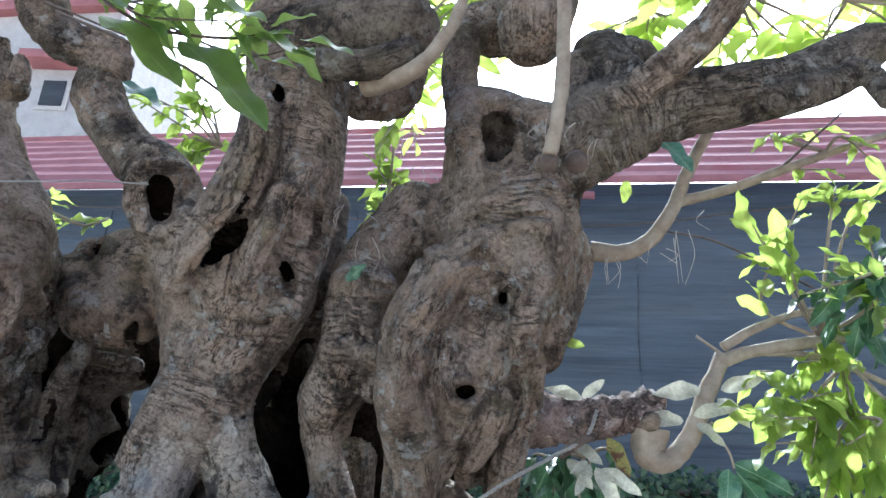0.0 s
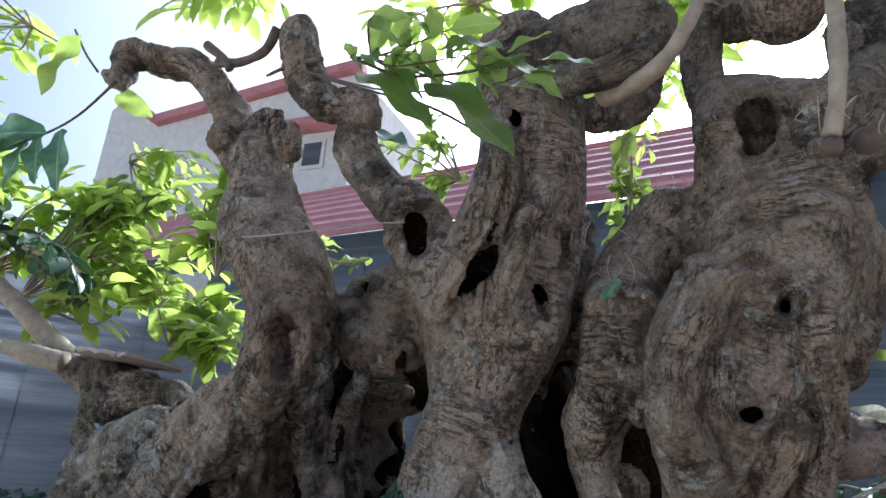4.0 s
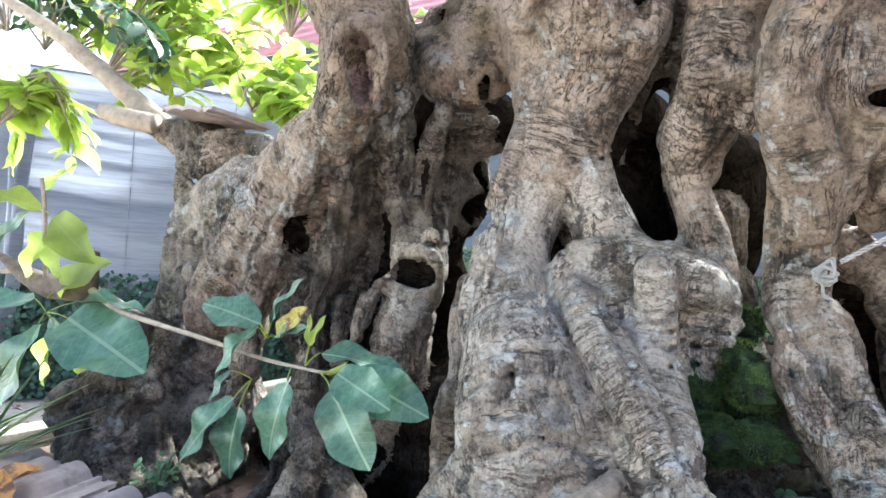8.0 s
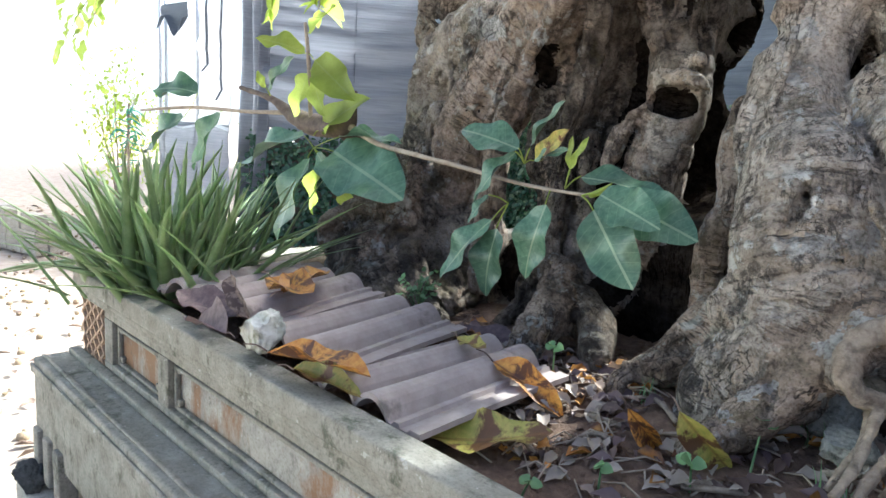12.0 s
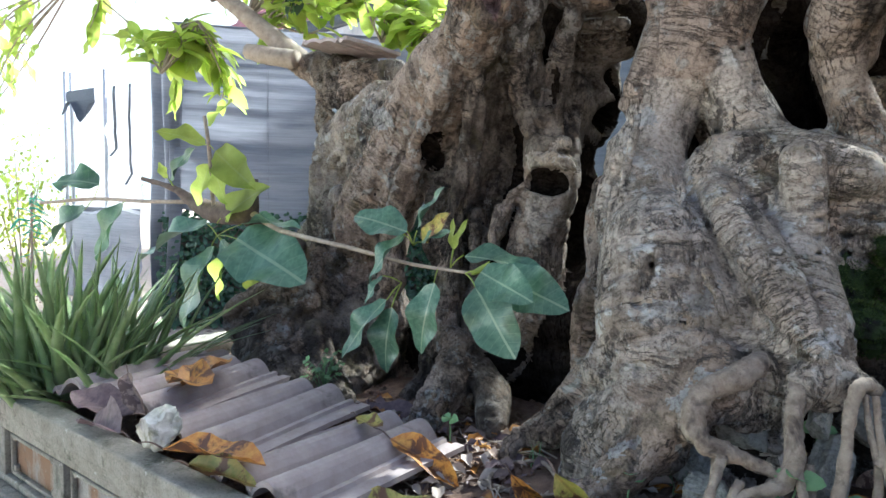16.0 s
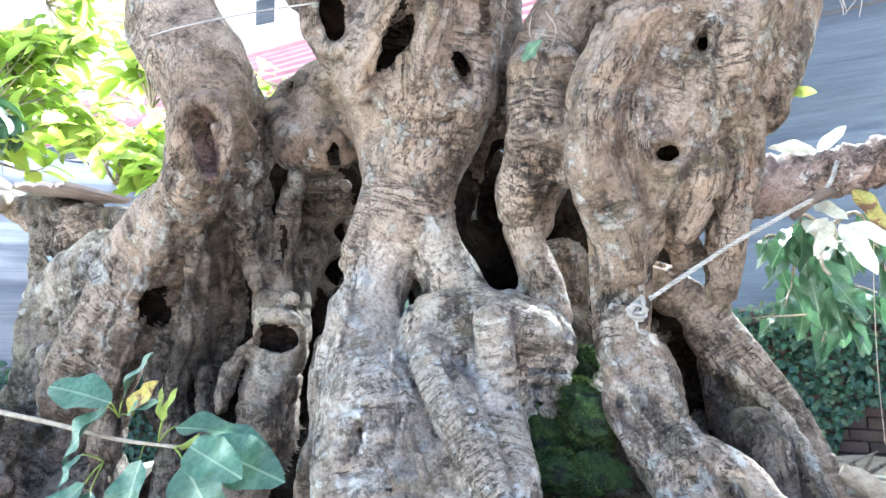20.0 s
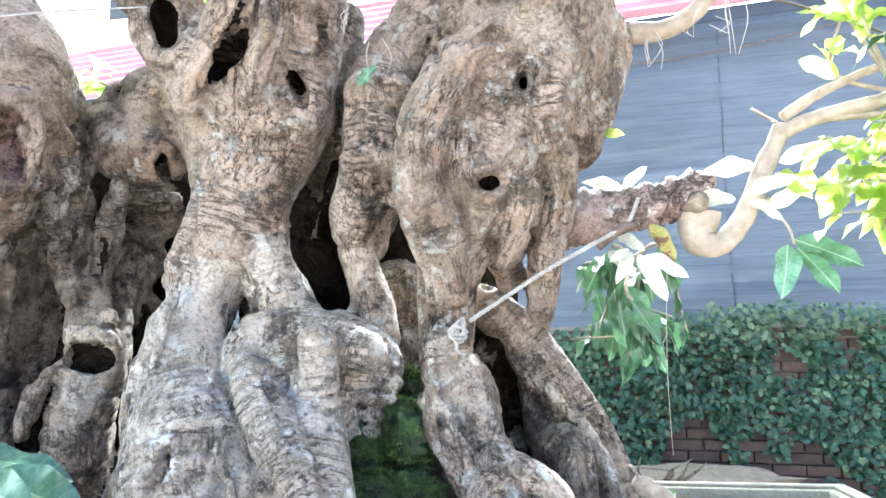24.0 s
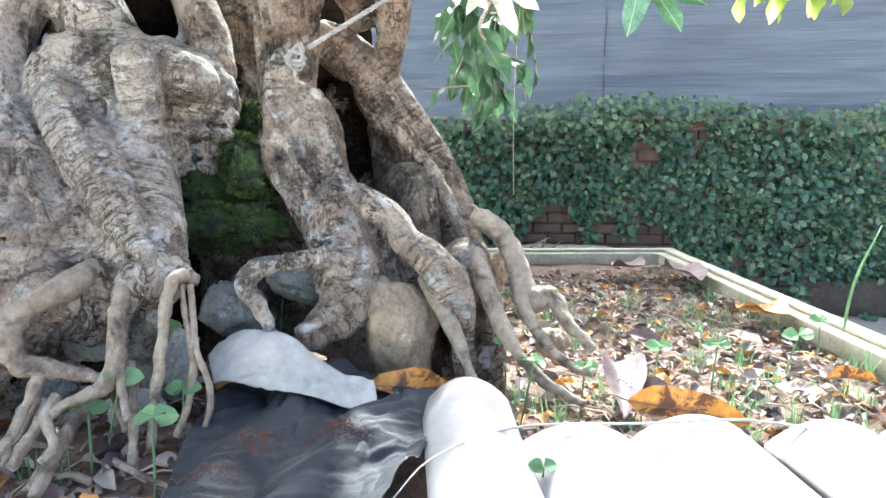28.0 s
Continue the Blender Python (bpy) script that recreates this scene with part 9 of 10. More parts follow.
TW = barrel_tile(2, 0.190, 0.46, 0.036)
for x, y, z, a in ((0.932, 0.785, 0.806, 3.5), (1.316, 0.765, 0.810, 2.5), (1.70, 0.75, 0.808, 1.5)):
    lay_tile(TW, pose(x, y, z, 2, 0, a), "pale sunlit barrel roof tile lying across the planter rim", "pale tiles")
lay_tile(barrel_tile(1, 0.150, 0.44, 0.050), pose(0.765, 0.945, 0.812, 3, -4, -1), "pale grey roof tile half covered by a black plastic sheet", "pale tiles")

# ---- dead leaves ----
CURLED = [leaf_template(9, 6, w, fo, dr, wv, .9, 20 + i) for i, (w, fo, dr, wv) in enumerate(((.33, .34, -.05, .14), (.31, .50, .12, .16), (.35, .28, -.12, .18), (.32, .60, .10, .16)))]
DEADMESH = {}
for m in (DEAD, DEAD_PURPLE, DEAD_ORANGE, DEAD_YELLOW):
    DEADMESH[m.name] = []
    for v, f in CURLED:
        me = mesh_from("dead_leaf", v, f)
        me.materials.append(m)
        me.polygons.foreach_set("use_smooth", [True] * len(f))
        DEADMESH[m.name].append(me)


def dead_leaf(base, tip, m, kind, label, lift=0.012, face=(0, -.15, 1), wide=1.0):
    b, t = np.array(base, float), np.array(tip, float)
    b[2] += lift
    t[2] += lift
    ax = turn_to(t - b, face) * np.array([1, wide, 1])
    o = set_leaf(DEADMESH[m.name][kind], b, ax, np.linalg.norm(t - b), None, "dead_leaf")
    part("leaf_stalk", tubed([(*b, .002), (*(b - (t - b) * .12 + (0, 0, .006)), .0017), (*(b - (t - b) * .25), .0015)], sides=5, steps=3), DEAD, o)
    o.children[0].matrix_parent_inverse = o.matrix_world.inverted()
    return tagged(o, label, "dead leaf", "fallen leaves")



def fallen_leaf(*row):
    b, t, m, k, lab, lf, fc, wd = row
    dead_leaf(b, t, m, k, lab, lf * .6, fc, wd)


fallen_leaf((-0.767, 0.911, 0.830), (-0.533, 0.974, 0.820), DEAD_ORANGE, 0, "large orange and brown fallen leaf with dark veins", .02, (.1, .1, 1), 1.05)
fallen_leaf((-0.677, 0.910, 0.830), (-0.525, 0.946, 0.830), DEAD_YELLOW, 1, "yellow-green curled fallen leaf", .0, (0, -.4, 1), 1)
fallen_leaf((-0.415, 1.005, 0.750), (-0.249, 1.149, 0.750), DEAD_YELLOW, 2, "yellow-green fallen leaf with brown blotches", .02, (0, -.3, 1), 1.2)
fallen_leaf((-0.463, 1.251, 0.820), (-0.301, 1.282, 0.750), DEAD_ORANGE, 3, "red-brown fallen leaf lying on a tile", .02, (.2, -.6, 1), 1.0)
fallen_leaf((-0.057, 1.206, 0.860), (0.018, 1.267, 0.750), DEAD_YELLOW, 1, "yellow and brown fallen leaf leaning on a root", .03, (-.2, -1, .5), 1.2)
fallen_leaf((-0.143, 1.205, 0.840), (-0.107, 1.276, 0.750), DEAD_ORANGE, 3, "small brown and yellow fallen leaf", .02, (0, -.8, .6), 1.0)
fallen_leaf((-0.989, 1.101, 0.870), (-1.068, 1.301, 0.870), DEAD_ORANGE, 0, "yellow-brown fallen leaf on the tiles", .03, (.2, -.6, .8), 1.3)
fallen_leaf((-0.984, 0.977, 0.850), (-1.183, 0.946, 0.850), DEAD_PURPLE, 2, "dry purple-brown curled leaf", .0, (0, -.4, 1), 1.2)
fallen_leaf((-0.863, 0.878, 0.860), (-1.070, 0.915, 0.840), DEAD_PURPLE, 3, "dry purple-brown curled leaf", .0, (0, -.4, 1), 1.1)
fallen_leaf((-1.071, 1.014, 0.920), (-0.948, 0.969, 0.860), DEAD, 1, "dry beige curled leaf", .0, (.6, -1, .2), 1.0)
fallen_leaf((-1.113, 1.153, 0.880), (-0.865, 1.107, 0.870), DEAD_ORANGE, 2, "brown fallen leaf with a yellow tip", .02, (0, -.3, 1), 1.0)
fallen_leaf((-0.585, 1.280, 0.830), (-0.494, 1.267, 0.820), DEAD_YELLOW, 2, "small dry yellow leaf fallen on a tile", .03, (0, -.3, 1), 1.3)
fallen_leaf((-0.778, 1.493, 0.750), (-0.524, 1.541, 0.750), DEAD_PURPLE, 1, "dark dry leaf lying on the soil", .02, (0, -.3, 1), .9)
fallen_leaf((-0.466, 1.551, 0.750), (-0.266, 1.477, 0.750), DEAD_PURPLE, 0, "dark dry leaf lying on the soil", .02, (0, -.3, 1), 1)
fallen_leaf((-0.362, 1.382, 0.750), (-0.254, 1.402, 0.750), DEAD, 1, "dry beige curled leaf", .02, (0, -.3, 1), .8)
fallen_leaf((-0.242, 1.482, 0.750), (-0.128, 1.470, 0.750), DEAD_ORANGE, 2, "red-brown leaf fallen on the soil", .02, (0, -.3, 1), .8)
fallen_leaf((0.677, 1.405, 0.860), (0.856, 1.417, 0.840), DEAD_ORANGE, 1, "dark brown fallen leaf with yellow spots", .01, (0, -.7, .7), 1.0)
fallen_leaf((1.156, 1.443, 0.800), (1.328, 1.318, 0.800), DEAD_ORANGE, 0, "large orange fallen leaf behind the tiles", .02, (0, -.9, .5), 1.0)
fallen_leaf((1.187, 1.528, 0.800), (1.278, 1.473, 0.790), DEAD_PURPLE, 2, "dry grey-purple curled leaf", .02, (0, -.5, 1), 1.2)
fallen_leaf((1.210, 1.665, 0.800), (1.156, 1.440, 0.790), DEAD_PURPLE, 3, "dry grey-purple curled leaf", .02, (0, -.5, 1), 1.2)
fallen_leaf((1.810, 2.253, 0.780), (1.815, 1.991, 0.780), DEAD_ORANGE, 2, "orange fallen leaf beside the rim", .02, (0, -.6, 1), 1.3)
fallen_leaf((1.595, 1.924, 0.780), (1.637, 1.822, 0.780), DEAD, 0, "dry beige fallen leaf", .02, (0, -.5, 1), 1.2)
fallen_leaf((1.511, 1.558, 0.780), (1.567, 1.477, 0.780), DEAD, 2, "dry beige fallen leaf", .02, (0, -.5, 1), 1.2)
fallen_leaf((1.638, 1.583, 0.780), (1.758, 1.574, 0.780), DEAD_ORANGE, 3, "dark orange curled leaf", .02, (0, -.5, 1), .8)
fallen_leaf((1.858, 2.880, 0.780), (1.821, 2.550, 0.780), DEAD_PURPLE, 0, "dry purple leaf against the back rim", .02, (0, -.7, 1), 1.3)
fallen_leaf((1.671, 3.024, 0.780), (1.698, 2.770, 0.780), DEAD_PURPLE, 2, "dry purple leaf against the back rim", .02, (0, -.7, 1), 1.3)
fallen_leaf((1.675, 2.772, 0.780), (1.808, 2.763, 0.780), DEAD, 1, "pale dry leaf on the soil", .02, (0, -.7, 1), 1.1)
fallen_leaf((1.335, 1.942, 0.780), (1.418, 1.886, 0.780), DEAD_PURPLE, 1, "dry purple leaf on the soil", .02, (0, -.7, 1), 1.1)
fallen_leaf((0.368, 1.515, 0.860), (0.420, 1.523, 0.900), DEAD, 0, "brown leaf standing behind the roots", .0, (0, -1, .3), 1.2)

rng = np.random.RandomState(77)
pl = {m.name: [] for m in (DEAD, DEAD_PURPLE, DEAD_ORANGE, LITTER)}
for _ in range(2600):
    x, y = rng.uniform(0.85, 1.9), rng.uniform(1.30, 3.08)
    if rng.rand() < .35:
        x, y = rng.uniform(-1.0, 0.4), rng.uniform(1.08, 1.6)
    m = (DEAD, LITTER, LITTER, DEAD_PURPLE, DEAD_ORANGE, DEAD)[rng.randint(6)]
    a = rng.uniform(0, 6.28)
    pl[m.name].append((np.array([x, y, soil_z(x, y) + rng.uniform(.004, .02)]), turn_to((math.cos(a), math.sin(a), rng.normal(0, .2)), (rng.normal(0, .4), rng.normal(-.2, .4), 1)), rng.uniform(.012, .058)))
for m in (DEAD, DEAD_PURPLE, DEAD_ORANGE, LITTER):
    joined("leaf_litter", leaf_template(4, 4, .5, .4, .1, .2), pl[m.name], m, None, "scattered dry leaf fragments on the planter soil", "stuff", "leaf litter")


def litter_sticks():
    bm = bmesh.new()
    for k in range(620):
        x, y = rng.uniform(0.85, 1.92), rng.uniform(1.28, 3.05)
        if k % 3 == 0:
            x, y = rng.uniform(-.6, .5), rng.uniform(1.05, 1.5)
        a, ln = rng.uniform(0, 3.14), rng.uniform(.03, .14)
        z = soil_z(x, y) + .006
        tube(bm, [(x, y, z, .002), (x + ln * .5 * math.cos(a), y + ln * .5 * math.sin(a), z + rng.uniform(0, .02), .002), (x + ln * math.cos(a), y + ln * math.sin(a), z, .001)], sides=4, steps=1)
    return tagged(part("dry_twigs", bm, BRANCH), "thin dry twigs scattered over the soil", "twigs", kind="stuff")


litter_sticks()


def crumbs():
    v0, f0 = [], []
    bm = bmesh.new()
    bmesh.ops.create_icosphere(bm, subdivisions=1, radius=1)
    t = np.array([q.co[:] for q in bm.verts]), np.array([[q.index for q in fc.verts] for fc in bm.faces])
    bm.free()
    places = []
    for _ in range(5200):
        x, y = rng.uniform(-1.5, 1.92), rng.uniform(1.03, 3.05)
        places.append((np.array([x, y, soil_z(x, y)]), np.eye(3) * rng.uniform(.6, 1.3, 3), rng.uniform(.003, .011)))
    return joined("soil_crumbs", t, places, SOIL, None, "crumbs and clods of red-brown soil", "stuff", "soil")


crumbs()


# ---- small plants ----
def clover(place, h, size, seed):
    r = np.random.RandomState(seed)
    s = thing("weed_sprout", "small bright green three-leaved weed sprouting from the soil", "weed", place, group="weed sprouts")
    tx, ty = r.normal(0, .015, 2)
    part("stem", tubed([(0, 0, -.01, .0022), (tx * .5, ty * .5, h * .5, .002), (tx, ty, h, .0016)], sides=5, steps=3), CLOVER, s)
    for k in range(3):
        a = 2.09 * k + r.uniform(0, 1)
        v, f = leaf_template(5, 4, .92, .16, -.06, .06, .62, k)
        ax = turn_to((math.cos(a), math.sin(a) - .25, .1 - .4 * math.sin(a)), (r.normal(0, .3), -.9, 1))
        me = mesh_from("leaflet", (v * size) @ ax.T + (tx, ty, h), f)
        part_mesh("leaflet", me, CLOVER, s)
    return s


k = 0

def sprout(*row):
    global k
    p, q, sz = row
    h = max(min(q[2] - p[2], .16), .02)
    k += 1
    clover((p[0], p[1], soil_z(p[0], p[1])), h + max(p[2] - soil_z(p[0], p[1]), 0), sz * 1.1, k)


sprout((0.466, 1.731, 0.860), (0.516, 1.420, 1.035), .022)
sprout((0.312, 1.502, 0.800), (0.415, 1.220, 0.947), .03)
sprout((0.276, 1.303, 0.780), (0.363, 1.120, 0.900), .034)
sprout((0.381, 1.210, 0.780), (0.448, 1.050, 0.897), .036)
sprout((0.384, 1.333, 0.790), (0.445, 1.150, 0.898), .028)
sprout((0.270, 1.267, 0.780), (0.337, 1.120, 0.877), .028)
sprout((0.956, 1.457, 0.800), (0.931, 1.320, 0.891), .028)
sprout((0.940, 1.515, 0.800), (0.909, 1.360, 0.906), .024)
sprout((1.110, 2.415, 0.800), (0.933, 1.500, 1.094), .030)
sprout((1.242, 1.551, 0.790), (1.184, 1.400, 0.878), .028)
sprout((1.642, 1.734, 0.780), (1.592, 1.650, 0.845), .036)
sprout((1.082, 1.501, 0.790), (1.050, 1.380, 0.864), .024)
sprout((1.057, 1.745, 0.790), (1.001, 1.500, 0.919), .024)
sprout((0.871, 1.651, 0.800), (0.846, 1.400, 0.917), .020)
sprout((-0.408, 1.399, 0.750), (-0.423, 1.400, 0.830), .026)
sprout((-0.464, 0.998, 0.750), (-0.512, 1.050, 0.764), .020)
sprout((-0.021, 1.199, 0.750), (0.010, 1.120, 0.810), .024)
sprout((0.043, 1.270, 0.750), (0.075, 1.140, 0.837), .024)
sprout((-0.134, 1.110, 0.750), (-0.119, 1.080, 0.785), .02)
sprout((-0.210, 0.999, 0.750), (-0.245, 1.050, 0.740), .02)
sprout((1.840, 1.907, 0.780), (1.779, 1.800, 0.834), .03)
sprout((1.432, 1.669, 0.780), (1.355, 1.500, 0.852), .03)
sprout((0.919, 1.136, 0.800), (0.910, 1.100, 0.844), .022)
sprout((0.981, 1.131, 0.800), (0.975, 1.100, 0.832), .022)


def weed_tuft(place, n, h, seed, name="grass_tuft", label="thin tuft of pale green grass growing in the soil"):
    r = np.random.RandomState(seed)
    s = thing(name, label, "grass", place, group="grass tufts")
    bm = bmesh.new()
    for i in range(n):
        a, l, b = r.uniform(0, 6.28), h * r.uniform(.5, 1.1), r.uniform(.15, .6)
        x, y = r.normal(0, .012, 2)
        prev = None
        for j in range(5):
            u = j / 4
            c = Vector((x + math.cos(a) * l * b * u * u, y + math.sin(a) * l * b * u * u, l * u * (1 - .3 * b * u)))
            w = Vector((-math.sin(a), math.cos(a), 0)) * .0022 * (1 - u * .9)
            row = (bm.verts.new(c - w), bm.verts.new(c + w))
            if prev:
                bm.faces.new((prev[0], prev[1], row[1], row[0]))
            prev = row
    tagged(part("grass_blade", bm, CLOVER, s), kind="stuff")
    return s


for i in range(90):
    x, y = rng.uniform(.85, 1.88), rng.uniform(1.25, 2.6)
    weed_tuft((x, y, soil_z(x, y)), 11, rng.uniform(.04, .10), i)
for i, (x, y, z) in enumerate(((0.164, 1.275, 0.780), (0.223, 1.254, 0.780), (0.078, 1.598, 0.750), (0.115, 1.390, 0.750), (0.083, 1.461, 0.800), (-0.195, 1.409, 0.800))):
    weed_tuft((x, y, soil_z(x, y)), 14, .06, 60 + i)
tall = thing("grass_stalk", "single tall green grass stalk", "grass", (1.900, 1.903, 0.780))
bx = (1.900, 1.903, 0.780)
tx_ = (1.982, 1.950, 1.081)
part("stem", tubed([(0, 0, -.02, .004), (0.02, 0, (tx_[2] - bx[2]) * .5, .004), (tx_[0] - bx[0], 0.0, tx_[2] - bx[2], .002)], sides=5), CLOVER, tall)


def small_fern(place, seed):
    r = np.random.RandomState(seed)
    s = thing("seedling", "little dark green seedling with many round leaflets", "seedling", place)
    pl = []
    for k in range(7):
        a = r.uniform(0, 6.28)
        e = (math.cos(a) * .05, math.sin(a) * .05, r.uniform(.04, .10))
        part("stem", tubed([(0, 0, -.01, .0015), (e[0] * .5, e[1] * .5, e[2] * .7, .0012), (*e, .001)], sides=4, steps=2), CLOVER, s)
        for j in range(5):
            pl.append((np.array(e) * (.5 + .12 * j) + r.normal(0, .006, 3), turn_to(r.normal(0, 1, 3), (0, -.4, 1)), .018))
    joined("leaflet", leaf_template(3, 2, .8, .1, .1), pl, CLOVER, s, kind="stuff")


small_fern(((-0.927, 1.505, 0.800)), 3)
small_fern(((-0.906, 1.494, 0.820)), 5)


# ---- aloe clump ----
def aloe():
    r = np.random.RandomState(14)
    cx, cy = -1.56, 1.13
    s = thing("aloe_clump", "crowded clump of spiky green aloe in the planter corner", "aloe", (cx, cy, 0.78))
    for k in range(190):
        ox, oy = r.normal(0, .10), r.normal(0, .10)
        a = math.atan2(oy, ox) + r.normal(0, .7)
        lean = min(1.1, abs(r.normal(.38, .36)) + 1.3 * math.hypot(ox, oy))
        ln = r.uniform(.26, .48)
        w = r.uniform(.010, .024)
        bow = r.normal(0, .18)
        bm = bmesh.new()
        rings = []
        for j in range(8):
            u = j / 7
            out = ln * lean * (u * .8 + .2 * u * u)
            up = ln * math.sqrt(max(1 - lean * lean * .6, .12)) * (u - .25 * lean * u * u)
            c = Vector((ox + math.cos(a) * out - math.sin(a) * bow * ln * u * u, oy + math.sin(a) * out + math.cos(a) * bow * ln * u * u, up))
            sd = Vector((-math.sin(a), math.cos(a), 0))
            ww = w * (1 - u) ** .6 + .0005
            rings.append([bm.verts.new(c + sd * ww), bm.verts.new(c + Vector((math.cos(a), math.sin(a), .4)) * ww * -.12), bm.verts.new(c - sd * ww), bm.verts.new(c + Vector((math.cos(a) * .6, math.sin(a) * .6, -.8)) * ww * .5)])
        for p, q in zip(rings, rings[1:]):
            for i in range(4):
                bm.faces.new((p[i], p[(i + 1) % 4], q[(i + 1) % 4], q[i]))
        for j in range(1, 7):
            for e in (0, 2):
                p = rings[j][e].co
                o = (p - (rings[j][0].co + rings[j][2].co) / 2) * .35
                d = (rings[j + 1][e].co - p) * .14
                bm.faces.new((bm.verts.new(p - d), bm.verts.new(p + d), bm.verts.new(p + o + d * 1.5)))
        part("aloe_leaf", bm, ALOE, s)
    for i in range(5):
        y = cy - .20 + .07 * i
        ln = r.uniform(.25, .4)
        part("trailing_leaf", tubed([(-.1, y - cy, .04, .010), (-.1 - ln * .5, y - cy - .08, .05, .008), (-.1 - ln, y - cy - .2, .0, .002)], sides=5), ALOE, s)
    return s


aloe()

# ---- rocks, moss, stones ----

def root_rock(*row):
    (x, y, z, r), sc, m, lab, sd = row
    o = rock("rock", (r * sc[0], r * sc[1], r * sc[2]), sd, m)
    o.location = (x, y + r * sc[1] * .6, z)
    tagged(o, lab, "rock", "root rocks")


root_rock((0.184, 1.460, 0.935, 0.061), (1, .8, .85), ROCK, "grey-green rock gripped by the roots", 1)
root_rock((0.315, 1.420, 0.986, 0.033), (.8, .8, 1.1), ROCK, "pale crusted rock between the roots", 2)
root_rock((0.297, 1.360, 0.839, 0.043), (1.1, .8, 1.0), ROCK, "grey rock at the foot of the roots", 3)
root_rock((0.732, 1.540, 0.905, 0.107), (.95, .6, 1.0), ROCK_TAN, "tan rock under a forked root", 4)
root_rock((0.541, 1.660, 0.988, 0.070), (1.2, .8, .8), ROCK, "dark rock beneath the looped root", 5)
root_rock((0.332, 1.440, 0.887, 0.051), (.8, .8, 1.3), ROCK, "dark rock behind the thin roots", 6)
root_rock((0.388, 1.620, 0.941, 0.080), (1, .8, 1.0), ROCK, "shadowed rock below the moss", 7)
root_rock((1.068, 1.660, 0.856, 0.044), (.9, .8, 1.0), ROCK_TAN, "small tan stone among the roots", 8)
root_rock((0.474, 1.560, 0.865, 0.066), (1, .7, .8), ROCK, "dark rock behind the sack", 9)
root_rock((0.963, 1.750, 1.002, 0.046), (.7, .7, 1.2), ROCK_TAN, "narrow tan stone leaning on a root", 10)
root_rock((0.159, 1.340, 0.846, 0.053), (1, .8, .8), ROCK, "grey-green rock gripped by the roots", 11)
root_rock((0.102, 1.440, 0.852, 0.059), (1, .7, 1), ROCK, "grey rock behind the forked root", 12)
moss = thing("moss_mound", "damp bright green moss growing over rock and bark", "moss", (0, 0, 0))
mp = []
for (x, y, z, r), sc in ((((0.402, 1.720, 1.269, 0.047)), (1, .7, .8)), (((0.316, 1.700, 1.180, 0.056)), (1, .6, 1)), (((0.421, 1.720, 1.172, 0.048)), (1.1, .6, .7)), (((0.358, 1.680, 1.105, 0.070)), (1.1, .6, .7)), (((0.415, 1.780, 1.332, 0.037)), (.8, .6, 1)), (((0.424, 1.676, 1.222, 0.048)), (1, .8, .9)), (((0.352, 1.640, 1.130, 0.050)), (1.3, .7, .7)), (((0.440, 1.660, 1.120, 0.045)), (1.2, .7, .8))):
    o = rock("moss_cushion", (r * sc[0], r * sc[1], r * sc[2]), x * 9, MOSS, moss, rough=.34, facets=3)
    o.location = (x, y + r * .4, z)
    for _ in range(3200):
        q = rng.normal(0, 1, 3)
        q /= np.linalg.norm(q)
        if q[1] > .4:
            continue
        b = np.array([x, y + r * .4, z]) + q * np.array(sc) * r * rng.uniform(.92, 1.14)
        mp.append((b, turn_to(q + rng.normal(0, .5, 3), (0, 0, 1)), rng.uniform(.003, .007)))
joined("moss_fronds", leaf_template(2, 2, .5, .1, .1), mp, MOSS_TIP, moss, kind="stuff")
st = rock("pale_stone", (.070, .05, .048), 17, STONE_WHITE, rough=.2)
st.location = ((-0.834, 0.952, 0.860))
tagged(st, "white and olive rough stone resting on the tiles", "stone")

# ---- rope, bag and sack ----
def rope(name, pts, r, label):
    """Twisted rope: three strands wound round a path."""
    q = smooth_path([(*p, r) for p in pts], 40)
    ln = np.r_[0, np.cumsum(np.linalg.norm(np.diff(q[:, :3], axis=0), axis=1))]
    t = thing(name, label, "rope")
    for s in range(3):
        rows = []
        for i in range(len(q)):
            d = Vector(q[min(i + 1, len(q) - 1), :3] - q[max(i - 1, 0), :3]).normalized()
            a = d.orthogonal().normalized()
            b = d.cross(a)
            w = ln[i] / (r * 1.3) + s * 2.094
            c = Vector(q[i, :3]) + (a * math.cos(w) + b * math.sin(w)) * r * .6
            rows.append((*c, r * .52))
        part("strand", tubed(rows, sides=5, steps=1), ROPE, t)
    return t


rope("tie_rope", [(0.562, 1.660, 1.471), (0.642, 1.680, 1.524), (0.733, 1.700, 1.582), (0.821, 1.710, 1.630), (0.898, 1.720, 1.673), (0.925, 1.740, 1.703), (0.945, 1.760, 1.747)], .0046, "twisted white nylon rope tying the stub branch to the trunk")
kx, ky, kz = (0.540, 1.655, 1.450)
knot = []
kr = np.random.RandomState(5)
for k in range(16):
    knot.append((kx + .017 * math.cos(k * 2.2) + kr.normal(0, .004), ky - .008 + .008 * math.sin(k * 1.3), kz + .022 * math.sin(k * 2.2) + kr.normal(0, .008)))
knot += [(kx - .005, ky - .004, kz - .035), (kx + .012, ky, kz - .05)]
rope("rope_knot", knot, .003, "loose frayed knot of white nylon rope on the trunk")
twig([(0.847, 1.740, 1.633, 0.009), (0.898, 1.720, 1.673, 0.010), (0.928, 1.740, 1.680, 0.008)], DARKTWIG, "snag", 8, .1)
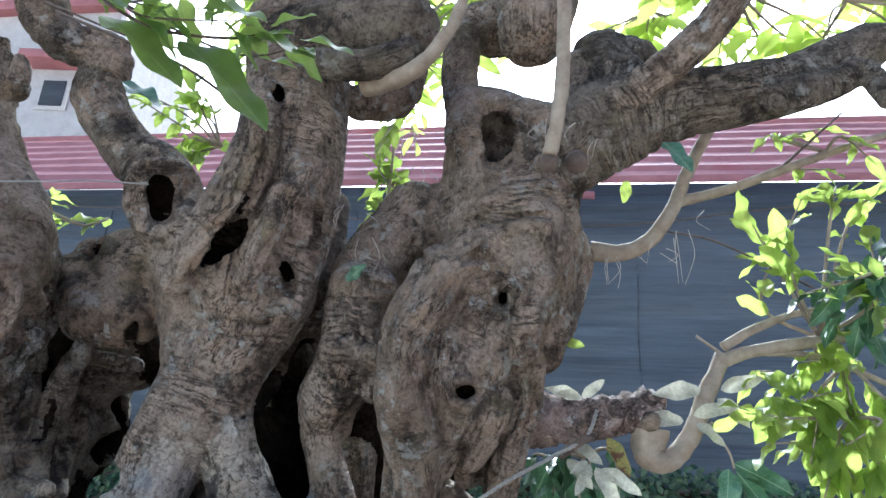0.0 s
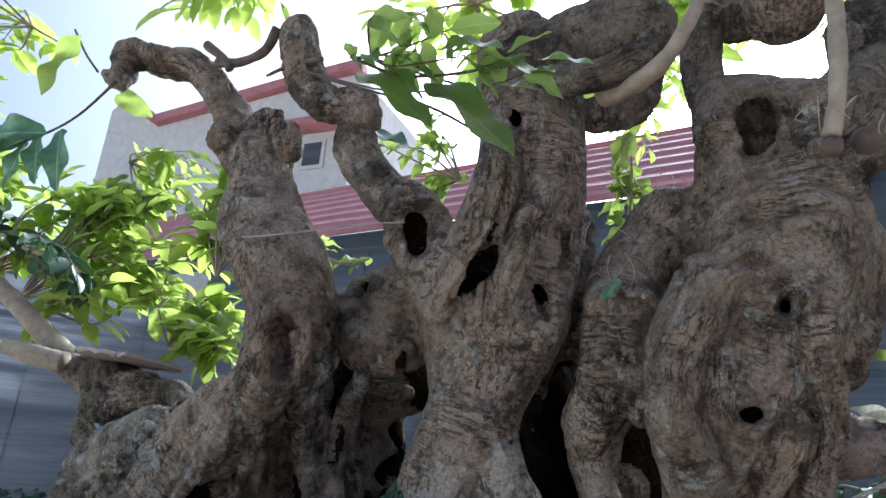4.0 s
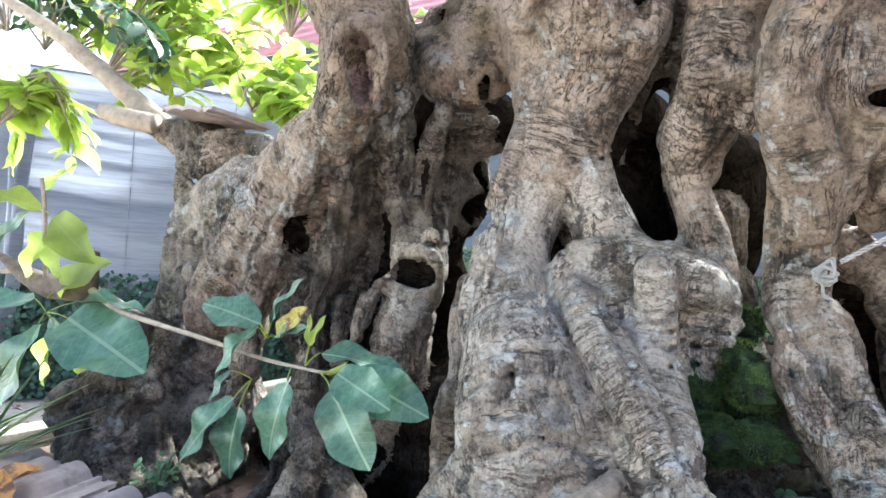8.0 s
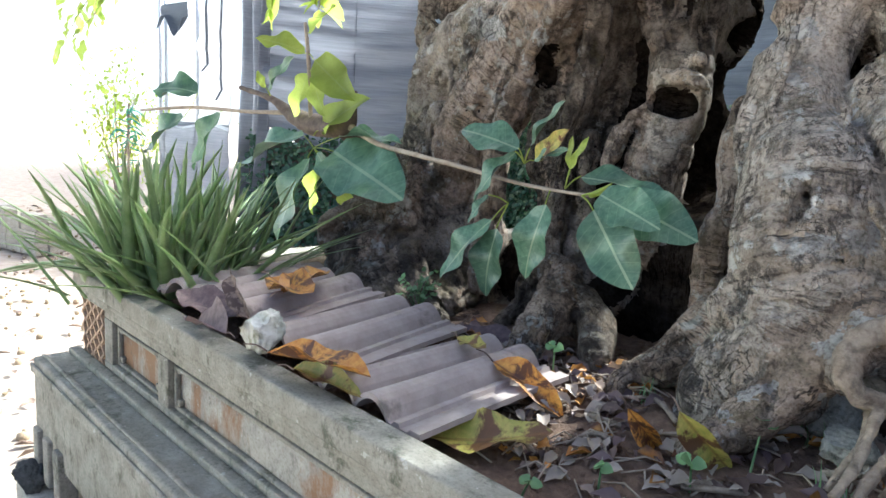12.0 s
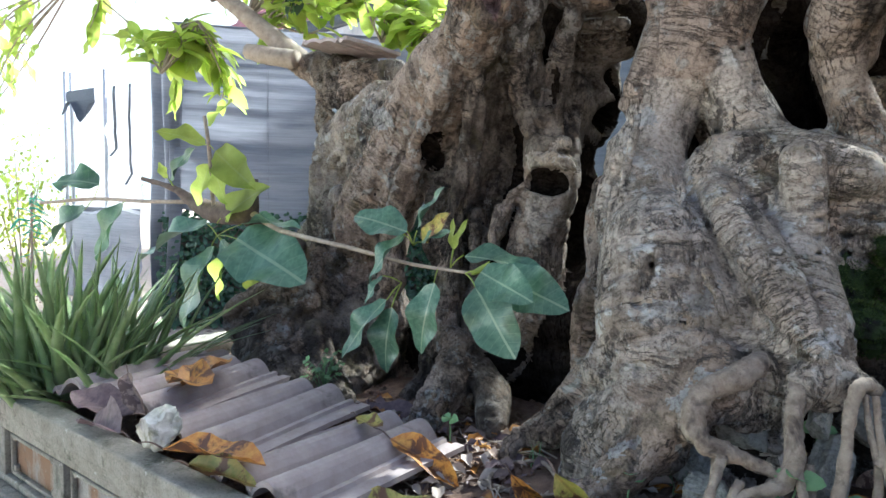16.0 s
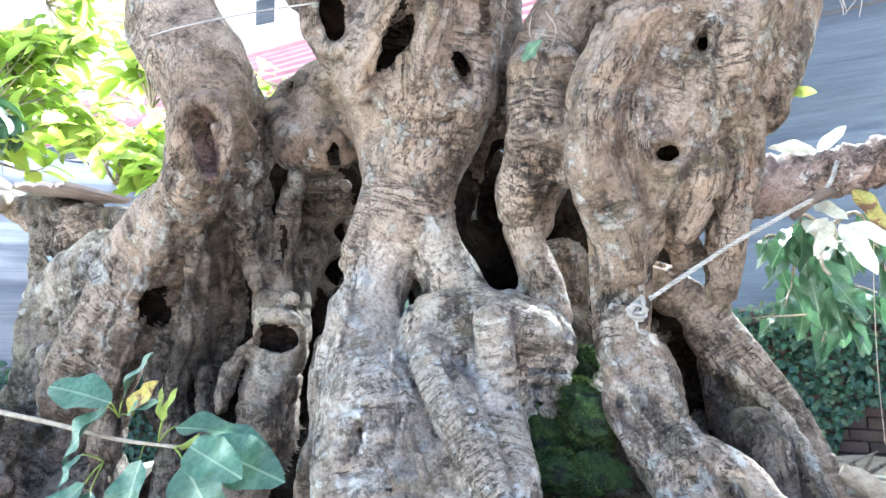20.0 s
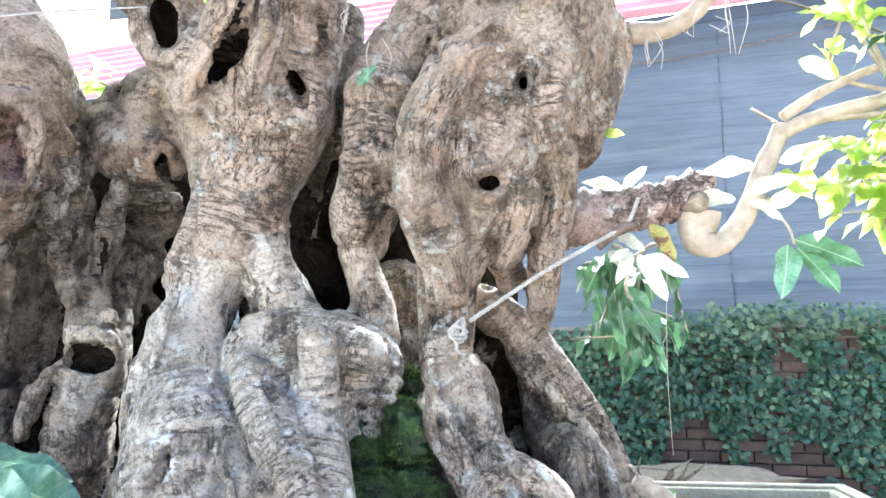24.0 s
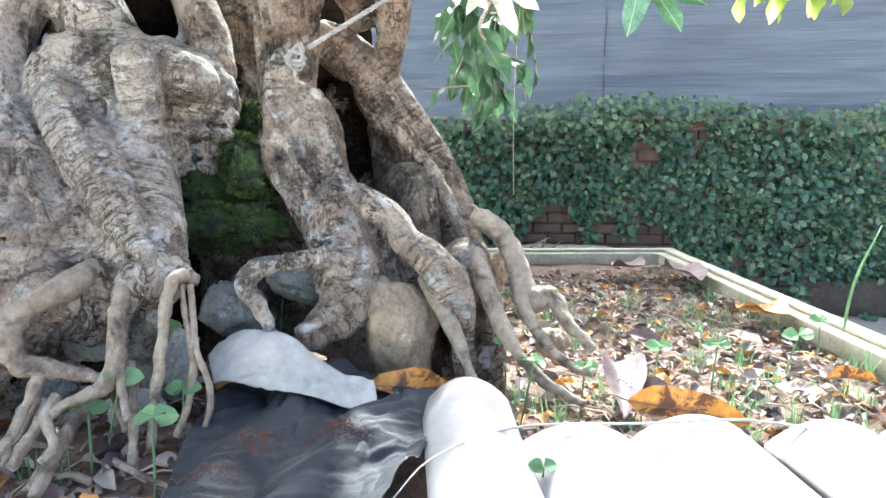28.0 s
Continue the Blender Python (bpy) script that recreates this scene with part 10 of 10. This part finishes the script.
tagged(part("tile_wire", tubed([(0.719, 1.000, 0.877, 0.001), (0.769, 1.100, 0.877, 0.001), (0.854, 1.180, 0.873, 0.002), (0.944, 1.220, 0.868, 0.002), (1.100, 1.220, 0.865, 0.002), (1.268, 1.220, 0.865, 0.002), (1.410, 1.200, 0.844, 0.002)], sides=5), ROPE), "pale cord laid across the roof tiles", "cord")


def draped(name, corners, nx, ny, hump, m, label, cat, seed, amp=.03, sc=14):
    """A crumpled sheet over four corners, raised by hump(u, v)."""
    a, b, c, d = (np.array(p, float) for p in corners)
    v = []
    for i in range(nx):
        for j in range(ny):
            u, w = i / (nx - 1), j / (ny - 1)
            p = (a * (1 - u) + b * u) * (1 - w) + (d * (1 - u) + c * u) * w
            v.append(p + (0, 0, hump(u, w)))
    v = np.array(v)
    q = v * (sc, sc * .5, sc)
    v[:, 2] += (np.abs(fbm(q + seed, 3)) * 2.2 + fbm(v * 5 + seed, 2) * .6) * amp
    slant = np.stack([v[:, 0] * 3 + v[:, 1] * 5, v[:, 1] * 24 - v[:, 0] * 14, v[:, 2] * 2], 1)
    v[:, 2] += (0.16 - np.abs(fbm(slant + seed, 3))) * amp * 1.3
    v[:, 0] += fbm(q * .6 + seed + 9, 3) * amp
    v[:, 1] += fbm(q * .6 + seed + 19, 3) * amp
    f = [(i * ny + j, (i + 1) * ny + j, (i + 1) * ny + j + 1, i * ny + j + 1) for i in range(nx - 1) for j in range(ny - 1)]
    return tagged(part_mesh(name, mesh_from(name, v, np.array(f)), m), label, cat)


draped("plastic_sheet", ((0.406, 1.504, 0.830), (0.859, 1.436, 0.820), (0.686, 0.999, 0.830), (0.401, 1.067, 0.800)), 220, 150, lambda u, w: .05 * math.sin(math.pi * u) * (1 - w) + .012 * math.sin(u * 17 + w * 5), BAG, "crumpled black plastic sheet spread over the soil", "plastic sheet", 3, .034, 11)


def crumpled_sack():
    """A torn sack thrown over a stone: a thick cloth with an arched ridge, hanging down in front."""
    sack = draped("white_sack", ((0.395, 1.480, 0.880), (0.690, 1.395, 0.872), (0.700, 1.330, 0.868), (0.430, 1.372, 0.872)), 90, 46,
                  lambda u, w: .088 * math.sin(math.pi * min(u * 1.05 + .06, 1) ** .75) * math.sin(math.pi * min(w * .75 + .18, 1)) - .03 * u * w,
                  CLOTH, "dirty white sack lying over a rock behind the plastic", "sack", 7, .020, 9)
    thick = sack.modifiers.new("thickness", 'SOLIDIFY')
    thick.thickness = 0.005
    return sack


crumpled_sack()


def husk(place, n, r, seed):
    g = np.random.RandomState(seed)
    bm = bmesh.new()
    for _ in range(n):
        x, y = g.normal(0, r, 2)
        a, l = g.uniform(0, 3.14), g.uniform(.005, .016)
        z = .006 + .02 * math.exp(-(x * x + y * y) / (r * r)) * g.rand()
        tube(bm, [(x, y, z, .0007), (x + l * .5 * math.cos(a), y + l * .5 * math.sin(a), z + .004, .0007), (x + l * math.cos(a), y + l * math.sin(a), z, .0005)], sides=3, steps=1)
    o = tagged(part("coir_fibre", bm, HUSK), "red-brown coir fibres scattered on the black plastic", "coir", kind="stuff")
    o.location = place
    return o


husk(((0.539, 1.153, 0.875)), 70, .018, 1)
husk(((0.647, 1.181, 0.875)), 80, .02, 2)
husk(((0.493, 1.086, 0.860)), 50, .02, 3)
FILM = leaf_material("clear_plastic_film", (0.42, 0.50, 0.58), (0.62, 0.70, 0.76), 0.3, 0.12)
draped("plastic_film", ((-1.351, 1.960, 1.666), (-1.023, 1.900, 1.671), (-0.975, 1.840, 1.615), (-1.131, 1.840, 1.575)), 26, 18, lambda u, w: -.01 * math.sin(u * 3.1), FILM, "crumpled clear plastic film wedged in the fork", "plastic film", 5, .02, 22)
# Pink patch added in place of a tear with the roof behind it.
scrap = tagged(part("roof_scrap", boxed((-.16, 0, -.07), (.16, .01, .0), .0), PINK), "small pink patch added for a tear in the netting", "scrap")
scrap.location = ((1.769, 5.200, 3.847))
# dry roots and rubble strip at the foot of the wall
strip = rock("earth_bank", (1.0, .35, .20), 23, ROCK_TAN, None, rough=.12)
bx_, by_, bz_ = (1.712, 4.750, 0.667)
strip.location = (bx_ - .1, by_ + .25, bz_ - .27)
tagged(strip, "bank of bare tan earth below the creeper", "earth bank", kind="structure")
for k in range(5):
    x = 1.62 + rng.uniform(-.12, .2)
    o = tagged(part("dry_root", tubed([(x, 4.75, .50, .018), (x + rng.uniform(-.1, .1), 4.65, .60, .010), (x + rng.uniform(-.2, .2), 4.6, .68 + rng.uniform(-.06, .04), .003)], sides=6, wob=.1, seed=k), ROOT), "dry broken root sticking up behind the planter", "root", "dry roots")


def yard_litter():
    """Pebbles and leaf bits trodden into the pale earth."""
    g = np.random.RandomState(19)
    bm = bmesh.new()
    bmesh.ops.create_icosphere(bm, subdivisions=1, radius=1)
    t = np.array([q.co[:] for q in bm.verts]), np.array([[q.index for q in fc.verts] for fc in bm.faces])
    bm.free()
    stones, bits = [], []
    for _ in range(1400):
        x, y = -2.0 - 7 * g.rand() ** 1.4, g.uniform(-1.0, 4.2)
        stones.append((np.array([x, y, .002]), np.eye(3) * g.uniform(.6, 1.4, 3), g.uniform(.006, .022)))
    for _ in range(900):
        x, y = -2.0 - 7 * g.rand() ** 1.4, g.uniform(-1.0, 4.2)
        a = g.uniform(0, 6.28)
        bits.append((np.array([x, y, g.uniform(.012, .03)]), turn_to((math.cos(a), math.sin(a), g.normal(0, .15)), (g.normal(0, .3), 0, 1)), g.uniform(.03, .10)))
    joined("yard_pebbles", t, stones, ROCK_TAN, None, "small pebbles lying on the dry yard", "stuff", "pebbles")
    joined("yard_leaf_litter", leaf_template(3, 2, .45, .3, .1, .1), bits, DEAD, None, "dry leaf bits scattered on the yard", "stuff", "leaf litter")


yard_litter()
wall_bricks()
